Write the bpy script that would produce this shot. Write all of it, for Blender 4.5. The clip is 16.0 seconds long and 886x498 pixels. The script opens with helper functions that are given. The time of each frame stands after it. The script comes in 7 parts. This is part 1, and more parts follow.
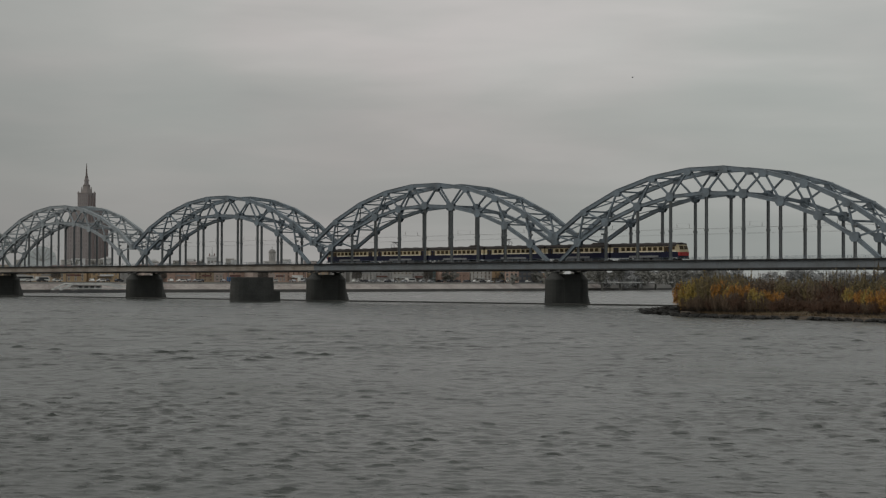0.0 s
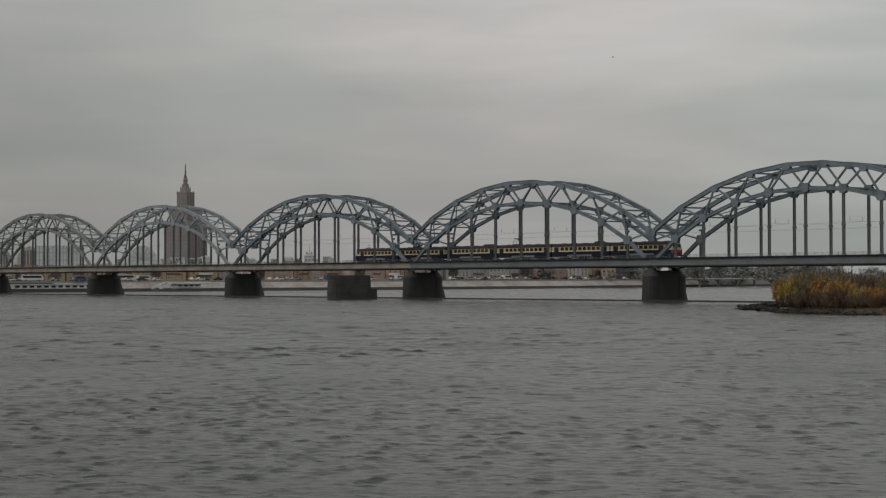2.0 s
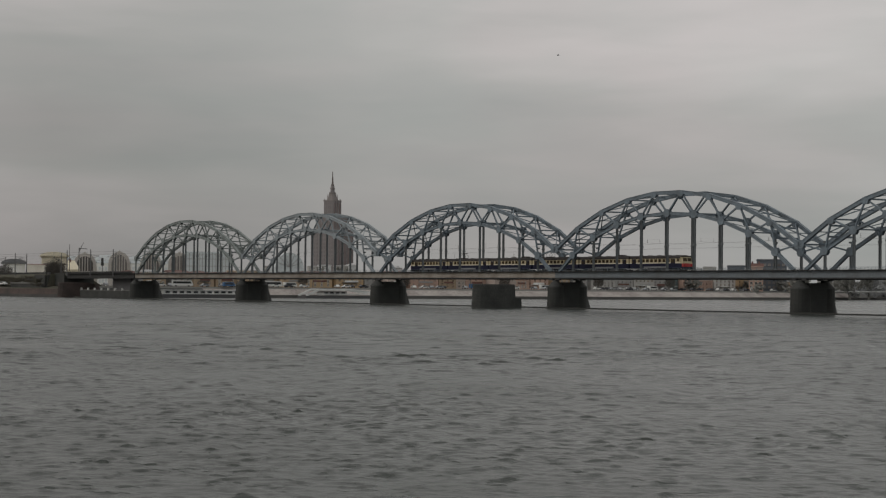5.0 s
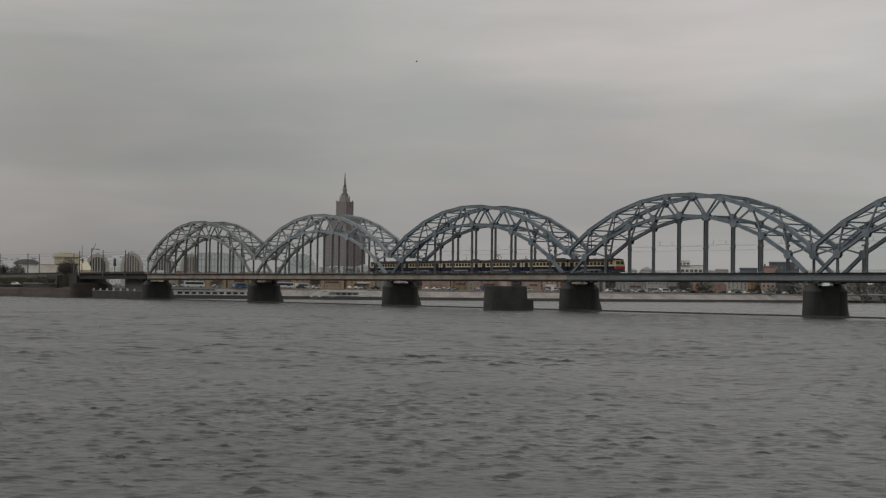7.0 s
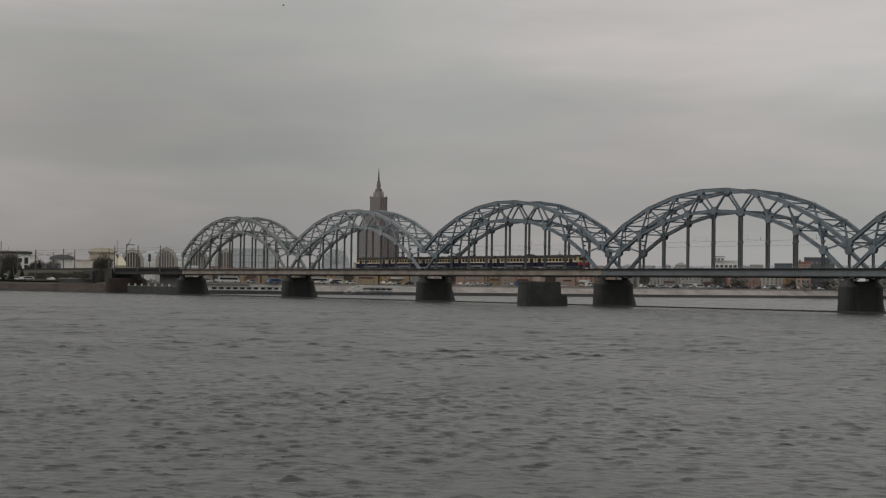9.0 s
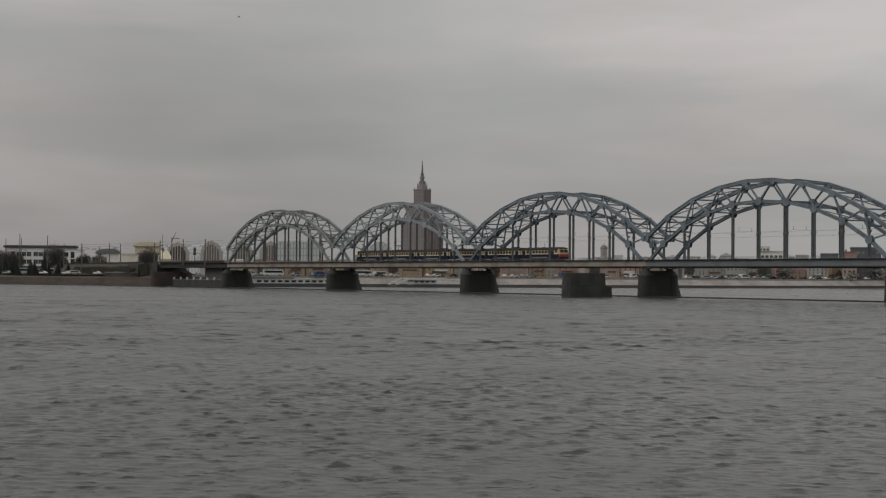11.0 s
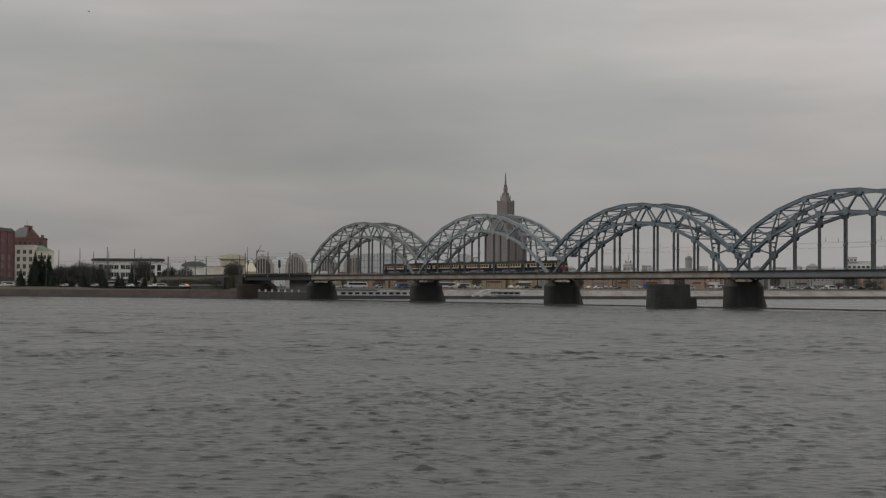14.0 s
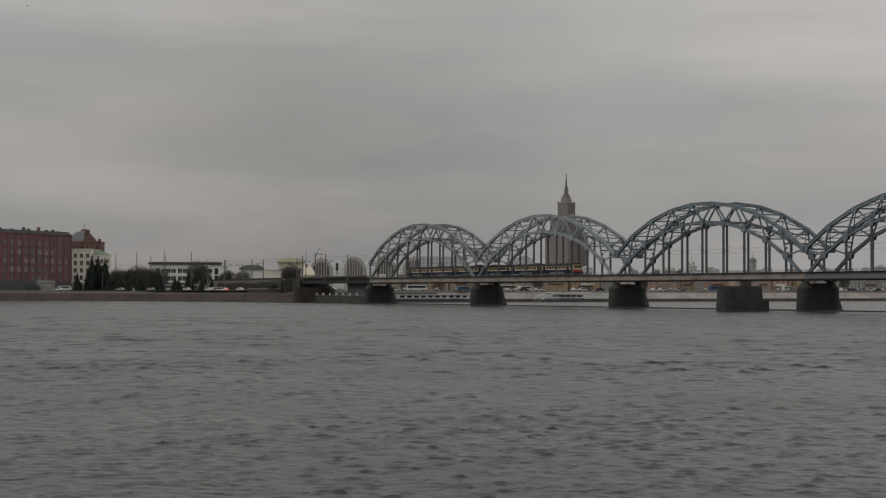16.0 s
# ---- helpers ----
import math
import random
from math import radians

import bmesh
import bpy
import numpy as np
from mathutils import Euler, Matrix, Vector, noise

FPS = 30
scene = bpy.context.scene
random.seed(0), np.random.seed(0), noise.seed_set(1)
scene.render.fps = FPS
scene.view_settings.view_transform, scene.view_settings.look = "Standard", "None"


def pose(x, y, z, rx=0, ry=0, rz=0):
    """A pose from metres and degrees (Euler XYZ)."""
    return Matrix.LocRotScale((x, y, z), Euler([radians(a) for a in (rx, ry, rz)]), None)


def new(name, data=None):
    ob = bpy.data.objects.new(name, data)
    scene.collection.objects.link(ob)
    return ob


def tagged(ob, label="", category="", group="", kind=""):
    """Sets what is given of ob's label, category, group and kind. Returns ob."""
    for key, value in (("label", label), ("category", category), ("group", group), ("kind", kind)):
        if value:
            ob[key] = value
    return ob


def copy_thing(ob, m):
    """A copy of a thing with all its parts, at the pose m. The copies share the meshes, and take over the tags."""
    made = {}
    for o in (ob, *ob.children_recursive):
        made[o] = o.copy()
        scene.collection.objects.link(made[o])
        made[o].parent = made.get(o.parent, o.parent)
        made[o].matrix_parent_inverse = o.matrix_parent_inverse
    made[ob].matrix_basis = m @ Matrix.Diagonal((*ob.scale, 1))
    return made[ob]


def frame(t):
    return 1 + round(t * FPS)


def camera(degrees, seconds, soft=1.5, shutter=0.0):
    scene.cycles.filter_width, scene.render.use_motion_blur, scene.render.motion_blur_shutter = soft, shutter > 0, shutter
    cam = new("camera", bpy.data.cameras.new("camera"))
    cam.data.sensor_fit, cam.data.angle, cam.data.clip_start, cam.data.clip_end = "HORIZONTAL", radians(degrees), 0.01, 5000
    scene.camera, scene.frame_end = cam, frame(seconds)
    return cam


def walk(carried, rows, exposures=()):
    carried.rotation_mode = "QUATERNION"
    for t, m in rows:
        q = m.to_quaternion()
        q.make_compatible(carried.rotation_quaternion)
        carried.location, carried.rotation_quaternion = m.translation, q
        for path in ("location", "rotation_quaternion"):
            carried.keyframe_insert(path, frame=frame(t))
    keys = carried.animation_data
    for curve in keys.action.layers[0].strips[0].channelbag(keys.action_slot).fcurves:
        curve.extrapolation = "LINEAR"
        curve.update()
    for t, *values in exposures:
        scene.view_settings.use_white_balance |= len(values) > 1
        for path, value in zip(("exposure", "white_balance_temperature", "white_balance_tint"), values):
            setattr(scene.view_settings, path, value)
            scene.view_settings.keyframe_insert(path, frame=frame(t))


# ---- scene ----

# ---- camera and its way ----
EYE = (607.98, -277.58, 4.9)
cam = camera(28.59, 16.0, soft=1.24)
# seconds, heading, tilt, lean (degrees), metres ahead of the stand
PATH = [
    (0.0, 47.480, 1.088, -0.110, 0.0), (0.5, 48.266, 0.954, -0.156, 0.0), (1.0, 49.186, 0.990, -0.124, 0.0),
    (1.5, 49.877, 1.026, -0.026, 0.0), (2.0, 50.657, 1.001, 0.149, 0.0), (2.5, 51.652, 0.831, 0.193, 0.0),
    (3.0, 52.167, 0.855, -0.016, 4.8), (3.5, 53.056, 0.962, -0.117, 0.0), (4.0, 54.424, 1.125, -0.064, 0.0),
    (4.2, 55.076, 1.256, -0.064, 0.0), (6.3, 55.459, 1.362, -0.710, 0.0), (6.5, 55.497, 1.393, -0.710, 0.0),
    (7.0, 55.810, 1.340, -0.675, 0.0), (7.5, 55.975, 1.156, -0.655, 0.0), (8.0, 56.350, 1.102, -0.607, 0.0),
    (8.5, 56.413, 1.246, -0.660, 0.0), (9.0, 56.922, 1.177, -0.699, 0.0), (9.5, 57.472, 1.271, -0.629, 0.0),
    (9.7, 57.565, 1.048, -0.629, 0.0), (11.8, 58.874, 1.151, -0.243, 0.0), (12.0, 59.023, 1.188, -0.243, 0.0),
    (12.5, 59.625, 1.014, -0.176, 0.0), (13.0, 60.023, 0.841, -0.178, 0.0), (13.5, 60.774, 1.087, -0.209, 0.0),
    (14.0, 61.132, 1.274, -0.239, 0.0), (14.5, 61.410, 1.171, -0.397, 0.0), (15.0, 62.028, 1.410, -0.227, 0.0),
    (15.5, 62.516, 1.381, -0.074, 4.2), (16.0, 63.098, 1.365, -0.046, 14.7),
]


def stand(yaw, tilt, lean, ahead):
    a = radians(yaw)
    return pose(EYE[0] - ahead * math.sin(a), EYE[1] + ahead * math.cos(a), EYE[2], 90 + tilt, lean, yaw)


walk(cam, [(t, stand(*r)) for t, *r in PATH], [
    (0.0, -0.13, 6500, 9.5), (3.0, -0.06, 6500, 10.5), (6.5, -0.07, 6530, 11.5), (12.5, -0.05, 6530, 12), (15.0, -0.06, 6530, 11.5), (16.0, -0.13, 6530, 11.5)])

# ---- sky and sun ----
SUN_UP, SUN_TURN = 24.0, 205.0
world = bpy.data.worlds.new("overcast_sky")
scene.world = world
world.use_nodes = True


def node(nt, kind, **values):
    n = nt.nodes.new(kind)
    for k, v in values.items():
        n.inputs[k].default_value = v
    return n


def make_sky():
    nt = world.node_tree
    nt.nodes.clear()
    link = nt.links.new
    out = nt.nodes.new("ShaderNodeOutputWorld")
    coord = nt.nodes.new("ShaderNodeTexCoord")
    nishita = nt.nodes.new("ShaderNodeTexSky")
    nishita.sky_type, nishita.sun_disc = "NISHITA", False
    nishita.sun_elevation, nishita.sun_rotation = radians(SUN_UP), radians(SUN_TURN)
    nishita.dust_density, nishita.air_density = 4.0, 1.5
    clear = nt.nodes.new("ShaderNodeBackground")
    clear.inputs["Strength"].default_value = 0.06
    link(nishita.outputs[0], clear.inputs["Color"])
    # cloud deck: long flat banks, drawn out along the horizon
    sep = nt.nodes.new("ShaderNodeSeparateXYZ")
    link(coord.outputs["Generated"], sep.inputs[0])
    stretch = nt.nodes.new("ShaderNodeMapping")
    stretch.inputs["Scale"].default_value = (2.2, 2.2, 12.0)
    stretch.inputs["Location"].default_value = (0.4, 1.7, 0.2)
    link(coord.outputs["Generated"], stretch.inputs["Vector"])
    big = node(nt, "ShaderNodeTexNoise", Scale=1.1, Detail=4.0, Roughness=0.45, Distortion=0.35)
    link(stretch.outputs[0], big.inputs["Vector"])
    fine = node(nt, "ShaderNodeTexNoise", Scale=3.1, Detail=5.0, Roughness=0.5, Distortion=0.2)
    link(stretch.outputs[0], fine.inputs["Vector"])
    mix = nt.nodes.new("ShaderNodeMix")
    mix.data_type = "FLOAT"
    mix.inputs[0].default_value = 0.3
    link(big.outputs["Fac"], mix.inputs[2]), link(fine.outputs["Fac"], mix.inputs[3])
    ramp = nt.nodes.new("ShaderNodeValToRGB")
    cr = ramp.color_ramp
    cr.elements[0].position, cr.elements[0].color = 0.33, (0.318, 0.332, 0.325, 1)
    cr.elements[1].position, cr.elements[1].color = 0.66, (0.484, 0.468, 0.460, 1)
    mid = cr.elements.new(0.5)
    mid.color = (0.386, 0.387, 0.377, 1)
    link(mix.outputs[0], ramp.inputs["Fac"])
    # a little brighter overhead, duller just above the horizon
    height = nt.nodes.new("ShaderNodeMapRange")
    height.interpolation_type = "SMOOTHSTEP"
    for k, v in (("From Min", -0.02), ("From Max", 0.17), ("To Min", 0.82), ("To Max", 1.15)):
        height.inputs[k].default_value = v
    link(sep.outputs["Z"], height.inputs["Value"])
    # thinner cloud, so brighter, towards the east
    east = nt.nodes.new("ShaderNodeValToRGB")
    er = east.color_ramp
    er.elements[0].position, er.elements[1].position = 0.0, 1.0
    for e, v in ((er.elements[0], 1.4), (er.elements[1], 0.60), (er.elements.new(0.50), 1.22), (er.elements.new(0.62), 1.12), (er.elements.new(0.72), 1.06), (er.elements.new(0.84), 1.05), (er.elements.new(0.925), 0.84)):
        e.color = (v * (0.97 if v < 0.7 else 1.015 if v < 1.06 else 1.0), v, v, 1)
    flip = nt.nodes.new("ShaderNodeMath")
    flip.operation = "MULTIPLY"
    flip.inputs[1].default_value = -1.0
    link(sep.outputs["X"], flip.inputs[0]), link(flip.outputs[0], east.inputs["Fac"])
    cloud = nt.nodes.new("ShaderNodeBackground")
    blush = node(nt, "ShaderNodeTexNoise", Scale=0.8, Detail=3.0, Roughness=0.5, Distortion=0.6)
    shift = nt.nodes.new("ShaderNodeMapping")
    shift.inputs["Scale"].default_value, shift.inputs["Location"].default_value = (3.0, 3.0, 9.0), (3.1, 0.6, 1.4)
    link(coord.outputs["Generated"], shift.inputs["Vector"]), link(shift.outputs[0], blush.inputs["Vector"])
    share = nt.nodes.new("ShaderNodeMapRange")
    for k, v in (("From Min", 0.40), ("From Max", 0.62), ("To Min", 0.0), ("To Max", 1.0)):
        share.inputs[k].default_value = v
    link(blush.outputs["Fac"], share.inputs["Value"])
    hue = nt.nodes.new("ShaderNodeMix")
    hue.data_type = "RGBA"
    hue.inputs[6].default_value, hue.inputs[7].default_value = (0.970, 1.004, 0.990, 1), (1.034, 1.006, 1.006, 1)
    link(share.outputs["Result"], hue.inputs[0])
    dyed = nt.nodes.new("ShaderNodeMix")
    dyed.data_type, dyed.blend_type = "RGBA", "MULTIPLY"
    dyed.inputs[0].default_value = 1.0
    link(ramp.outputs["Color"], dyed.inputs[6]), link(hue.outputs[2], dyed.inputs[7])
    whole = nt.nodes.new("ShaderNodeMix")
    whole.data_type, whole.blend_type = "RGBA", "MULTIPLY"
    whole.inputs[0].default_value = 1.0
    link(dyed.outputs[2], whole.inputs[6]), link(east.outputs["Color"], whole.inputs[7])
    link(whole.outputs[2], cloud.inputs["Color"])
    link(height.outputs["Result"], cloud.inputs["Strength"])
    both = nt.nodes.new("ShaderNodeMixShader")
    both.inputs["Fac"].default_value = 0.93
    link(clear.outputs[0], both.inputs[1]), link(cloud.outputs[0], both.inputs[2])
    link(both.outputs[0], out.inputs["Surface"])


make_sky()
sun = new("sun", bpy.data.lights.new("sun", "SUN"))
sun.data.energy, sun.data.angle, sun.data.color = 0.55, radians(25), (1.0, 0.96, 0.9)
sun.matrix_basis = pose(0, 0, 200, 90 - SUN_UP, 0, 180 - SUN_TURN)

# ---- materials ----


def surface(name, colour, rough=0.7, metal=0.0, vary=0.25, scale=1.0, bump=0.0, second=None, spread=0.0, spec=0.5, streak=1.0):
    """A weathered surface: grain and stains at two scales, uneven gloss; second: the colour of the stains; spread: how much alike pieces differ."""
    m = bpy.data.materials.new(name)
    m.use_nodes = True
    nt = m.node_tree
    link = nt.links.new
    bsdf = nt.nodes["Principled BSDF"]
    bsdf.inputs["Metallic"].default_value = metal
    bsdf.inputs["Specular IOR Level"].default_value = spec
    coord = nt.nodes.new("ShaderNodeTexCoord")
    shape = nt.nodes.new("ShaderNodeMapping")
    shape.inputs["Scale"].default_value = (1, 1, 1 / streak)
    link(coord.outputs["Object"], shape.inputs["Vector"])
    large = node(nt, "ShaderNodeTexNoise", Scale=0.35 * scale, Detail=4.0, Roughness=0.6)
    small = node(nt, "ShaderNodeTexNoise", Scale=4.0 * scale, Detail=4.0, Roughness=0.65)
    link(shape.outputs[0], large.inputs["Vector"]), link(shape.outputs[0], small.inputs["Vector"])
    stain = nt.nodes.new("ShaderNodeMapRange")
    for k, v in (("From Min", 0.42), ("From Max", 0.72), ("To Min", 0.0), ("To Max", 1.0)):
        stain.inputs[k].default_value = v
    link(large.outputs["Fac"], stain.inputs["Value"])
    tint = nt.nodes.new("ShaderNodeMix")
    tint.data_type = "RGBA"
    dark = second or tuple(c * (1 - vary * 1.3) for c in colour)
    tint.inputs[6].default_value, tint.inputs[7].default_value = (*colour, 1), (*dark, 1)
    link(stain.outputs["Result"], tint.inputs[0])
    value = nt.nodes.new("ShaderNodeMapRange")
    for k, v in (("From Min", 0.25), ("From Max", 0.75), ("To Min", 1 - vary), ("To Max", 1 + vary)):
        value.inputs[k].default_value = v
    link(small.outputs["Fac"], value.inputs["Value"])
    hsv = nt.nodes.new("ShaderNodeHueSaturation")
    link(tint.outputs[2], hsv.inputs["Color"])
    if spread:
        info = nt.nodes.new("ShaderNodeObjectInfo")
        own = nt.nodes.new("ShaderNodeMapRange")
        own.inputs["To Min"].default_value, own.inputs["To Max"].default_value = 1 - spread, 1 + spread
        link(info.outputs["Random"], own.inputs["Value"])
        both = nt.nodes.new("ShaderNodeMath")
        both.operation = "MULTIPLY"
        link(own.outputs["Result"], both.inputs[0]), link(value.outputs["Result"], both.inputs[1])
        link(both.outputs[0], hsv.inputs["Value"])
    else:
        link(value.outputs["Result"], hsv.inputs["Value"])
    link(hsv.outputs["Color"], bsdf.inputs["Base Color"])
    gloss = nt.nodes.new("ShaderNodeMapRange")
    gloss.inputs["To Min"].default_value, gloss.inputs["To Max"].default_value = max(rough - 0.12, 0.03), min(rough + 0.12, 1)
    link(small.outputs["Fac"], gloss.inputs["Value"]), link(gloss.outputs["Result"], bsdf.inputs["Roughness"])
    if bump:
        b = node(nt, "ShaderNodeBump", Strength=1.0, Distance=bump)
        link(small.outputs["Fac"], b.inputs["Height"]), link(b.outputs[0], bsdf.inputs["Normal"])
    return m


def leafage(name, colours, rough=0.7, patchy=0.5):
    """Leaves that differ from one to the next, and from patch to patch."""
    m = bpy.data.materials.new(name)
    m.use_nodes = True
    nt = m.node_tree
    link = nt.links.new
    bsdf = nt.nodes["Principled BSDF"]
    geo = nt.nodes.new("ShaderNodeNewGeometry")
    ramp = nt.nodes.new("ShaderNodeValToRGB")
    cr = ramp.color_ramp
    cr.elements[0].position, cr.elements[0].color = 0.0, (*colours[0], 1)
    cr.elements[1].position, cr.elements[1].color = 1.0, (*colours[-1], 1)
    for i, c in enumerate(colours[1:-1], 1):
        cr.elements.new(i / (len(colours) - 1)).color = (*c, 1)
    coord = nt.nodes.new("ShaderNodeTexCoord")
    patch = node(nt, "ShaderNodeTexNoise", Scale=0.5, Detail=3.0)
    link(coord.outputs["Object"], patch.inputs["Vector"])
    mixed = nt.nodes.new("ShaderNodeMix")
    mixed.data_type = "FLOAT"
    mixed.inputs[0].default_value = patchy
    link(geo.outputs["Random Per Island"], mixed.inputs[2]), link(patch.outputs["Fac"], mixed.inputs[3])
    link(mixed.outputs[0], ramp.inputs["Fac"]), link(ramp.outputs["Color"], bsdf.inputs["Base Color"])
    bsdf.inputs["Roughness"].default_value = rough
    bsdf.inputs["Specular IOR Level"].default_value = 0.2
    return m


def glass_dark(name, colour=(0.02, 0.024, 0.028), rough=0.12, spec=0.35):
    return surface(name, colour, rough, vary=0.3, scale=0.6, spread=0.5, spec=spec)


STEEL = surface("blue_grey_bridge_paint", (0.148, 0.186, 0.218), 0.6, 0.0, 0.18, 0.9, second=(0.088, 0.105, 0.118))
STEEL_PALE = surface("pale_worn_bridge_paint", (0.255, 0.288, 0.308), 0.6, 0.0, 0.18, 0.6, second=(0.18, 0.197, 0.208))
STEEL_HANGER = surface("sooty_grey_hanger_paint", (0.108, 0.120, 0.126), 0.65, 0.0, 0.18, 0.6, second=(0.085, 0.092, 0.094))
# The farthest span's paint carries the distance haze in its colour.
STEEL_HAZED = surface("faded_green_grey_bridge_paint", (0.215, 0.242, 0.238), 0.65, 0.0, 0.18, 0.6, second=(0.14, 0.15, 0.142))
GIRDER_PALE = surface("dirty_cream_girder_paint", (0.31, 0.28, 0.245), 0.7, vary=0.2, scale=0.6, second=(0.17, 0.135, 0.11))
GIRDER_GREY = surface("grey_girder_paint", (0.150, 0.172, 0.190), 0.65, vary=0.18, scale=0.6, second=(0.11, 0.12, 0.128))
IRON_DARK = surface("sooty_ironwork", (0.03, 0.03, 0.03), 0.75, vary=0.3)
RAIL = surface("worn_rail_steel", (0.12, 0.09, 0.07), 0.45, 0.6, 0.3)
STONE_WET = surface("wet_dark_granite", (0.030, 0.031, 0.028), 0.75, vary=0.35, scale=0.6, bump=0.03, second=(0.015, 0.017, 0.015))
STONE_OLD = surface("old_grey_granite", (0.052, 0.053, 0.050), 0.85, vary=0.4, scale=0.7, bump=0.05, second=(0.024, 0.026, 0.024))
QUAY_STONE = surface("pale_quay_stone", (0.386, 0.349, 0.324), 0.85, vary=0.4, scale=0.22, second=(0.202, 0.174, 0.162))
QUAY_DARK = surface("dark_wet_quay_stone", (0.075, 0.072, 0.068), 0.8, vary=0.3, scale=0.25)
QUAY_RED = surface("reddish_quay_granite", (0.104, 0.074, 0.066), 0.85, vary=0.35, scale=0.4, second=(0.052, 0.045, 0.042))

TRAIN_ROOF = surface("dark_brown_train_roof", (0.022, 0.016, 0.014), 0.7, vary=0.25)
TRAIN_CREAM = surface("cream_yellow_train_paint", (0.45, 0.375, 0.23), 0.5, vary=0.14, second=(0.35, 0.285, 0.175))
TRAIN_STRIPE = surface("off_white_train_stripe", (0.72, 0.66, 0.53), 0.5, vary=0.1)
TRAIN_NAVY = surface("navy_train_paint", (0.012, 0.014, 0.035), 0.6, vary=0.2, spec=0.15)
TRAIN_RED = surface("bright_red_train_paint", (0.40, 0.020, 0.022), 0.45, vary=0.12)
TRAIN_UNDER = surface("dark_grey_underframe_boxes", (0.07, 0.072, 0.078), 0.7, vary=0.3)
TRAIN_GRILLE = surface("pale_grey_side_grille", (0.20, 0.205, 0.215), 0.7, vary=0.3)
TRAIN_GLASS = glass_dark("dark_train_glass", (0.050, 0.036, 0.020), 0.2, 0.12)
LAMP_RED = surface("red_tail_lens", (0.5, 0.02, 0.02), 0.25, vary=0.05)
LAMP_GLOW = surface("glowing_red_lens", (0.5, 0.02, 0.02), 0.25, vary=0.05)
LAMP_GLOW.node_tree.nodes["Principled BSDF"].inputs["Emission Color"].default_value = (1.0, 0.09, 0.05, 1)
LAMP_GLOW.node_tree.nodes["Principled BSDF"].inputs["Emission Strength"].default_value = 1.3
WIRE = surface("dull_copper_wire", (0.16, 0.155, 0.15), 0.6, vary=0.1)
CERAMIC = surface("brown_insulator_ceramic", (0.13, 0.115, 0.105), 0.35, vary=0.1)
BRICK_RED = surface("dark_red_brick", (0.205, 0.096, 0.096), 0.85, vary=0.25, scale=0.35, second=(0.145, 0.078, 0.078))
BRICK_PALE = surface("weathered_red_brick", (0.19, 0.112, 0.102), 0.85, vary=0.2, scale=0.5)
PLASTER_WHITE = surface("cream_white_plaster", (0.80, 0.75, 0.66), 0.8, vary=0.12, scale=0.4, second=(0.66, 0.61, 0.53))
PANEL_WHITE = surface("white_facade_panels", (0.84, 0.84, 0.81), 0.6, vary=0.1, scale=0.4, second=(0.74, 0.74, 0.70))
PLASTER_OCHRE = surface("ochre_plaster", (0.486, 0.352, 0.212), 0.85, vary=0.2, scale=0.4, second=(0.395, 0.289, 0.187), spread=0.15)
PLASTER_PINK = surface("brownish_pink_plaster", (0.440, 0.360, 0.320), 0.85, vary=0.2, scale=0.4, second=(0.360, 0.296, 0.264), spread=0.15)
PLASTER_GREY = surface("grey_plaster", (0.352, 0.344, 0.332), 0.85, vary=0.2, scale=0.4, spread=0.15)
PLASTER_DARK = surface("dark_grey_cladding", (0.09, 0.09, 0.095), 0.7, vary=0.2, scale=0.4)
PLASTER_SALMON = surface("salmon_plaster", (0.441, 0.303, 0.243), 0.85, vary=0.2, scale=0.4, second=(0.350, 0.248, 0.203), spread=0.2)
PLASTER_BEIGE = surface("beige_plaster", (0.432, 0.330, 0.231), 0.85, vary=0.2, scale=0.4, second=(0.327, 0.255, 0.181), spread=0.2)
# Distance haze is mixed into these plaster and roofing colours.
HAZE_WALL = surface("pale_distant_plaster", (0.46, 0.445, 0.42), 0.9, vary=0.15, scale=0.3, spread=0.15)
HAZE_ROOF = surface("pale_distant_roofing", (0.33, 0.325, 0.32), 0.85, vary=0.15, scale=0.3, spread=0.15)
CLAD_TEAL = surface("teal_cladding", (0.12, 0.18, 0.185), 0.6, vary=0.15, scale=0.4)
TOWER_STONE = surface("grey_brown_tower_cladding", (0.242, 0.221, 0.222), 0.85, vary=0.12, scale=0.12, second=(0.204, 0.186, 0.188))
TOWER_PALE = surface("pale_tower_stone", (0.259, 0.235, 0.227), 0.85, vary=0.12, scale=0.2)
TOWER_DARK = surface("grey_tower_window_strips", (0.20, 0.184, 0.182), 0.7, vary=0.12)
TOWER_RED = surface("reddish_tower_window_strips", (0.209, 0.168, 0.162), 0.7, vary=0.15)
SPIRE = surface("dark_spire_metal", (0.12, 0.10, 0.094), 0.6, vary=0.15)
HALL_CREAM = surface("market_hall_cream_plaster", (0.50, 0.465, 0.43), 0.85, vary=0.14, scale=0.3, second=(0.41, 0.38, 0.35))
HALL_YELLOW = surface("yellowish_hall_plaster", (0.72, 0.65, 0.50), 0.85, vary=0.14, scale=0.3, second=(0.60, 0.54, 0.42))
HALL_ROOF = surface("market_hall_pale_metal_roof", (0.42, 0.45, 0.46), 0.6, vary=0.14, scale=0.2)
HALL_GLASS = glass_dark("market_hall_glazing", (0.155, 0.14, 0.13), 0.35)
ROOF_GREEN = surface("verdigris_copper_roof", (0.20, 0.27, 0.20), 0.7, vary=0.15, scale=0.4)
ROOF_GREY = surface("grey_sheet_roof", (0.16, 0.165, 0.17), 0.65, vary=0.2, scale=0.4)
ROOF_DARK = surface("dark_sheet_roof", (0.055, 0.052, 0.052), 0.7, vary=0.2, scale=0.4)
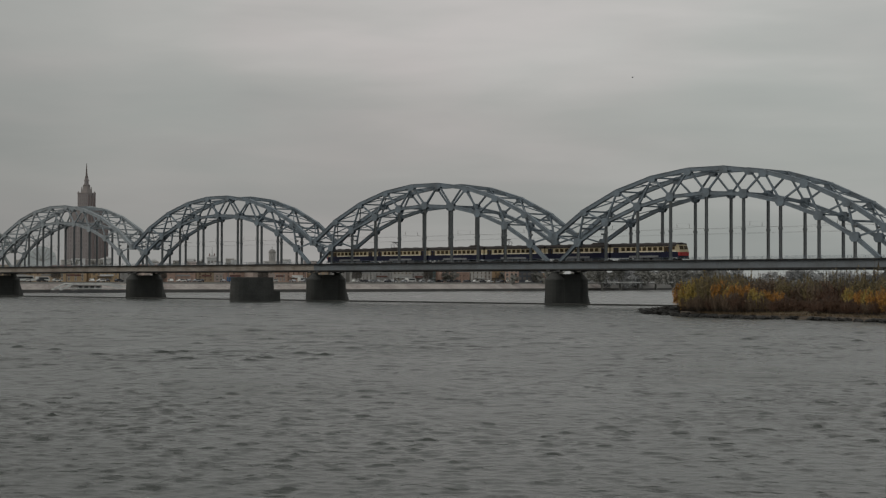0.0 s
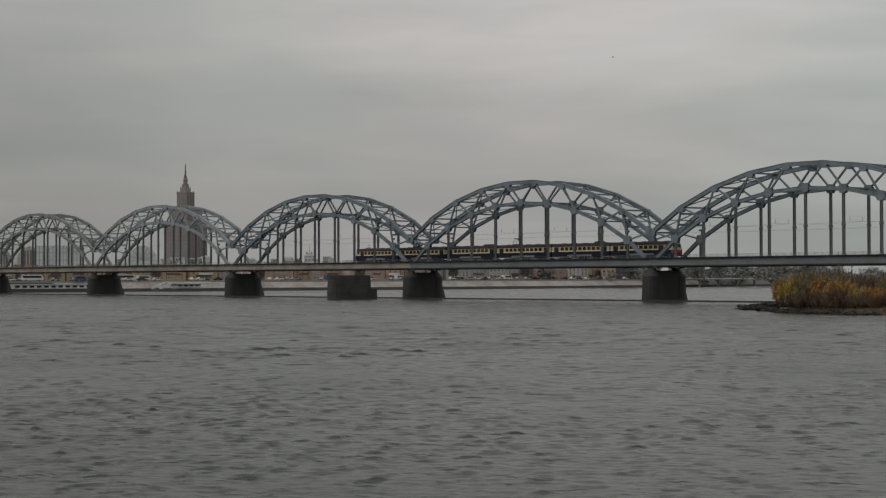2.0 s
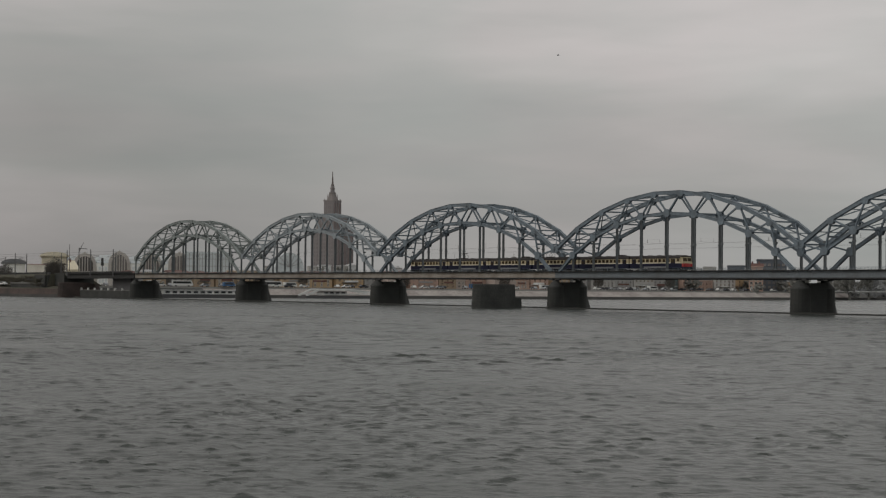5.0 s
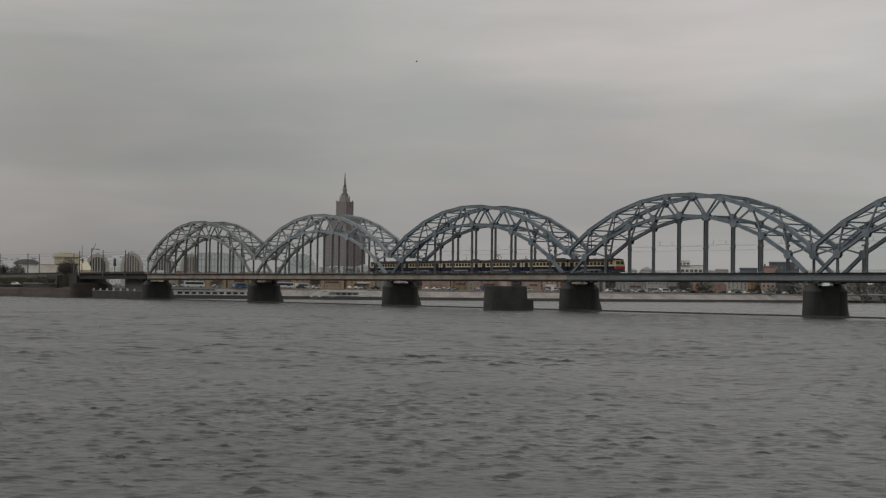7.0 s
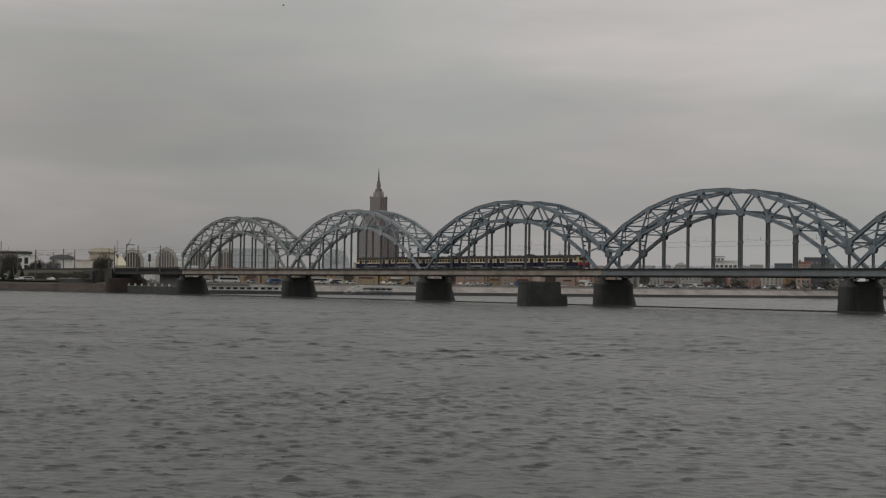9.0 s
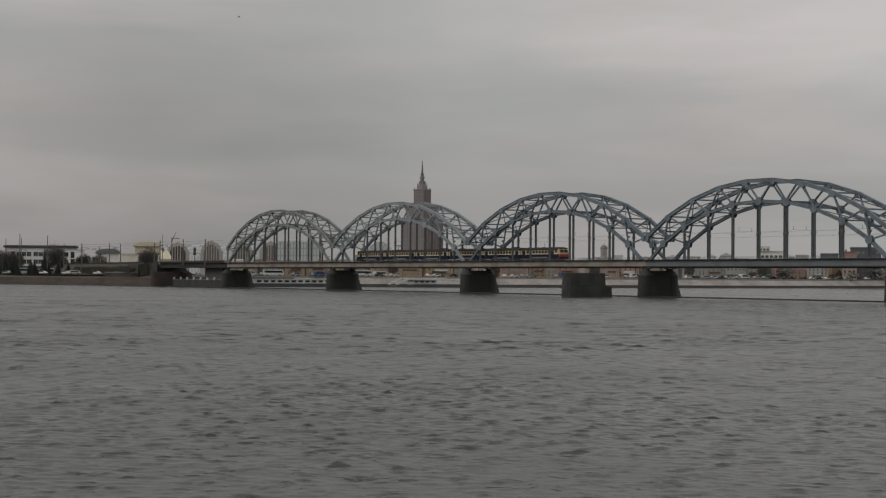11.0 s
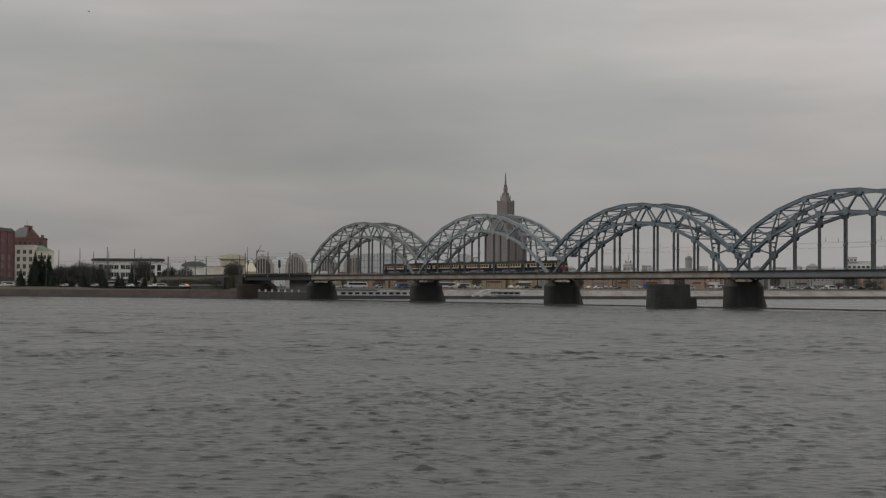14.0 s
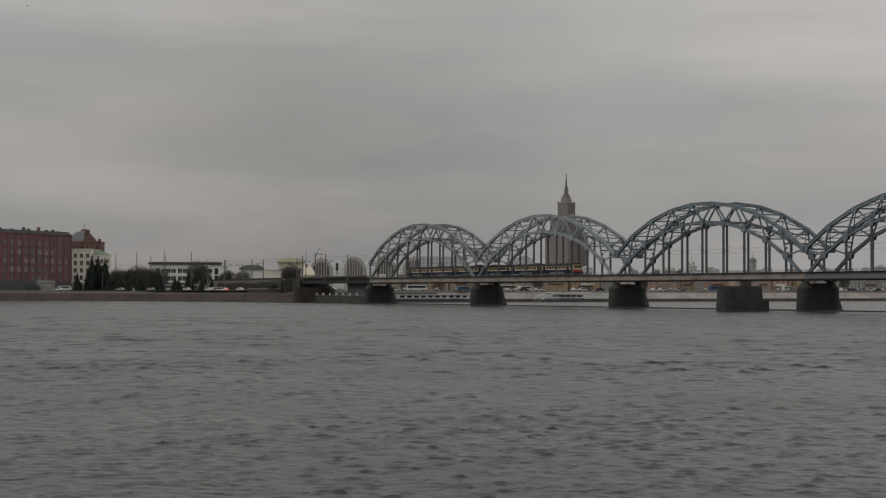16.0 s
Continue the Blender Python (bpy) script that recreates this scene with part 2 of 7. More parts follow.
ROOF_TILE = surface("dull_red_tile_roof", (0.15, 0.075, 0.062), 0.85, vary=0.2, scale=0.5)
WINDOW_GLASS = glass_dark("window_glass", (0.030, 0.032, 0.034), 0.12)
WINDOW_GREYISH = glass_dark("dusty_old_window_glass", (0.20, 0.18, 0.17), 0.3)
WINDOW_DIM = glass_dark("dim_reddish_window_glass", (0.095, 0.066, 0.066), 0.2, 0.5)
WINDOW_PALE = glass_dark("pale_curtained_window_glass", (0.165, 0.155, 0.155), 0.2, 0.5)
WINDOW_BROWN = glass_dark("brownish_window_glass", (0.15, 0.105, 0.08), 0.4, 0.2)
ISLAND_SOIL = surface("island_soil_and_litter", (0.125, 0.096, 0.068), 0.95, vary=0.4, scale=0.7, bump=0.08, second=(0.034, 0.029, 0.022))
BRUSH = leafage("dark_bank_brush", [(0.066, 0.068, 0.050), (0.088, 0.084, 0.062), (0.098, 0.088, 0.070), (0.070, 0.074, 0.054)], patchy=0.7)
FRAME_WHITE = surface("white_window_frame", (0.5, 0.48, 0.44), 0.6, vary=0.1)
ASPHALT = surface("quay_road_asphalt", (0.11, 0.108, 0.104), 0.85, vary=0.2, scale=0.5)
EARTH = surface("autumn_turf_and_earth", (0.060, 0.060, 0.042), 0.95, vary=0.3, scale=0.2, second=(0.078, 0.066, 0.050))
BANK_GREY = surface("grey_stony_bank", (0.17, 0.165, 0.155), 0.9, vary=0.3, scale=0.15, second=(0.10, 0.098, 0.09))
GLASS_BLUE = surface("pale_blue_grey_glazing", (0.62, 0.66, 0.67), 0.35, vary=0.12, scale=0.3, second=(0.54, 0.58, 0.59))
TURF_DARK = surface("dull_olive_turf", (0.068, 0.067, 0.047), 0.95, vary=0.4, scale=0.5, second=(0.085, 0.072, 0.056))
BLOCK_GREY = surface("slate_blue_cladding", (0.115, 0.13, 0.15), 0.7, vary=0.2, scale=0.4)
PIER_RED = surface("dark_reddish_granite", (0.062, 0.044, 0.040), 0.85, vary=0.35, scale=0.6, bump=0.04, second=(0.026, 0.022, 0.020))
CHURCH_DOME = surface("dull_lead_dome", (0.20, 0.192, 0.182), 0.6, vary=0.15, scale=0.4)
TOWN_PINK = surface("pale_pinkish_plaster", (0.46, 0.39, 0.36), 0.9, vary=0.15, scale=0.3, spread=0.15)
# White plaster with distance haze in its colour.
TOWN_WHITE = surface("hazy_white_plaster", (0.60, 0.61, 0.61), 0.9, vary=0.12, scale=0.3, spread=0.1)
CONCRETE = surface("weathered_concrete", (0.24, 0.235, 0.22), 0.85, vary=0.2, scale=0.5)
MAST_METAL = surface("galvanised_mast_steel", (0.13, 0.13, 0.13), 0.6, 0.2, 0.2)
SIGNAL_BLACK = surface("black_signal_enamel", (0.012, 0.012, 0.012), 0.5, vary=0.1)
CAR_WHITE = surface("white_car_paint", (0.62, 0.62, 0.60), 0.3, vary=0.05)
CAR_SILVER = surface("silver_car_paint", (0.32, 0.33, 0.34), 0.3, 0.3, 0.05)
CAR_DARK = surface("dark_car_paint", (0.03, 0.032, 0.04), 0.3, vary=0.05)
CAR_BLUE = surface("blue_van_paint", (0.03, 0.10, 0.22), 0.3, vary=0.05)
RUBBER = surface("black_rubber", (0.015, 0.015, 0.015), 0.9, vary=0.1)
BOAT_WHITE = surface("white_boat_paint", (0.68, 0.68, 0.66), 0.45, vary=0.1, scale=0.5, second=(0.42, 0.42, 0.41))
BOAT_HULL = surface("dark_boat_hull", (0.05, 0.05, 0.052), 0.6, vary=0.2)
BARK = surface("grey_brown_bark", (0.060, 0.047, 0.036), 0.95, vary=0.3, scale=1.5)
TWIG = leafage("bare_twigs", [(0.080, 0.075, 0.068), (0.11, 0.10, 0.09), (0.092, 0.087, 0.075)])
NEEDLES = leafage("dark_spruce_needles", [(0.024, 0.032, 0.026), (0.034, 0.046, 0.034), (0.044, 0.054, 0.040)])
LEAF_ORANGE = leafage("rusty_orange_leaves", [(0.30, 0.140, 0.042), (0.41, 0.200, 0.055), (0.40, 0.225, 0.062), (0.31, 0.200, 0.066)], patchy=0.7)
LEAF_YELLOW = leafage("yellow_green_willow_leaves", [(0.31, 0.235, 0.075), (0.42, 0.30, 0.08), (0.34, 0.27, 0.085), (0.275, 0.235, 0.085)], patchy=0.7)
LEAF_OLIVE = leafage("olive_brown_leaves", [(0.191, 0.154, 0.077), (0.221, 0.171, 0.084), (0.199, 0.167, 0.090), (0.166, 0.140, 0.080)], patchy=0.7)
LEAF_BROWN = leafage("brown_withered_leaves", [(0.154, 0.110, 0.075), (0.178, 0.126, 0.086), (0.164, 0.122, 0.086), (0.137, 0.104, 0.076)], patchy=0.7)
LEAF_RUSSET = leafage("dark_russet_leaves", [(0.110, 0.065, 0.046), (0.138, 0.080, 0.054), (0.129, 0.082, 0.056), (0.101, 0.068, 0.050)], patchy=0.7)
REED = leafage("dry_reeds", [(0.12, 0.092, 0.056), (0.17, 0.125, 0.074), (0.085, 0.066, 0.042)])
# Haze over the far woods is put into their pale grey.
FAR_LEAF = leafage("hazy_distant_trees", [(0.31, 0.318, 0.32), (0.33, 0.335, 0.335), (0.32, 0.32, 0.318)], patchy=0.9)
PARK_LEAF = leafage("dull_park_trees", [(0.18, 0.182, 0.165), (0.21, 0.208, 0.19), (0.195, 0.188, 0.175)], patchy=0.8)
ROCK = surface("dark_shore_rock", (0.020, 0.019, 0.017), 0.85, vary=0.4, scale=1.2, bump=0.05, spread=0.4)
GULL_WHITE = surface("gull_white_feathers", (0.6, 0.6, 0.58), 0.8, vary=0.08)
GULL_GREY = surface("gull_grey_wing", (0.20, 0.205, 0.215), 0.8, vary=0.1)


def water_surface():
    m = bpy.data.materials.new("choppy_grey_river_water")
    m.use_nodes = True
    nt = m.node_tree
    link = nt.links.new
    bsdf = nt.nodes["Principled BSDF"]
    bsdf.inputs["IOR"].default_value = 1.333
    coord = nt.nodes.new("ShaderNodeTexCoord")
    turn = nt.nodes.new("ShaderNodeMapping")
    turn.inputs["Rotation"].default_value = (0, 0, radians(-54))
    turn.inputs["Scale"].default_value = (0.85, 1.1, 1.0)
    link(coord.outputs["Object"], turn.inputs["Vector"])
    silt = node(nt, "ShaderNodeTexNoise", Scale=0.02, Detail=3.0)
    link(turn.outputs[0], silt.inputs["Vector"])
    tint = nt.nodes.new("ShaderNodeMix")
    tint.data_type = "RGBA"
    tint.inputs[6].default_value, tint.inputs[7].default_value = (0.038, 0.0445, 0.040, 1), (0.049, 0.0545, 0.048, 1)
    link(silt.outputs["Fac"], tint.inputs[0]), link(tint.outputs[2], bsdf.inputs["Base Color"])
    # gusts roughen the water in long patches
    gust = node(nt, "ShaderNodeTexNoise", Scale=0.035, Detail=4.0, Roughness=0.6)
    link(turn.outputs[0], gust.inputs["Vector"])
    rough = nt.nodes.new("ShaderNodeMapRange")
    for k, v in (("From Min", 0.3), ("From Max", 0.7), ("To Min", 0.20), ("To Max", 0.30)):
        rough.inputs[k].default_value = v
    link(gust.outputs["Fac"], rough.inputs["Value"]), link(rough.outputs["Result"], bsdf.inputs["Roughness"])
    # a soft chop all over, and scattered steep wavelets
    chop = node(nt, "ShaderNodeTexNoise", Scale=0.8, Detail=5.0, Roughness=0.6, Distortion=0.3)
    steep = node(nt, "ShaderNodeTexNoise", Scale=1.15, Detail=2.5, Roughness=0.55, Distortion=0.6)
    ripple = node(nt, "ShaderNodeTexNoise", Scale=4.5, Detail=3.0, Roughness=0.6)
    for n in (chop, steep, ripple):
        link(turn.outputs[0], n.inputs["Vector"])
    crest = nt.nodes.new("ShaderNodeMapRange")
    crest.interpolation_type = "SMOOTHSTEP"
    for k, v in (("From Min", 0.55), ("From Max", 0.74), ("To Min", 0.0), ("To Max", 1.0)):
        crest.inputs[k].default_value = v
    link(steep.outputs["Fac"], crest.inputs["Value"])
    b1 = node(nt, "ShaderNodeBump", Strength=1.0, Distance=0.075)
    b2 = node(nt, "ShaderNodeBump", Strength=1.0, Distance=0.05)
    b3 = node(nt, "ShaderNodeBump", Strength=1.0, Distance=0.025)
    swell = node(nt, "ShaderNodeTexNoise", Scale=0.42, Detail=3.5, Roughness=0.6, Distortion=0.5)
    link(turn.outputs[0], swell.inputs["Vector"])
    ridge = nt.nodes.new("ShaderNodeMapRange")
    ridge.interpolation_type = "SMOOTHSTEP"
    for k, v in (("From Min", 0.56), ("From Max", 0.70), ("To Min", 0.0), ("To Max", 1.0)):
        ridge.inputs[k].default_value = v
    link(swell.outputs["Fac"], ridge.inputs["Value"])
    b0 = node(nt, "ShaderNodeBump", Strength=1.0, Distance=0.06)
    link(ridge.outputs["Result"], b0.inputs["Height"]), link(b0.outputs[0], b1.inputs["Normal"])
    link(chop.outputs["Fac"], b1.inputs["Height"]), link(crest.outputs["Result"], b2.inputs["Height"]), link(ripple.outputs["Fac"], b3.inputs["Height"])
    link(b1.outputs[0], b2.inputs["Normal"]), link(b2.outputs[0], b3.inputs["Normal"]), link(b3.outputs[0], bsdf.inputs["Normal"])
    return m


WATER = water_surface()

# ---- mesh helpers ----


class Geo:
    """Collects faces for one mesh; slot is the material's number for what is added next."""

    def __init__(self):
        self.v, self.f, self.s, self.slot = [], [], [], 0

    def add(self, verts, faces):
        n = len(self.v)
        self.v.extend(tuple(p) for p in verts)
        self.f.extend(tuple(n + i for i in q) for q in faces)
        self.s.extend([self.slot] * len(faces))
        return self

    def box(self, x0, x1, y0, y1, z0, z1, inset=0.0):
        a, i = [(x0, y0), (x1, y0), (x1, y1), (x0, y1)], inset
        b = [(x0 + i, y0 + i), (x1 - i, y0 + i), (x1 - i, y1 - i), (x0 + i, y1 - i)]
        return self.add([(*p, z0) for p in a] + [(*p, z1) for p in b],
                        [(3, 2, 1, 0), (4, 5, 6, 7), (0, 1, 5, 4), (1, 2, 6, 5), (2, 3, 7, 6), (3, 0, 4, 7)])

    def beam(self, a, b, w, h=None, side=(0, 1, 0), taper=1.0):
        """A bar from a to b; w across side, h the other way; chamfered to eight corners when thick."""
        h = h or w
        a, b = Vector(a), Vector(b)
        d = (b - a).normalized()
        s = Vector(side)
        s = (s - d * s.dot(d))
        s = s.normalized() if s.length > 1e-4 else d.orthogonal().normalized()
        u = d.cross(s)
        vs = []
        for p, k in ((a, 1.0), (b, taper)):
            for i, j in ((-1, -1), (1, -1), (1, 1), (-1, 1)):
                vs.append(p + s * (i * w * k / 2) + u * (j * h * k / 2))
        return self.add(vs, [(3, 2, 1, 0), (4, 5, 6, 7), (0, 1, 5, 4), (1, 2, 6, 5), (2, 3, 7, 6), (3, 0, 4, 7)])

    def prism(self, outline, z0, z1, grow=1.0, shift=(0, 0)):
        """Walls and lids over a plan outline; grow scales the upper outline about its middle."""
        n = len(outline)
        cx, cy = sum(p[0] for p in outline) / n, sum(p[1] for p in outline) / n
        up = [(cx + (x - cx) * grow + shift[0], cy + (y - cy) * grow + shift[1]) for x, y in outline]
        return self.add([(*p, z0) for p in outline] + [(*p, z1) for p in up],
                        [tuple(range(n - 1, -1, -1)), tuple(range(n, 2 * n))]
                        + [(i, (i + 1) % n, n + (i + 1) % n, n + i) for i in range(n)])

    def loft(self, outline, rings):
        """One skin through scaled copies of a plan outline: rows of scale and height."""
        n = len(outline)
        cx, cy = sum(p[0] for p in outline) / n, sum(p[1] for p in outline) / n
        vs = [(cx + (x - cx) * k, cy + (y - cy) * k, z) for k, z in rings for x, y in outline]
        m = len(rings)
        return self.add(vs, [tuple(range(n - 1, -1, -1)), tuple(range((m - 1) * n, m * n))]
                        + [(r * n + i, r * n + (i + 1) % n, (r + 1) * n + (i + 1) % n, (r + 1) * n + i) for r in range(m - 1) for i in range(n)])

    def slab(self, outline, y0, y1):
        """A plate: outline in x and z, between two y."""
        n = len(outline)
        return self.add([(x, y0, z) for x, z in outline] + [(x, y1, z) for x, z in outline],
                        [tuple(range(n)), tuple(range(2 * n - 1, n - 1, -1))]
                        + [((i + 1) % n, i, n + i, n + (i + 1) % n) for i in range(n)])

    def drum(self, c, r, h, n=12, r2=None, axis="z"):
        r2 = r if r2 is None else r2
        vs = []
        for k, rr in ((0, r), (h, r2)):
            for i in range(n):
                a = 2 * math.pi * i / n
                p = (rr * math.cos(a), rr * math.sin(a), k)
                p = p if axis == "z" else (p[0], p[2], p[1]) if axis == "y" else (p[2], p[0], p[1])
                vs.append((c[0] + p[0], c[1] + p[1], c[2] + p[2]))
        return self.add(vs, [tuple(range(n - 1, -1, -1)), tuple(range(n, 2 * n))]
                        + [(i, (i + 1) % n, n + (i + 1) % n, n + i) for i in range(n)])

    def mesh(self, name, *mats, smooth=False):
        me = bpy.data.meshes.new(name)
        me.from_pydata(self.v, [], self.f)
        for m in mats:
            me.materials.append(m)
        me.polygons.foreach_set("material_index", self.s)
        if smooth:
            me.polygons.foreach_set("use_smooth", [True] * len(self.f))
        me.update()
        return me


def part(name, geo, material, parent=None, label="", at=None, smooth=False):
    """One mesh object, under a thing or a part of it."""
    mats = material if isinstance(material, (list, tuple)) else [material]
    me = geo if isinstance(geo, bpy.types.Mesh) else geo.mesh(name, *mats, smooth=smooth)
    ob = new(name, me)
    ob.parent = parent
    if at is not None:
        ob.matrix_basis = at
    return tagged(ob, label) if label else ob


def thing(name, label, category, group="", at=None, kind=""):
    ob = new(name)
    ob.empty_display_size = 0.5
    if at is not None:
        ob.matrix_basis = at
    return tagged(ob, label, category, group, kind)


rng = random.Random(7)

# ---- water ----
SPAN, DEPTH = 85.4, 8.0


def build_water():
    """One sheet to the horizon, finely ridged before the stand, with its waves from a wind-driven spectrum."""
    r = np.concatenate([np.geomspace(0.4, 31, 26, endpoint=False), np.linspace(31 ** 0.25, 330 ** 0.25, 1160, endpoint=False) ** 4, np.geomspace(330, 4900, 70)])
    lo, hi = radians(90 + 33), radians(90 + 80)
    fine = np.linspace(lo, hi, 450)
    coarse = np.linspace(hi, lo + 2 * math.pi, 50)[1:-1]
    a = np.concatenate([fine, coarse])
    nr, na = len(r), len(a)
    R, A = np.meshgrid(r, a, indexing="ij")
    X, Y = R * np.cos(A), R * np.sin(A)
    step = np.gradient(r)[:, None]
    gen = np.random.RandomState(3)
    wind = radians(148)

    def waves(n, short, long, power, spread):
        """Height and sideways pull of a field of unit strength, summed from n plane waves; the pull sharpens the crests."""
        f, px, py, total = np.zeros_like(X), np.zeros_like(X), np.zeros_like(X), 0.0
        for _ in range(n):
            length = short * (long / short) ** gen.rand()
            way = wind + gen.normal(0, spread)
            k = 2 * math.pi / length
            amp = length ** power
            fade = amp * np.clip((length - 2.2 * step) / (1.2 * step + 1e-6), 0, 1)
            c, s = math.cos(way), math.sin(way)
            p = k * (X * c + Y * s) + gen.rand() * 6.283
            f += fade * np.cos(p)
            q = fade * np.sin(p)
            px -= c * q
            py -= s * q
            total += amp * amp / 2
        return f / math.sqrt(total), px / math.sqrt(total), py / math.sqrt(total)

    def patches(n, short, long, draw=1.0):
        """A slow field of unit strength that gathers the steep waves in groups, drawn out along the crests."""
        f = np.zeros_like(X)
        u, v = X * math.cos(wind) + Y * math.sin(wind), (Y * math.cos(wind) - X * math.sin(wind)) / draw
        for _ in range(n):
            a, k = gen.rand() * 6.283, 2 * math.pi / (short * (long / short) ** gen.rand())
            f += np.sin(k * (u * math.cos(a) + v * math.sin(a)) + gen.rand() * 6.283)
        return f * math.sqrt(2 / n)

    # Wave heights depend on distance from the stand; longer waves grow outward.
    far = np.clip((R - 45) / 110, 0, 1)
    gust = (1.0 + 0.18 * patches(12, 18, 90)) * (1 - 0.5 * np.clip((R - 120) / 110, 0, 1))
    groups, rows = np.clip(patches(20, 0.5, 1.7, 2.0), 0, 1.6) ** 1.5, np.clip(patches(20, 1.1, 3.6, 2.0), 0, 1.6) ** 1.5
    base, steep, broad = waves(50, 0.35, 1.0, 0.9, 0.8), waves(64, 0.26, 0.75, 0.7, 0.4), waves(56, 0.75, 1.7, 0.7, 0.4)
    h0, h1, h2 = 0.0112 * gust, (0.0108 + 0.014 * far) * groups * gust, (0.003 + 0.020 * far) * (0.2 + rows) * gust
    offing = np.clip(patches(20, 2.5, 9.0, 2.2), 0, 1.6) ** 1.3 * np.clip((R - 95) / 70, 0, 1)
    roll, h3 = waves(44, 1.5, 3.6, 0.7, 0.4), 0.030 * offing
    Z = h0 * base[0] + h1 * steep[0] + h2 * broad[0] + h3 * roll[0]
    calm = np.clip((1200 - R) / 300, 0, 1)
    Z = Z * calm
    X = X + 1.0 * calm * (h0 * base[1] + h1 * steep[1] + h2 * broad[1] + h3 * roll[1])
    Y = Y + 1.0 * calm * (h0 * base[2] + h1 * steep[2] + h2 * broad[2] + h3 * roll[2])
    verts = np.stack([X, Y, Z], -1).reshape(-1, 3)
    i, j = np.meshgrid(np.arange(nr - 1), np.arange(na), indexing="ij")
    k = (j + 1) % na
    quads = np.stack([i * na + j, (i + 1) * na + j, (i + 1) * na + k, i * na + k], -1).reshape(-1, 4)
    me = bpy.data.meshes.new("water")
    me.vertices.add(len(verts))
    me.vertices.foreach_set("co", verts.ravel())
    me.loops.add(quads.size)
    me.loops.foreach_set("vertex_index", quads.ravel().astype(np.int32))
    me.polygons.add(len(quads))
    me.polygons.foreach_set("loop_start", np.arange(0, quads.size, 4, dtype=np.int32))
    me.polygons.foreach_set("use_smooth", np.ones(len(quads), dtype=bool))
    me.update(calc_edges=True)
    me.validate()
    me.materials.append(WATER)
    ob = new("water", me)
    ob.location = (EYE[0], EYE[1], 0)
    return tagged(ob, "choppy grey-brown river water under an overcast sky", "river", kind="structure")


water = build_water()

# ---- ground ----
SHORE = [(-420, -185), (-285, -104), (-200, -54), (-160, -34), (-125, -22), (-92, -12), (-62, -3), (-58, 60), (-57, 110), (-50, 180), (-47, 240),
         (-52, 300), (-78, 400), (-104, 510), (-128, 605), (-110, 760), (20, 980), (420, 1240), (1100, 1500), (2600, 1900)]


def offset(line, d):
    """The line moved d metres inland (to its left side, seen from its start)."""
    out = []
    for i, p in enumerate(line):
        a, b = Vector(line[max(i - 1, 0)]), Vector(line[min(i + 1, len(line) - 1)])
        t = (b - a).normalized()
        out.append((p[0] - t.y * d, p[1] + t.x * d))
    return out


def ribbon(line, d0, z0, d1, z1, a=0, b=None):
    """A band along the shore between two distances inland."""
    g = Geo()
    p, q = offset(line, d0)[a:b], offset(line, d1)[a:b]
    n = len(p)
    g.add([(*u, z0) for u in p] + [(*u, z1) for u in q], [(i, i + 1, n + i + 1, n + i) for i in range(n - 1)])
    return g


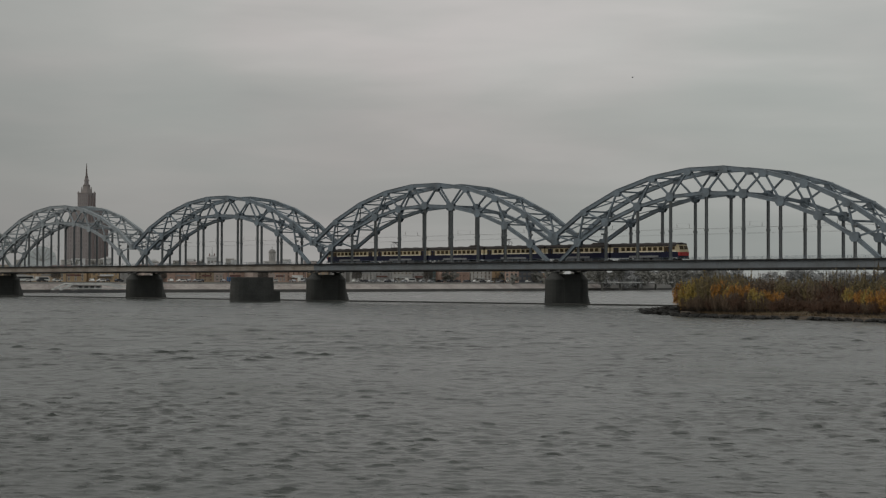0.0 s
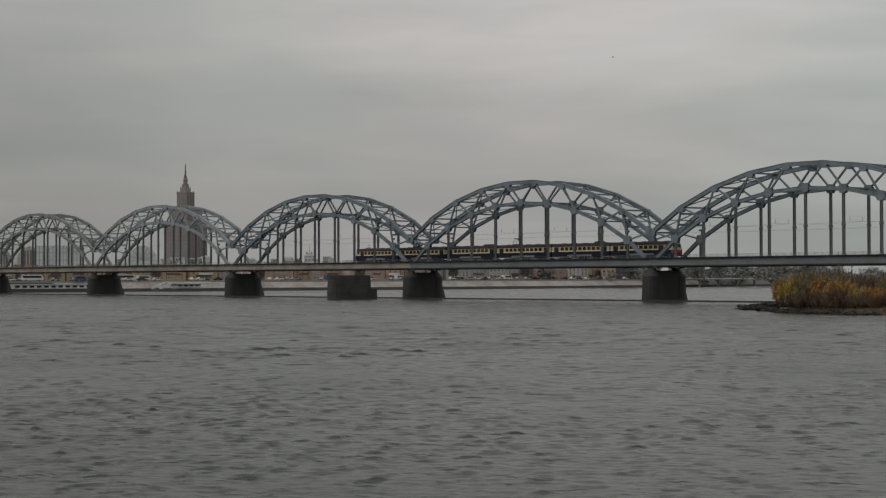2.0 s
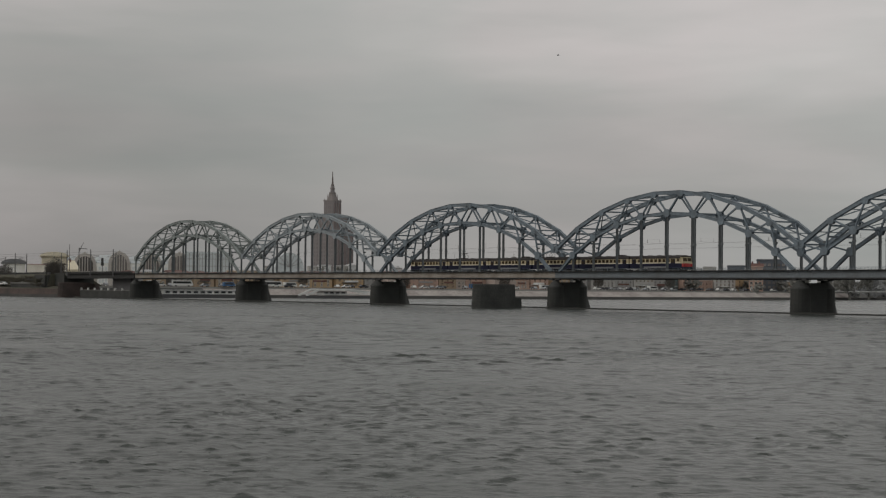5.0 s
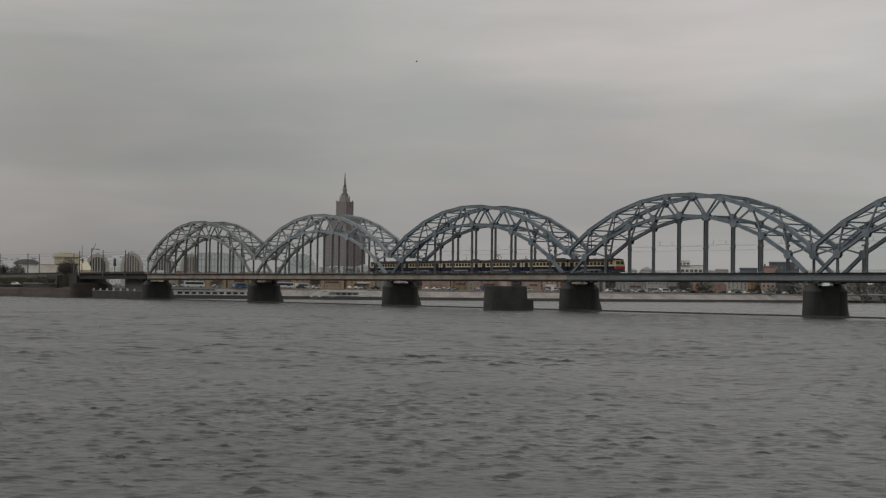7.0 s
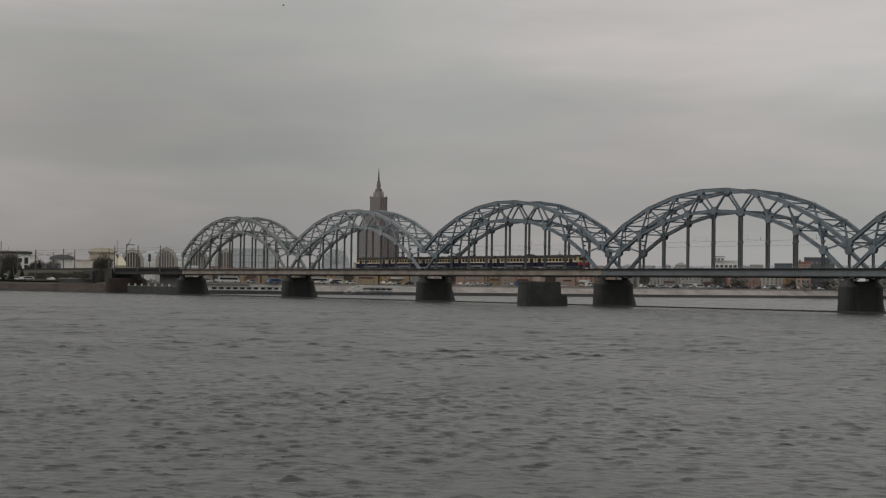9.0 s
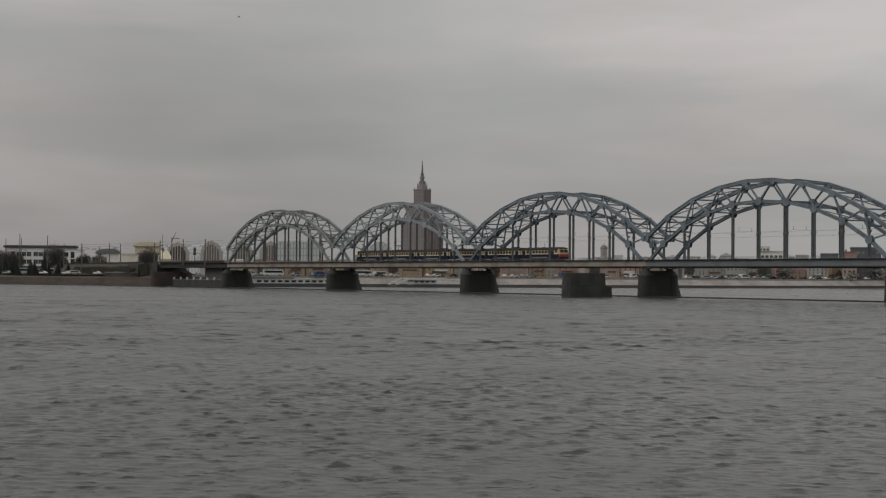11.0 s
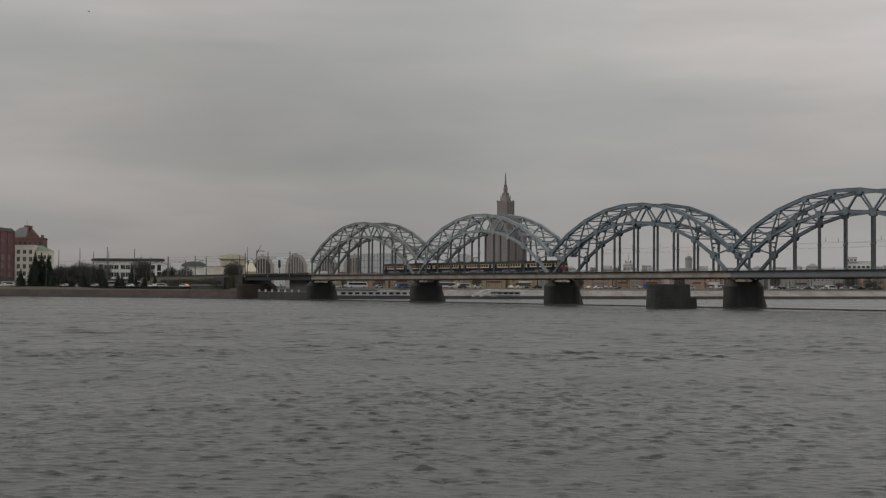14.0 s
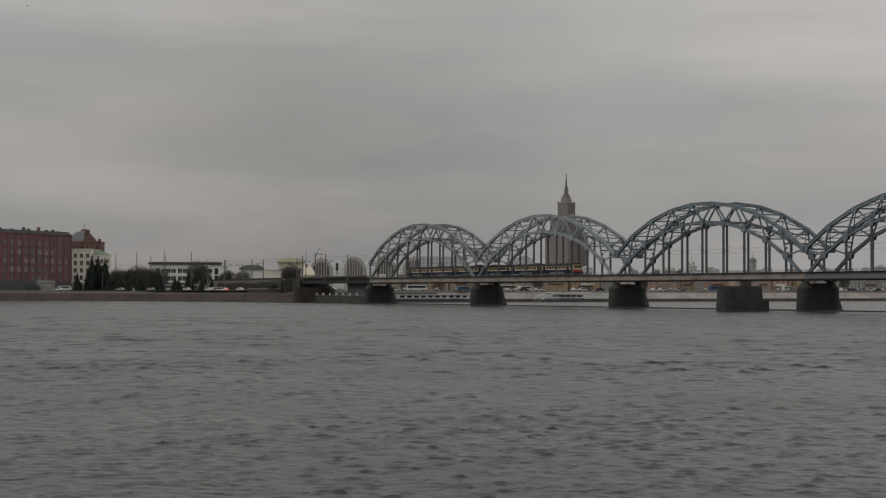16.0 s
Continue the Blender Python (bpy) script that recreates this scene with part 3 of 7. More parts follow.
def build_ground():
    inner = offset(SHORE, 7)
    g = Geo()
    edge = [(x, y, 4.55) for x, y in inner]
    far = [(-4700, -1500, 6.0), (-4700, 4400, 6.0), (2600, 4600, 6.0)]
    back = [(x * 0.5 + f[0] * 0.5, y * 0.5 + f[1] * 0.5, 5.0) for (x, y, _), f in zip(edge, [far[0]] * 7 + [far[1]] * 8 + [far[2]] * 5)]
    n = len(edge)
    g.add(edge + back, [(i, i + 1, n + i + 1, n + i) for i in range(n - 1)])
    g.add(back + far, [(i, i + 1, n) for i in range(6)] + [(6, 7, n + 1, n)] + [(i, i + 1, n + 1) for i in range(7, 14)] + [(14, 15, n + 2, n + 1)]
          + [(i, i + 1, n + 2) for i in range(15, n - 1)])
    tagged(part("ground", g, EARTH), "flat city bank of turf and earth", "ground", kind="structure")
    # quay: a wet dark foot, a pale slope, a kerb and a road
    foot = ribbon(SHORE, 0, -0.6, 0.5, 1.35, 6)
    tagged(part("quay_foot", foot, QUAY_DARK), "dark wet stone foot of the quay", "quay", kind="structure")
    # Shade beneath the viaduct is put into this stretch by a darker stone.
    shade = ribbon(SHORE, 0.5, 1.35, 5.5, 3.9, 6, 8)
    tagged(part("quay_slope_old", shade, STONE_OLD), "quay face beneath the viaduct, shade put into its dark colour", "quay", kind="structure")
    slope = ribbon(SHORE, 0.5, 1.35, 5.5, 3.9, 7, 14)
    tagged(part("quay_slope", slope, QUAY_STONE), "pale sloping stone quay face", "quay", kind="structure")
    bank = ribbon(SHORE, 0.5, 1.0, 7, 4.55, 13)
    tagged(part("bank", bank, BANK_GREY), "low earth river bank", "bank", kind="structure")
    coping = ribbon(SHORE, 5.5, 3.9, 5.6, 4.6, 6, 14)
    top = ribbon(SHORE, 5.6, 4.6, 7.0, 4.6, 6, 14)
    coping.add(top.v, top.f)
    tagged(part("quay_coping", coping, CONCRETE), "grey coping along the quay edge", "quay", kind="structure")
    wall = ribbon(SHORE, 0, -0.6, 0.4, 3.35, 0, 7)
    top = ribbon(SHORE, 0.4, 3.35, 1.6, 3.4, 0, 7)
    wall.add(top.v, top.f)
    verge = ribbon(SHORE, 1.6, 3.4, 7.0, 4.5, 0, 7)
    tagged(part("verge", verge, TURF_DARK), "worn grass verge above the embankment wall", "verge", kind="structure")
    tagged(part("quay_wall", wall, QUAY_RED), "reddish granite embankment wall", "quay", kind="structure")
    wet = ribbon(SHORE, -0.12, -0.6, 0.03, 1.05, 0, 7)
    tagged(part("quay_wall_foot", wet, QUAY_DARK), "dark wet foot of the embankment wall", "quay", kind="structure")
    road = ribbon(SHORE, 9, 4.62, 24, 4.66, 0, 16)
    tagged(part("road", road, ASPHALT), "grey asphalt quay road", "road", kind="structure")
    # the bank on which the camera stands
    g = Geo()
    a = radians(55)
    ahead, side = Vector((-math.sin(a), math.cos(a))), Vector((math.cos(a), math.sin(a)))
    o = Vector(EYE[:2])
    pts = [o + ahead * 16.6 - side * 900, o + ahead * 16.6 + side * 900, o - ahead * 1500 + side * 900, o - ahead * 1500 - side * 900]
    g.prism([tuple(p) for p in pts], -1.0, 2.3)
    tagged(part("near_bank", g, QUAY_STONE), "stone quay on the near bank", "quay", kind="structure")


build_ground()

# ---- railway bridge ----
LOW = [(0.02, 9.4), (0.085, 13.55), (0.18, 17.8), (0.285, 20.8), (0.39, 22.6), (0.5, 23.15)]
TOP = [(0.004, 15.1), (0.105, 20.3), (0.217, 24.25), (0.332, 26.8), (0.445, 28.0)]
LOW = [(u * SPAN, z) for u, z in LOW] + [((1 - u) * SPAN, z) for u, z in LOW[-2::-1]]
TOP = [(u * SPAN, z) for u, z in TOP] + [((1 - u) * SPAN, z) for u, z in TOP[::-1]]


def chord(nodes, y, w, h):
    """A riveted box chord bent at its nodes, with cover strips above and below."""
    g = Geo()
    n = len(nodes)
    ways = []
    for i in range(n):
        a, b = Vector(nodes[max(i - 1, 0)]), Vector(nodes[min(i + 1, n - 1)])
        ways.append((b - a).normalized())
    for c, ww, hh in ((0.0, w, h), (h / 2 + 0.03, w + 0.22, 0.06), (-h / 2 - 0.03, w + 0.16, 0.06)):
        vs = []
        for (x, z), d in zip(nodes, ways):
            for s, k in ((-1, -1), (1, -1), (1, 1), (-1, 1)):
                o = c + k * hh / 2
                vs.append((x - d.y * o, y + s * ww / 2, z + d.x * o))
        fs = [(3, 2, 1, 0), tuple(4 * n - 4 + q for q in range(4))]
        for i in range(n - 1):
            fs += [(4 * i + q, 4 * i + (q + 1) % 4, 4 * i + 4 + (q + 1) % 4, 4 * i + 4 + q) for q in range(4)]
        g.add(vs, fs)
    return g


def hanger(x, y, z1):
    g = Geo()
    z0 = 9.45
    for s in (-1, 1):
        g.box(x + s * 0.23 - 0.04, x + s * 0.23 + 0.04, y - 0.20, y + 0.20, z0, z1)
    g.box(x - 0.19, x + 0.19, y - 0.04, y + 0.04, z0, z1)
    g.box(x - 0.36, x + 0.36, y - 0.28, y + 0.28, 15.3, 15.7)
    g.box(x - 0.42, x + 0.42, y - 0.27, y + 0.27, z0, 9.9, 0.12)
    return g


def gusset(x, z, y, w, h):
    g = Geo()
    o = [(x - w, z - h * .35), (x - w * .55, z - h), (x + w * .55, z - h), (x + w, z - h * .35), (x + w, z + h * .35), (x + w * .55, z + h), (x - w * .55, z + h), (x - w, z + h * .35)]
    for s in (-1, 1):
        g.slab(o, y + s * 0.37 - 0.03, y + s * 0.37 + 0.03)
    return g


def build_span(paint, girder_paint, end_post):
    span = thing("bridge_span", "", "bridge span")
    for y in (0.0, DEPTH):
        part("upper_chord", chord(TOP, y, 0.58, 0.74), paint, span)
        part("lower_chord", chord(LOW, y, 0.56, 0.60), paint, span)
        for x, z in LOW[1:-1]:
            part("hanger", hanger(x, y, z), STEEL_HANGER, span)
            part("gusset_plate", gusset(x, z, y, 1.05, 0.92), paint, span)
        for x, z in TOP[1:-1]:
            part("gusset_plate", gusset(x, z - 0.38, y, 1.0, 0.70), paint, span)
        for i, (x, z) in enumerate(TOP):
            for j in (i, i + 1):
                if 0 < j < len(LOW) - 1:
                    g = Geo()
                    a, b = Vector((x, y, z)), Vector((LOW[j][0], y, LOW[j][1]))
                    g.beam(a, b, 0.36, 0.33)
                    part("diagonal", g, paint, span)
        for x, z in (TOP[0], TOP[-1]):
            part("gusset_plate", gusset(x + (0.3 if x < 40 else -0.3), z, y, 0.85, 0.9), paint, span)
        for x, z in (LOW[0], LOW[-1]):
            g = Geo().box(x - 0.75, x + 0.45, y - 0.40, y + 0.40, 7.2, 7.62, 0.1) if x < 40 else Geo().box(x - 0.45, x + 0.75, y - 0.40, y + 0.40, 7.2, 7.62, 0.1)
            part("bearing_shoe", g, IRON_DARK, span)
        # deck girder with stiffeners
        g = Geo().box(0.05, SPAN - 0.05, y - 0.06, y + 0.06, 7.86, 9.28)
        for k in range(36):
            xx = 1.0 + k * (SPAN - 2) / 35
            for s in (-1, 1):
                g.box(xx - 0.06, xx + 0.06, y + 0.06 if s > 0 else y - 0.085, y + 0.085 if s > 0 else y - 0.06, 7.86, 9.28)
        part("deck_girder", g, girder_paint, span)
        # Shadow below the girder is painted on: the lower flange is near-black.
        part("girder_flange", Geo().box(0.05, SPAN - 0.05, y - 0.30, y + 0.30, 7.60, 7.86), IRON_DARK, span, "lower flange, the shadow under the girder put into its colour")
        part("girder_flange", Geo().box(0.05, SPAN - 0.05, y - 0.32, y + 0.32, 9.28, 9.53), IRON_DARK, span, "dark upper flange")
        # outer walk and rail
        out = -1 if y == 0 else 1
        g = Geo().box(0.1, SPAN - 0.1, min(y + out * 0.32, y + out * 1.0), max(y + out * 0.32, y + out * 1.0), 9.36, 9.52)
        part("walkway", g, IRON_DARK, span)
        g = Geo()
        yy = y + out * 0.95
        for z in (9.75, 10.1):
            g.beam((0.1, yy, z), (SPAN - 0.1, yy, z), 0.04)
        for k in range(44):
            xx = 0.4 + k * (SPAN - 0.8) / 43
            g.beam((xx, yy, 9.46), (xx, yy, 10.12), 0.05)
        part("railing", g, paint, span)
    for k in range(11):
        x = 0.8 + k * (SPAN - 1.6) / 10
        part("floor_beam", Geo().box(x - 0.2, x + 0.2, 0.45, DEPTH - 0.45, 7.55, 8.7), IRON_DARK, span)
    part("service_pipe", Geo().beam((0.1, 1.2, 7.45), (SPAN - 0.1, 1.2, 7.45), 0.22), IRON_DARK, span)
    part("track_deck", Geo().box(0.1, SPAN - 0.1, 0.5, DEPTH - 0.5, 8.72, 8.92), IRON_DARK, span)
    for yc in (2.0, 6.0):
        for s in (-0.76, 0.76):
            part("rail", Geo().box(0, SPAN, yc + s - 0.04, yc + s + 0.04, 8.92, 9.1), RAIL, span)
    # wind bracing between the two arches
    for i, (x, z) in enumerate(TOP):
        part("cross_strut", Geo().beam((x, 0, z), (x, DEPTH, z), 0.34, 0.34, side=(1, 0, 0)), paint, span)
        if i + 1 < len(TOP):
            x1, z1 = TOP[i + 1]
            part("wind_brace", Geo().beam((x, 0.3, z), (x1, DEPTH - 0.3, z1), 0.2), paint, span)
            part("wind_brace", Geo().beam((x, DEPTH - 0.3, z - .1), (x1, 0.3, z1 - .1), 0.2), paint, span)
            xm, zm = (x + x1) / 2, (z + z1) / 2
            part("cross_strut", Geo().beam((xm, 0, zm), (xm, DEPTH, zm), 0.2, side=(1, 0, 0)), paint, span)
    for i in range(2, len(LOW) - 2):
        x, z = LOW[i]
        part("cross_strut", Geo().beam((x, 0, z + 0.2), (x, DEPTH, z + 0.2), 0.3, side=(1, 0, 0)), paint, span)
        for ya, yb in ((0, 1.5), (DEPTH, DEPTH - 1.5)):
            part("knee_brace", Geo().beam((x, ya, z - 1.3), (x, yb, z + 0.2), 0.15, side=(1, 0, 0)), paint, span)
        if i + 1 < len(LOW) - 2:
            x1, z1 = LOW[i + 1]
            part("wind_brace", Geo().beam((x, 0.3, z), (x1, DEPTH - 0.3, z1), 0.15), paint, span)
            part("wind_brace", Geo().beam((x, DEPTH - 0.3, z - .1), (x1, 0.3, z1 - .1), 0.15), paint, span)
    for i, e in ((1, 1), (len(LOW) - 2, -1)):
        x, z = LOW[i]
        xt, zt = TOP[i if e > 0 else i - 1]
        for u in (0.45, 0.8):
            px, pz = x + (xt - x) * u, z + (zt - z) * u
            part("portal_beam", Geo().beam((px, 0, pz), (px, DEPTH, pz), 0.26, 0.42, side=(1, 0, 0)), paint, span)
    if end_post:
        for y in (0.0, DEPTH):
            part("end_post", Geo().beam((0.5, y, 9.45), (0.5, y, 15.3), 0.5, 0.55), paint, span)
    return span


def build_bridge():
    first = build_span(STEEL_HAZED, GIRDER_PALE, True)
    second = build_span(STEEL_PALE, GIRDER_PALE, False)
    third = build_span(STEEL, GIRDER_PALE, False)
    fourth = build_span(STEEL, GIRDER_GREY, False)
    second.matrix_basis, fourth.matrix_basis = pose(SPAN, 0, 0), pose(3 * SPAN, 0, 0)
    third.matrix_basis = pose(2 * SPAN, 0, 0)
    fifth = copy_thing(fourth, pose(4 * SPAN, 0, 0))
    steel = "blue-grey riveted steel arch truss span over "
    for ob, label in ((first, "green-grey steel arch span at the city abutment, paled for haze"), (second, "pale steel arch truss span over a cream-painted girder"), (third, steel + "a cream-painted girder"),
                      (fourth, steel + "a grey girder"), (fifth, steel + "a grey girder")):
        tagged(ob, label, "bridge span", "arched spans of the railway bridge")


build_bridge()


def stadium(r, y0, y1, n=9):
    """A pier's plan: straight sides and round noses."""
    pts = [(r * math.cos(math.pi + math.pi * i / (n - 1)), y0 + r * math.sin(math.pi + math.pi * i / (n - 1))) for i in range(n)]
    return pts + [(r * math.cos(math.pi * i / (n - 1)), y1 + r * math.sin(math.pi * i / (n - 1))) for i in range(n)]


def build_pier():
    pier = thing("bridge_pier", "dark wet granite pier carrying the railway bridge", "pier", "piers of the railway bridge")
    # two round noses under the trusses, joined by a slimmer web
    for y in (0.2, 7.8):
        g = Geo()
        rings = []
        for i in range(8):
            z, k = -0.8 + i * 0.78, 1.10 - 0.014 * i
            rings += [(k, z), (k, z + 0.72), (k - 0.018, z + 0.74), (k - 0.018, z + 0.77)]
        g.loft([(2.12 * math.cos(math.pi * q / 9), y + 2.12 * math.sin(math.pi * q / 9)) for q in range(18)], rings)
        nose = part("nose", g, STONE_WET, pier)
        cap = Geo().drum((0, y, 5.40), 2.2, 0.22, 18, 2.14).drum((0, y, 5.62), 2.1, 1.25, 18, 0.95).drum((0, y, 6.87), 0.95, 0.42, 14, 0.85)
        part("nose_cap", cap, STONE_OLD, nose, "paler conical cap on the rounded nose")
    g = Geo()
    rings = []
    for i in range(9):
        z, k = -0.8 + i * 0.8, 1.04 - 0.006 * i
        rings += [(k, z), (k, z + 0.74), (k - 0.016, z + 0.76), (k - 0.016, z + 0.79)]
    g.loft([(-1.75, 1.4), (1.75, 1.4), (1.75, 6.6), (-1.75, 6.6)], rings)
    part("web", g, STONE_WET, pier)
    part("web_coping", Geo().box(-1.95, 1.95, 1.5, 6.5, 6.38, 6.7, 0.08), STONE_WET, pier)
    # ice breaker on the upstream nose
    nose = Geo().add([(-2.1, 8.2, -0.8), (2.1, 8.2, -0.8), (0, 12.0, -0.8), (-1.5, 8.2, 4.4), (1.5, 8.2, 4.4), (0, 10.2, 4.4)],
                     [(0, 2, 1), (3, 4, 5), (0, 1, 4, 3), (1, 2, 5, 4), (2, 0, 3, 5)])
    part("ice_breaker", nose, STONE_WET, pier)
    return pier


def build_piers():
    p = build_pier()
    for i in range(1, 6):
        copy_thing(p, pose(i * SPAN, 0, 0))
    # remains of an older bridge on the downstream side
    for x, y, turn, big, stone in ((255.7, -18.6, 0, 1.0, STONE_OLD), (-57.5, 0.6, -22, 1.12, PIER_RED)):
        old = thing("old_bridge_pier", "abandoned grey granite pier of a vanished bridge", "pier", "remains of the old bridge", pose(x, y, 0, 0, 0, turn))
        g = Geo()
        rings = []
        for i in range(7):
            z, k = -0.8 + i * 0.93, big * (1.05 - 0.01 * i + rng.uniform(-0.006, 0.006))
            rings += [(k, z), (k, z + 0.85), (k - 0.016, z + 0.88), (k - 0.016, z + 0.92)]
        g.loft(stadium(2.6, -4.1, 2.9), rings)
        z = 5.7
        part("shaft", g, stone, old)
        part("coping", Geo().prism([(px * big, py * big) for px, py in stadium(2.55, -4.1, 2.9)], z, z + 0.3, 0.97), stone, old)
        toe = Geo().prism([(px * big, py * big) for px, py in ((-2.6, 3), (2.6, 3), (2.2, 6.6), (0, 8.3), (-2.2, 6.6))], -0.8, 2.6 if stone is STONE_OLD else 5.4, 0.92)
        part("ice_breaker", toe, stone, old)


build_piers()

# ---- overhead line ----


def build_overhead():
    for y in (2.0, 6.0):
        wire = thing("contact_wire", "thin overhead contact wire with its carrier above the track", "overhead wire", "overhead wires of the railway")
        part("contact_line", Geo().beam((-330, y, 14.85), (440, y, 14.85), 0.022), WIRE, wire)
        g = Geo()
        xs = [k * SPAN + u * SPAN for k in range(-4, 5) for u in (0.18, 0.39, 0.61, 0.82)] + [439.0]
        for a, b in zip(xs, xs[1:]):
            for i in range(6):
                u, v = i / 6, (i + 1) / 6
                za, zb = 16.25 - 2.6 * u * (1 - u) / 2, 16.25 - 2.6 * v * (1 - v) / 2
                g.beam((a + (b - a) * u, y, za), (a + (b - a) * v, y, zb), 0.03)
        part("carrier_wire", g, WIRE, wire)
    first = None
    for k in range(5):
        for u in (0.18, 0.39, 0.61, 0.82):
            x = (k + u) * SPAN
            if first is None:
                first = thing("catenary_support", "thin cross wire with brown insulators between the hangers", "catenary support", "catenary supports on the bridge", pose(x, 0, 0))
                part("cross_wire", Geo().beam((0, 0.2, 17.15), (0, DEPTH - 0.2, 17.15), 0.008), WIRE, first)
                for y in (2.0, 6.0):
                    g = Geo()
                    for i in range(4):
                        g.drum((0, y, 16.3 + i * 0.2), 0.08, 0.1, 8, 0.05)
                    g.beam((0, y, 16.25), (0, y, 17.15), 0.025)
                    part("insulator", g, CERAMIC, first)
            else:
                copy_thing(first, pose(x, 0, 0))


build_overhead()

# ---- commuter train ----
CAR, RAILZ = 19.7, 9.1


def train_window():
    g = Geo()
    g.box(-0.60, 0.60, -0.035, 0.02, 0, 0.84)
    g.slot = 1
    g.box(-0.52, 0.52, -0.045, 0.0, 0.05, 0.80)
    return g.mesh("window", TRAIN_CREAM, TRAIN_GLASS)


def train_door():
    g = Geo()
    g.box(-0.75, 0.75, -0.03, 0.03, 0, 2.1)
    g.slot = 1
    for s in (-1, 1):
        g.box(s * 0.37 - 0.22, s * 0.37 + 0.22, -0.045, 0.0, 1.05, 1.85)
    return g.mesh("door", TRAIN_NAVY, TRAIN_GLASS)


def bogie_mesh():
    g = Geo()
    g.box(-1.75, 1.75, -1.25, -1.05, 0.45, 0.78).box(-1.75, 1.75, 1.05, 1.25, 0.45, 0.78).box(-0.3, 0.3, -1.2, 1.2, 0.5, 0.9)
    for x in (-1.25, 1.25):
        for y in (-0.82, 0.72):
            g.drum((x, y, 0.48), 0.48, 0.1, 14, axis="y")
        g.beam((x, -0.8, 0.48), (x, 0.8, 0.48), 0.16)
    return g.mesh("bogie", IRON_DARK)


def build_train():
    train = thing("commuter_train", "cream and navy six-car electric train with a red cab", "train")
    win, door, bogie = train_window(), train_door(), bogie_mesh()
    for n in range(6):
        x1 = -CAR * n - 0.25
        x0 = x1 - (CAR - 0.5)
        cab_r, cab_l = n == 0, n == 5
        e1, e0 = x1 - (0.9 if cab_r else 0), x0 + (0.9 if cab_l else 0)
        g = Geo()
        for slot, z0, z1 in ((0, 1.05, 2.24), (1, 2.24, 2.44), (2, 2.44, 3.36)):
            g.slot = slot
            g.box(e0, e1, -1.74 - 0.01 * (slot == 1), 1.74 + 0.01 * (slot == 1), z0, z1)
        car = part("car", g, [TRAIN_NAVY, TRAIN_STRIPE, TRAIN_CREAM], train)
        # rounded roof
        g = Geo()
        arc = [(-1.745, 3.36), (-1.66, 3.78), (-1.25, 4.02), (-0.6, 4.16), (0, 4.2), (0.6, 4.16), (1.25, 4.02), (1.66, 3.78), (1.745, 3.36)]
        k = len(arc)
        g.add([(e0, y, z) for y, z in arc] + [(e1, y, z) for y, z in arc],
              [(i, i + 1, k + i + 1, k + i) for i in range(k - 1)] + [tuple(range(k)), tuple(range(2 * k - 1, k - 1, -1))])
        part("roof", g, TRAIN_ROOF, car)
        for i in range(5):
            xx = e0 + (e1 - e0) * (i + 0.7) / 5.4
            part("roof_vent", Geo().box(xx - 0.45, xx + 0.45, -0.5, 0.5, 4.12, 4.27, 0.05), TRAIN_ROOF, car)
        for side, turn in ((-1, 0), (1, 180)):
            for i in range(9):
                xx = (x0 + x1) / 2 + (i - 4) * 1.5
                part("window", win, None, car, at=pose(xx, side * 1.74, 2.47, 0, 0, turn))
            for xx in (x0 + 1.55 + (1.9 if cab_l else 0), x1 - 1.55 - (1.9 if cab_r else 0)):
                part("door", door, None, car, at=pose(xx, side * 1.75, 1.2, 0, 0, turn))
        for xx in (x0 + 3.4, x1 - 3.4):
            part("bogie", bogie, None, car, at=pose(xx, 0, 0))
        for side in (-1, 1):
            part("side_grille", Geo().box((x0 + x1) / 2 - 4.3, (x0 + x1) / 2 + 3.9, side * 1.75 - 0.03, side * 1.75 + 0.03, 1.12, 1.52), TRAIN_GRILLE, car, "long pale grey grille panel")
        for i, (xa, xb) in enumerate(((6.2, 9.0), (9.6, 11.0), (11.6, 14.0))):
            part("equipment_box", Geo().box(x0 + xa, x0 + xb, -1.5, 1.5, 0.5, 1.05, 0.06), TRAIN_UNDER if i != 1 else IRON_DARK, car)
        if not cab_r:
            part("gangway", Geo().box(x1, x1 + 0.5, -0.85, 0.85, 1.2, 3.5), RUBBER, car)
        for cab, xe, s in ((cab_r, x1, 1), (cab_l, x0, -1)):
            if not cab:
                continue
            # a sloped cab end: red below, cream round the windscreen
            xb = xe - s * 0.9
            g = Geo()
            low = [(xb, -1.74), (xe - s * 0.1, -1.5), (xe, 0), (xe - s * 0.1, 1.5), (xb, 1.74)]
            xr = xe - s * 0.42
            g.prism([(xr, -1.62), (xe - s * 0.1, -1.5), (xe, 0), (xe - s * 0.1, 1.5), (xr, 1.62)][::s], 1.42, 2.2)
            part("cab_apron", Geo().prism([(xr, -1.62), (xe - s * 0.14, -1.47), (xe - s * 0.04, 0), (xe - s * 0.14, 1.47), (xr, 1.62)][::s], 1.0, 1.42), TRAIN_NAVY, car)
            part("cab_nose", g, TRAIN_RED, car, "bright red lower cab end")
            part("cab_side", Geo().prism([(xb, -1.74), (xr, -1.62), (xr, 1.62), (xb, 1.74)][::s], 1.0, 2.2), TRAIN_NAVY, car)
            top = [(xb, -1.7), (xe - s * 0.55, -1.35), (xe - s * 0.45, 0), (xe - s * 0.55, 1.35), (xb, 1.7)]
            n5 = 5
            g = Geo().add([(*p, 2.2) for p in low] + [(*p, 3.75) for p in top], [(0, 1, 2, 3, 4)[::-1], (5, 6, 7, 8, 9)] + [(i, (i + 1) % n5, 5 + (i + 1) % n5, 5 + i) for i in range(n5)])
            part("cab_hood", g, TRAIN_CREAM, car)
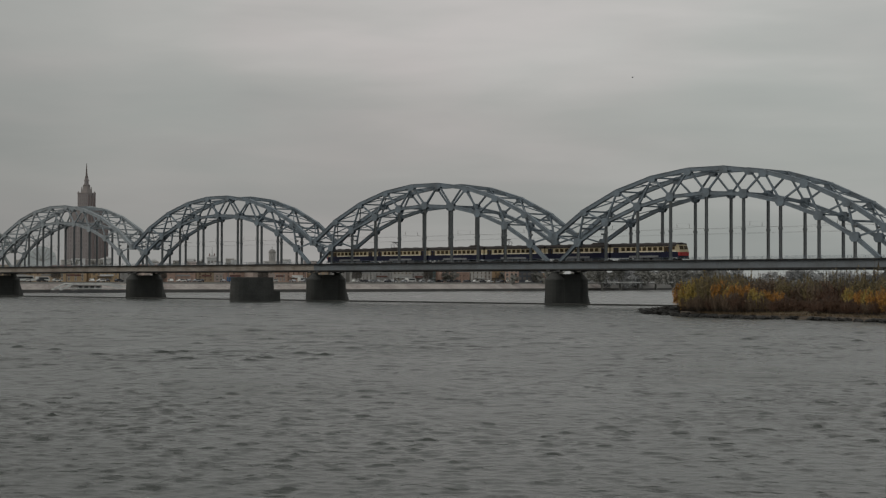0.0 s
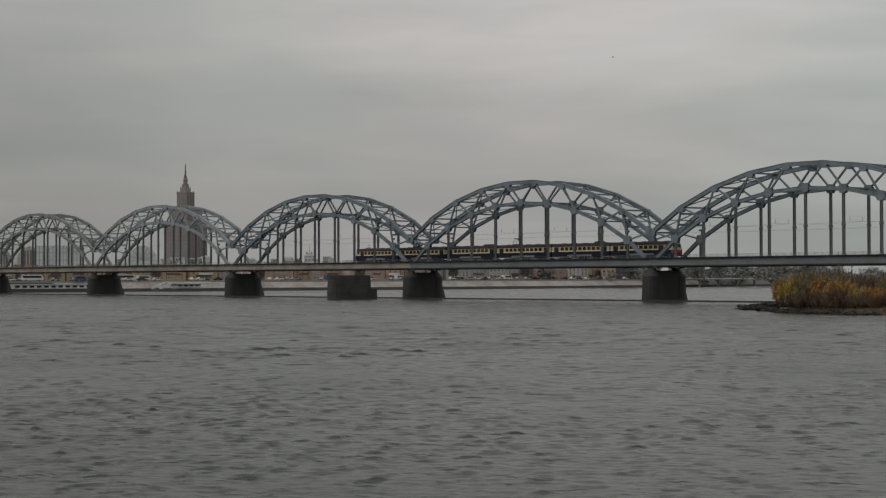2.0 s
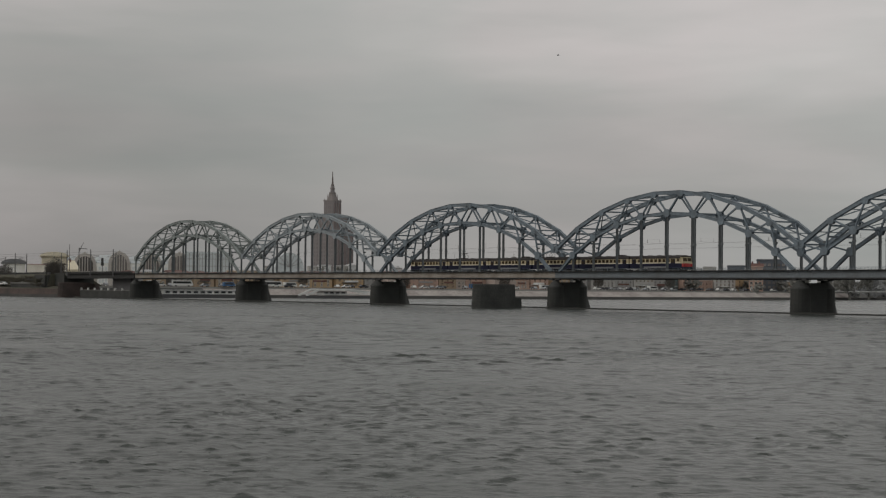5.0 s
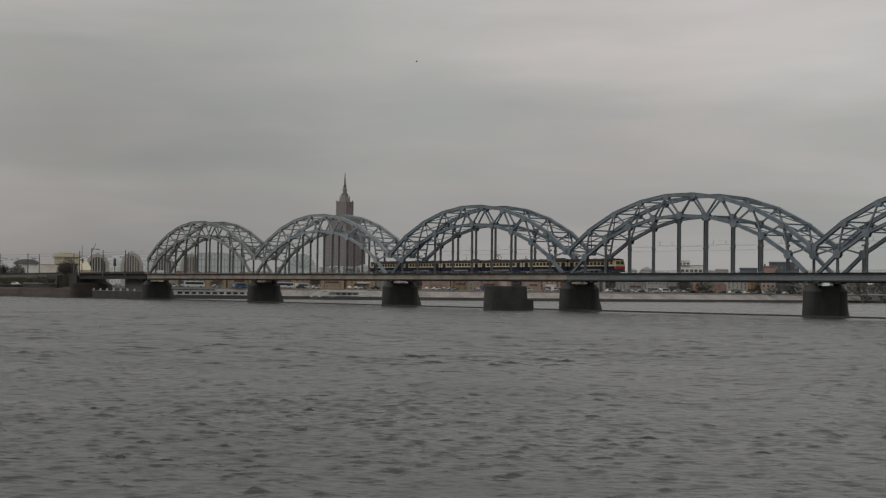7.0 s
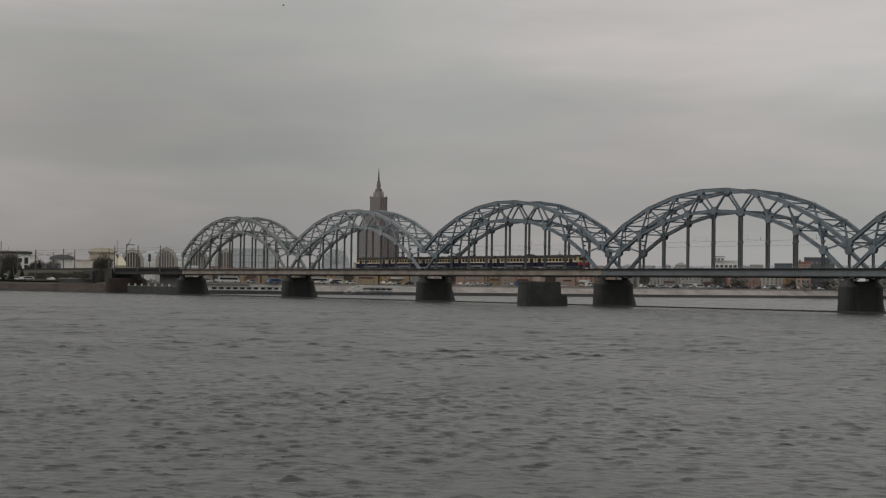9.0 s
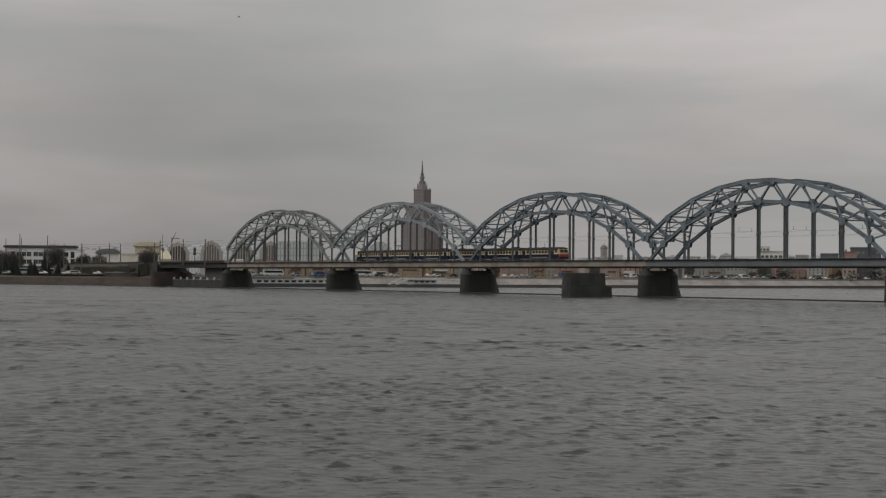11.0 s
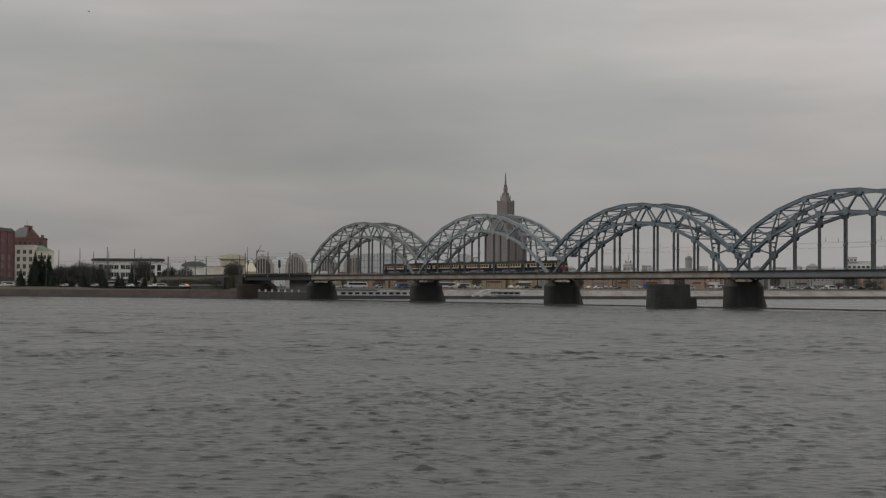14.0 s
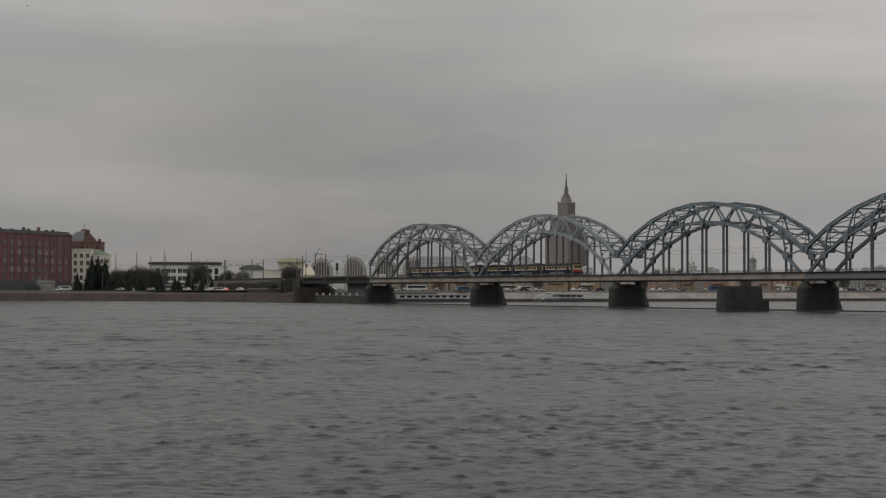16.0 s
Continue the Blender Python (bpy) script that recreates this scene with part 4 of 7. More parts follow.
            part("cab_roof", Geo().prism([(p[0] + s * 0.04, p[1] * 1.02) for p in top], 3.75, 4.05, 0.85), TRAIN_ROOF, car)
            for y0, y1 in ((-1.28, -0.12), (0.12, 1.28)):
                a, b = 0.34, 0.85
                g = Geo()
                f = lambda y, u: (xe - s * (0.1 * abs(y) / 1.5 + (0.45 + 0.0 * u) * u) + s * 0.03, y, 2.2 + 1.55 * u)
                g.add([f(y0, a), f(y1, a), f(y1, b), f(y0, b)] + [(p[0] - s * 0.05, p[1], p[2]) for p in (f(y0, a), f(y1, a), f(y1, b), f(y0, b))],
                      [(0, 1, 2, 3), (7, 6, 5, 4), (0, 4, 5, 1), (1, 5, 6, 2), (2, 6, 7, 3), (3, 7, 4, 0)])
                part("windscreen", g, TRAIN_GLASS, car)
            for y in (-1.05, 1.05):
                part("tail_lamp", Geo().drum((xe - s * 0.1, y, 1.75), 0.13, 0.1 * s, 10, axis="x"), LAMP_RED, car)
            part("buffer_beam", Geo().box(min(xb, xe + s * 0.1), max(xb, xe + s * 0.1), -1.4, 1.4, 0.75, 1.0), IRON_DARK, car)
            for side in (-1, 1):
                part("cab_window", Geo().box(xb - s * 0.75 - 0.4, xb - s * 0.75 + 0.4, side * 1.76 - 0.015, side * 1.76 + 0.015, 2.7, 3.35), TRAIN_GLASS, car)
        if n in (2, 4):
            # raised pantograph
            xp = x0 + 5.6
            part("pantograph_base", Geo().box(xp - 1.1, xp + 1.1, -0.7, 0.7, 4.18, 4.34), TRAIN_ROOF, car)
            for y in (-0.55, 0.55):
                for s in (-1, 1):
                    g = Geo().beam((xp + s * 0.95, y, 4.3), (xp + s * 1.25, y * 0.8, 4.95), 0.08)
                    g.beam((xp + s * 1.25, y * 0.8, 4.95), (xp, y * 0.6, 5.6), 0.07)
                    part("pantograph_arm", g, IRON_DARK, car)
            part("pantograph_head", Geo().box(xp - 0.35, xp + 0.35, -0.95, 0.95, 5.6, 5.74), IRON_DARK, car)
        if n in (1, 3):
            part("roof_gear", Geo().box(x1 - 6.0, x1 - 3.4, -0.7, 0.7, 4.14, 4.5, 0.15), TRAIN_ROOF, car)
    return train


train = build_train()

# ---- city bank ----


def facing(x, y, turn=0):
    """Degrees of turn that set a front towards the river stand."""
    return math.degrees(math.atan2(EYE[0] - x, -(EYE[1] - y))) + turn


WINDOWS = {}


def window_mesh(w, h, frame_mat, glass_mat):
    key = (w, h, frame_mat.name, glass_mat.name)
    if key not in WINDOWS:
        g = Geo()
        for s in (-1, 1):
            g.box(s * (w / 2 + 0.06) - 0.07, s * (w / 2 + 0.06) + 0.07, -0.12, 0.05, 0, h)
        g.box(-w / 2 - 0.16, w / 2 + 0.16, -0.14, 0.05, h, h + 0.14).box(-w / 2 - 0.22, w / 2 + 0.22, -0.24, 0.05, -0.14, 0)
        g.box(-0.05, 0.05, -0.09, 0.0, 0, h)
        pane = Geo().box(-w / 2, w / 2, -0.05, 0.01, 0, h)
        WINDOWS[key] = g.mesh("window", frame_mat), pane.mesh("pane", glass_mat)
    return WINDOWS[key]


def put_window(meshes, parent, m):
    part("pane", meshes[1], None, part("window", meshes[0], None, parent, at=m))


def building(name, label, x, y, turn, w, deep, z0, z1, wall, roof, rows, cols, win=(1.1, 1.7), frame_mat=None, glass=None, form="flat", rise=3.0,
             category="building", group="", side_cols=0, gap_top=1.2, foot=1.2):
    """A house: its front is local y = 0 and looks to -y."""
    b = thing(name, label, category, group, pose(x, y, 0, 0, 0, turn))
    part("wall", Geo().box(-w / 2, w / 2, 0, deep, z0, z1), wall, b)
    part("cornice", Geo().box(-w / 2 - 0.3, w / 2 + 0.3, -0.3, deep + 0.3, z1, z1 + 0.5), wall, b)
    g = Geo()
    t = z1 + 0.5
    if form == "flat":
        g.box(-w / 2 - 0.1, w / 2 + 0.1, -0.1, deep + 0.1, t, t + 0.4, 0.4)
    elif form == "hip":
        k = min(w, deep) * 0.42
        g.add([(-w / 2 - .4, -.4, t), (w / 2 + .4, -.4, t), (w / 2 + .4, deep + .4, t), (-w / 2 - .4, deep + .4, t),
               (-w / 2 + k, deep / 2, t + rise), (w / 2 - k, deep / 2, t + rise)],
              [(3, 2, 1, 0), (0, 1, 5, 4), (1, 2, 5), (2, 3, 4, 5), (3, 0, 4)])
    else:
        g.add([(-w / 2 - .3, -.4, t), (w / 2 + .3, -.4, t), (w / 2 + .3, deep + .4, t), (-w / 2 - .3, deep + .4, t),
               (-w / 2 - .3, deep / 2, t + rise), (w / 2 + .3, deep / 2, t + rise)],
              [(3, 2, 1, 0), (0, 1, 5, 4), (1, 2, 5), (2, 3, 4, 5), (3, 0, 4)])
    part("roof", g, roof, b)
    if form != "flat" and not group and name != "gabled_brick_house":
        for s in (-0.25, 0.22):
            part("chimney", Geo().box(s * w - 0.5, s * w + 0.5, deep * 0.4 - 0.4, deep * 0.4 + 0.4, t + rise * 0.4, t + rise + 1.1, 0.05), BRICK_PALE, b)
    me = window_mesh(*win, frame_mat or FRAME_WHITE, glass or WINDOW_GLASS)
    hgt = (z1 - gap_top - z0 - foot) / rows
    for r in range(rows):
        zz = z0 + foot + r * hgt + (hgt - win[1]) / 2
        for c in range(cols):
            put_window(me, b, pose((c + 0.5) / cols * w * 0.94 - w * 0.47, 0, zz))
        for c in range(side_cols):
            put_window(me, b, pose(w / 2, (c + 0.5) / side_cols * deep, zz, 0, 0, 90))
    return b


def build_left_bank():
    b = building("brick_building", "long dark red brick building with a dark flat roof", -319.4, -51.2, 130, 75, 18, 4.6, 34.2, BRICK_RED, ROOF_DARK, 5, 12,
                 (3.2, 2.9), BRICK_RED, WINDOW_PALE, category="building", side_cols=3, gap_top=2.4, foot=4.4)
    for i, (xx, zz) in enumerate(((-34, 37.2), (-27, 38.0), (-16, 37.4), (-6, 37.2), (4, 38.2), (8, 37.6), (17, 38.6), (24, 37.4), (30, 37.6), (34.5, 37.0))):
        part("chimney", Geo().box(xx - 0.8, xx + 0.8, 6, 7.4, 35.0, zz, 0.1), ROOF_DARK if i % 3 else BRICK_RED, b)
    part("mansard", Geo().box(-37.8, 37.8, -0.5, 18.4, 34.7, 36.5, 1.6), ROOF_DARK, b)
    for zz in (13.4, 29.2):
        part("string_course", Geo().box(-37.6, 37.6, -0.22, -0.02, zz, zz + 0.5), BRICK_PALE, b)
    for k in range(13):
        xx = -37.3 + k * 74.6 / 12
        part("pilaster", Geo().box(xx - 0.35, xx + 0.35, -0.28, -0.02, 9.6, 34.2), BRICK_RED, b)
    part("shop_front", Geo().box(-37.4, 37.4, -0.2, -0.02, 4.6, 9.6), PLASTER_DARK, b, "dark ground-floor shop front")
    w = building("white_house", "cream-white four-storey house with rows of dark windows", -342, -17.2, facing(-342, -17.2, -8), 10.5, 16, 4.6, 26.8, PLASTER_WHITE, ROOF_GREY, 5, 3,
                 (1.5, 2.3), FRAME_WHITE, WINDOW_GLASS, form="flat", category="house", side_cols=4)
    part("moulding", Geo().box(-5.35, 5.35, -0.25, 0.1, 22.2, 22.6), PLASTER_WHITE, w)
    part("moulding", Geo().box(-5.35, 5.35, -0.25, 0.1, 9.2, 9.6), PLASTER_WHITE, w)
    building("corner_house", "cream-white house wing under a green copper roof", -346, -6.3, facing(-346, -6.3, 10), 13, 14, 4.6, 23.8, PLASTER_WHITE, ROOF_GREEN, 5, 4,
             (1.2, 2.1), FRAME_WHITE, WINDOW_GLASS, form="hip", rise=3.2, category="house")
    gb = building("gabled_brick_house", "weathered red brick house with a silvery curved roof and a gable", -376.5, -6, facing(-376.5, -6, -8), 18, 16, 4.6, 31.8, BRICK_PALE, ROOF_TILE, 8, 6,
             (1.2, 1.9), BRICK_PALE, WINDOW_DIM, form="flat", category="house")
    part("gable", Geo().slab([(-1.2, 32.3), (5.8, 32.3), (5.8, 33.4), (2.3, 37.4), (-1.2, 33.4)], 0.2, 6.0), BRICK_PALE, gb)
    part("gable_window", Geo().box(1.6, 3.0, 0.08, 0.2, 33.2, 35.2), WINDOW_DIM, gb)
    g = Geo()
    arc = [(-9.0 + 8.6 * (1 - math.cos(math.pi / 2 * i / 6)), 32.3 + 6.4 * math.sin(math.pi / 2 * i / 6)) for i in range(7)]
    g.slab(arc + [(-0.4, 32.3)], 0.6, 14)
    part("curved_roof", g, CAR_SILVER, gb, "silvery sheet-metal curved roof")
    for xx, zz in ((-5.0, 38.2), (-2.2, 39.7), (-0.6, 39.7), (1.0, 39.5), (7.4, 34.2)):
        part("chimney", Geo().box(xx - 0.75, xx + 0.75, 6.0, 7.6, 32.3, zz, 0.05), BRICK_RED, gb)
    part("aerial", Geo().beam((-1.4, 6.8, 39), (-1.4, 6.8, 43.0), 0.16), MAST_METAL, gb)
    o = building("office_block", "long white office block with two strips of dark windows", -303, 29, facing(-303, 29), 38, 12, 4.6, 19.2, PANEL_WHITE, ROOF_DARK, 2, 0, gap_top=2.6, foot=5.0)
    me = window_mesh(2.3, 2.3, PANEL_WHITE, WINDOW_GLASS)
    for zz in (10.1, 14.2):
        for xx in (-11.5, -8.9, -6.3, -2.8, -0.2, 2.4, 8.0, 10.6, 13.2):
            put_window(me, o, pose(xx, 0, zz))
    part("ground_floor", Geo().box(-19.1, 19.1, -0.25, -0.02, 4.6, 8.9), PLASTER_DARK, o, "dark grey ground floor")
    part("band", Geo().box(-19.2, 19.2, -0.3, -0.02, 12.9, 13.4), PANEL_WHITE, o)
    for xx in (-14.6, 16.6):
        part("stair_window", Geo().box(xx - 1.0, xx + 1.0, -0.1, -0.02, 9.4, 16.8), WINDOW_GLASS, o)
    part("roof_edge", Geo().box(-19.7, 19.7, -1.0, -0.32, 18.7, 19.8), ROOF_DARK, o, "dark overhanging roof edge")
    building("quay_kiosk", "low plain grey kiosk before the brick building", -268, -55.5, facing(-268, -55.5, -5), 8.4, 6, 4.6, 8.8, PLASTER_GREY, ROOF_GREY, 1, 2, (0.9, 0.9), PLASTER_GREY, PLASTER_GREY, gap_top=0.8, foot=1.4)
    building("white_shed", "low white hall with a flat roof", -338, 60, facing(-338, 60), 11, 14, 4.6, 17.6, PANEL_WHITE, ROOF_GREY, 2, 4, (1.8, 1.2))
    d = building("domed_hall", "white hall below a low dark grey curved roof", -335, 79, facing(-335, 79), 12, 14, 4.6, 16.2, PANEL_WHITE, ROOF_GREY, 1, 4, (1.8, 1.2))
    vault(d, 14.5, -1.5, 14, 16.6, 2.8, ROOF_GREY)
    building("low_store", "low white and brick-coloured store building", -318, 92, facing(-318, 92), 22, 10, 4.6, 15.6, PLASTER_WHITE, ROOF_TILE, 1, 6, (1.6, 1.4))
    building("kiosk", "low kiosk with a pale flat roof on the quay", -184, 33, facing(-184, 33), 13, 6, 4.6, 7.6, PLASTER_GREY, CONCRETE, 1, 4, (1.6, 1.2), gap_top=0.8, foot=0.9)


def vault(parent, w, y0, y1, z, h, mat, name="roof_vault", n=12):
    """A barrel roof across w."""
    g = Geo()
    arc = [(w / 2 * math.cos(math.pi * i / n), z + h * math.sin(math.pi * i / n)) for i in range(n + 1)]
    k = n + 1
    g.add([(x, y0, zz) for x, zz in arc] + [(x, y1, zz) for x, zz in arc], [(i, k + i, k + i + 1, i + 1) for i in range(n)] + [tuple(range(k)), tuple(range(2 * k - 1, k - 1, -1))])
    return part(name, g, mat, parent)


def market_hall(x, y, w, z0, z1, deep, turn):
    """A hall end: a cream gable with a tall arched window behind slim piers, and its barrel roof."""
    hall = thing("market_hall", "cream plastered market hall with a tall arched end window", "market hall", "market halls by the railway", pose(x, y, 0, 0, 0, facing(x, y, turn)))
    h = z1 - z0
    n = 14
    out = [(-w / 2, z0)] + [(-w / 2 * math.cos(math.pi * i / n), z0 + h * 0.42 + h * 0.58 * math.sin(math.pi * i / n) ** 0.85) for i in range(n + 1)] + [(w / 2, z0)]
    part("gable", Geo().slab(out, 0, 1.0), HALL_CREAM, hall)
    ww = w * 0.74
    inn = [(-ww / 2, z0 + h * 0.08)] + [(-ww / 2 * math.cos(math.pi * i / n), z0 + h * 0.40 + h * 0.44 * math.sin(math.pi * i / n)) for i in range(n + 1)] + [(ww / 2, z0 + h * 0.08)]
    part("arched_window", Geo().slab(inn, -0.12, 0.02), HALL_GLASS, hall)
    for i in range(1, 6):
        xx = -ww / 2 + ww * i / 6
        top = z0 + h * 0.40 + h * 0.44 * math.sqrt(max(1 - (2 * xx / ww) ** 2, 0))
        part("window_pier", Geo().box(xx - 0.30, xx + 0.30, -0.45, -0.1, z0 + h * 0.08, top), HALL_CREAM, hall)
    part("keystone", Geo().box(-0.9, 0.9, -0.3, 1.2, z1 - 0.5, z1 + 0.9, 0.2), HALL_CREAM, hall)
    vault(hall, w * 0.97, 1.0, deep, z0 + h * 0.40, h * 0.50, HALL_ROOF, "roof")
    part("nave_wall", Geo().box(-w * 0.485, w * 0.485, 1.0, deep, z0 - 10, z0 + h * 0.40), HALL_CREAM, hall)
    part("plinth", Geo().box(-w * 0.5, w * 0.5, -0.02, 1.0, z0 - 10, z0 + 0.1), HALL_CREAM, hall)
    return hall


def build_market():
    for x, y, w, z0, z1 in ((-543.2, 209.6, 15.5, 13.8, 27.4), (-533.7, 231.4, 15.0, 14.0, 28.6), (-524.5, 251.5, 15.0, 14.1, 28.1), (-515.9, 269.6, 16.0, 14.3, 28.5)):
        market_hall(x, y, w, z0, z1, 60, 12)
    for x, y, w in ((-536.8, 221.6, 9.5), (-527.4, 242.6, 8.5), (-518.6, 261.4, 8.0)):
        building("glazed_link", "low pale glazed link between two market halls", x, y, facing(x, y, 12), w, 5, 4.6, 20.0, PANEL_WHITE, HALL_ROOF, 3, 4, (1.5, 2.6), PANEL_WHITE, GLASS_BLUE, form="gable", rise=1.6, category="market hall", group="glazed links of the market")
    mast = thing("roof_mast", "pair of grey aerial masts with a slanting jib", "mast", "", pose(-452, 166, 0, 0, 0, facing(-452, 166)))
    part("pole", Geo().beam((-5.2, 0, 14), (-5.2, 0, 31.2), 0.5, taper=0.5), MAST_METAL, mast)
    part("pole", Geo().beam((0.8, 0, 14), (0.8, 0, 29.0), 0.7, taper=0.7), MAST_METAL, mast)
    part("jib", Geo().beam((0.8, 0, 26.5), (3.6, 0, 32.6), 0.5, taper=0.5).beam((0.8, 0, 28.6), (6.0, 0, 28.4), 0.45), MAST_METAL, mast)
    big = building("great_hall", "wide market hall with a tall pale blue-grey glazed front", -506, 288, facing(-506, 288, 6), 33, 24, 4.6, 28.6, GLASS_BLUE, HALL_ROOF, 1, 0, category="market hall")
    for k in range(15):
        part("glazing_bar", Geo().box(-16.4 + k * 2.34 - 0.14, -16.4 + k * 2.34 + 0.14, -0.16, 0.0, 5.0, 28.4), PLASTER_GREY, big)
    for zz in (14.0, 19.0, 24.0):
        part("transom", Geo().box(-16.4, 16.4, -0.2, 0.0, zz, zz + 0.3), PLASTER_GREY, big)
    glass = building("glazed_hall", "market hall with a pale blue-grey glazed arched end", -479.6, 338.5, facing(-479.6, 338.5, 8), 20.5, 30, 4.6, 18.5, GLASS_BLUE, HALL_ROOF, 2, 6, (2.0, 2.2), category="market hall")
    vault(glass, 20.5, 0.2, 30, 18.9, 10.6, GLASS_BLUE)
    for i in range(1, 8):
        a = math.pi * i / 8
        part("glazing_bar", Geo().beam((0, -0.1, 18.9), (9.8 * math.cos(a), -0.1, 18.9 + 10.0 * math.sin(a)), 0.3), PLASTER_GREY, glass)
    cream = building("curved_roof_hall", "cream hall under a shallow curved yellow roof", -412, 134, facing(-412, 134), 15.5, 20, 4.6, 22.0, HALL_YELLOW, HALL_YELLOW, 2, 5, (1.8, 2.0), category="market hall")
    vault(cream, 18.0, -1.8, 20, 22.4, 2.9, HALL_YELLOW)
    building("market_side_hall", "long cream market hall seen from its flank", -454.5, 162, facing(-454.5, 162, 20), 12.5, 20, 4.6, 14.5, HALL_YELLOW, HALL_YELLOW, 1, 5, (1.6, 1.8), HALL_YELLOW, WINDOW_BROWN, form="gable", rise=6.0, category="market hall")
    building("market_annex", "cream market annex with dull red roofs", -548, 196, facing(-548, 196), 16, 12, 4.6, 18.5, HALL_CREAM, ROOF_TILE, 2, 5, (1.6, 2.0), form="gable", rise=3.5)


def build_tower():
    t = thing("tower_block", "grey-brown stepped stone tower with a slender spire", "tower", "", pose(-662, 483, 0, 0, 0, facing(-662, 483, -42)))
    def tier(name, w, d, z0, z1, n):
        part(name, Geo().box(-w / 2, w / 2, -d / 2, d / 2, z0, z1), TOWER_STONE, t)
        part("cornice", Geo().box(-w / 2 - .4, w / 2 + .4, -d / 2 - .4, d / 2 + .4, z1, z1 + 0.8), TOWER_PALE, t)
        lo, ledges = max(z0, 6) + 1, Geo()
        for i in range(n):
            xx = (i + 0.5) / n * w - w / 2
            part("window_strip", Geo().box(xx - w / n * 0.2, xx + w / n * 0.2, -d / 2 - 0.12, -d / 2, lo, z1 - 1.6), TOWER_DARK, t)
            # floors: short ledges across each strip
            z = lo + 1.6
            while z < z1 - 2.4:
                ledges.box(xx - w / n * 0.2, xx + w / n * 0.2, -d / 2 - 0.2, -d / 2 - 0.12, z, z + 1.3)
                z += 3.4
        tagged(part("spandrel_panelling", ledges, TOWER_STONE, t), kind="stuff")
        k = max(n * 3 // 4, 3)
        for i in range(k):
            yy = (i + 0.5) / k * d - d / 2
            part("window_strip", Geo().box(w / 2, w / 2 + 0.12, yy - d / k * 0.27, yy + d / k * 0.27, lo, z1 - 1.6), TOWER_RED, t, "reddish window strip")
        for i in range(k + 1):
            yy = i / k * (d - 0.8) - d / 2 + 0.4
            part("pilaster", Geo().box(w / 2, w / 2 + 0.5, yy - 0.4, yy + 0.4, lo - 1, z1), TOWER_STONE, t)
    tier("lower_block", 25.5, 25, 4.6, 53.0, 9)
    tier("middle_block", 19.0, 19, 53.8, 63.4, 7)
    tier("upper_block", 10.4, 10, 64.2, 78.0, 5)
    for sx in (-1, 1):
        for sy in (-1, 1):
            part("corner_turret", Geo().drum((sx * 4.7, sy * 4.5, 78.8), 0.55, 1.2, 8, 0.3), TOWER_PALE, t)
            part("corner_turret", Geo().drum((sx * 9, sy * 8.6, 64.2), 0.9, 2.2, 8, 0.3), TOWER_PALE, t)
    part("crown", Geo().box(-3.3, 3.3, -3.3, 3.3, 78.8, 81.4, 0.3).box(-2.3, 2.3, -2.3, 2.3, 81.4, 85.0, 0.25), TOWER_PALE, t)
    part("balcony", Geo().drum((0, 0, 85.0), 2.9, 0.6, 12, 2.9), TOWER_PALE, t)
    for k in range(4):
        a = math.pi * (k + 0.5) / 2
        part("pinnacle", Geo().drum((3.9 * math.cos(a), 3.9 * math.sin(a), 78.8), 0.8, 5.0, 8, 0.25), TOWER_PALE, t)
    part("lantern", Geo().drum((0, 0, 85.6), 1.9, 3.2, 10, 1.7), TOWER_STONE, t)
    part("balcony", Geo().drum((0, 0, 88.8), 2.3, 0.5, 12, 2.2), TOWER_PALE, t)
    part("upper_lantern", Geo().drum((0, 0, 89.3), 1.7, 1.6, 10, 1.5), TOWER_STONE, t)
    part("spire", Geo().drum((0, 0, 90.9), 1.5, 2.4, 8, 0.85).drum((0, 0, 93.3), 0.8, 10.0, 8, 0.22), SPIRE, t, "dark metal spire")


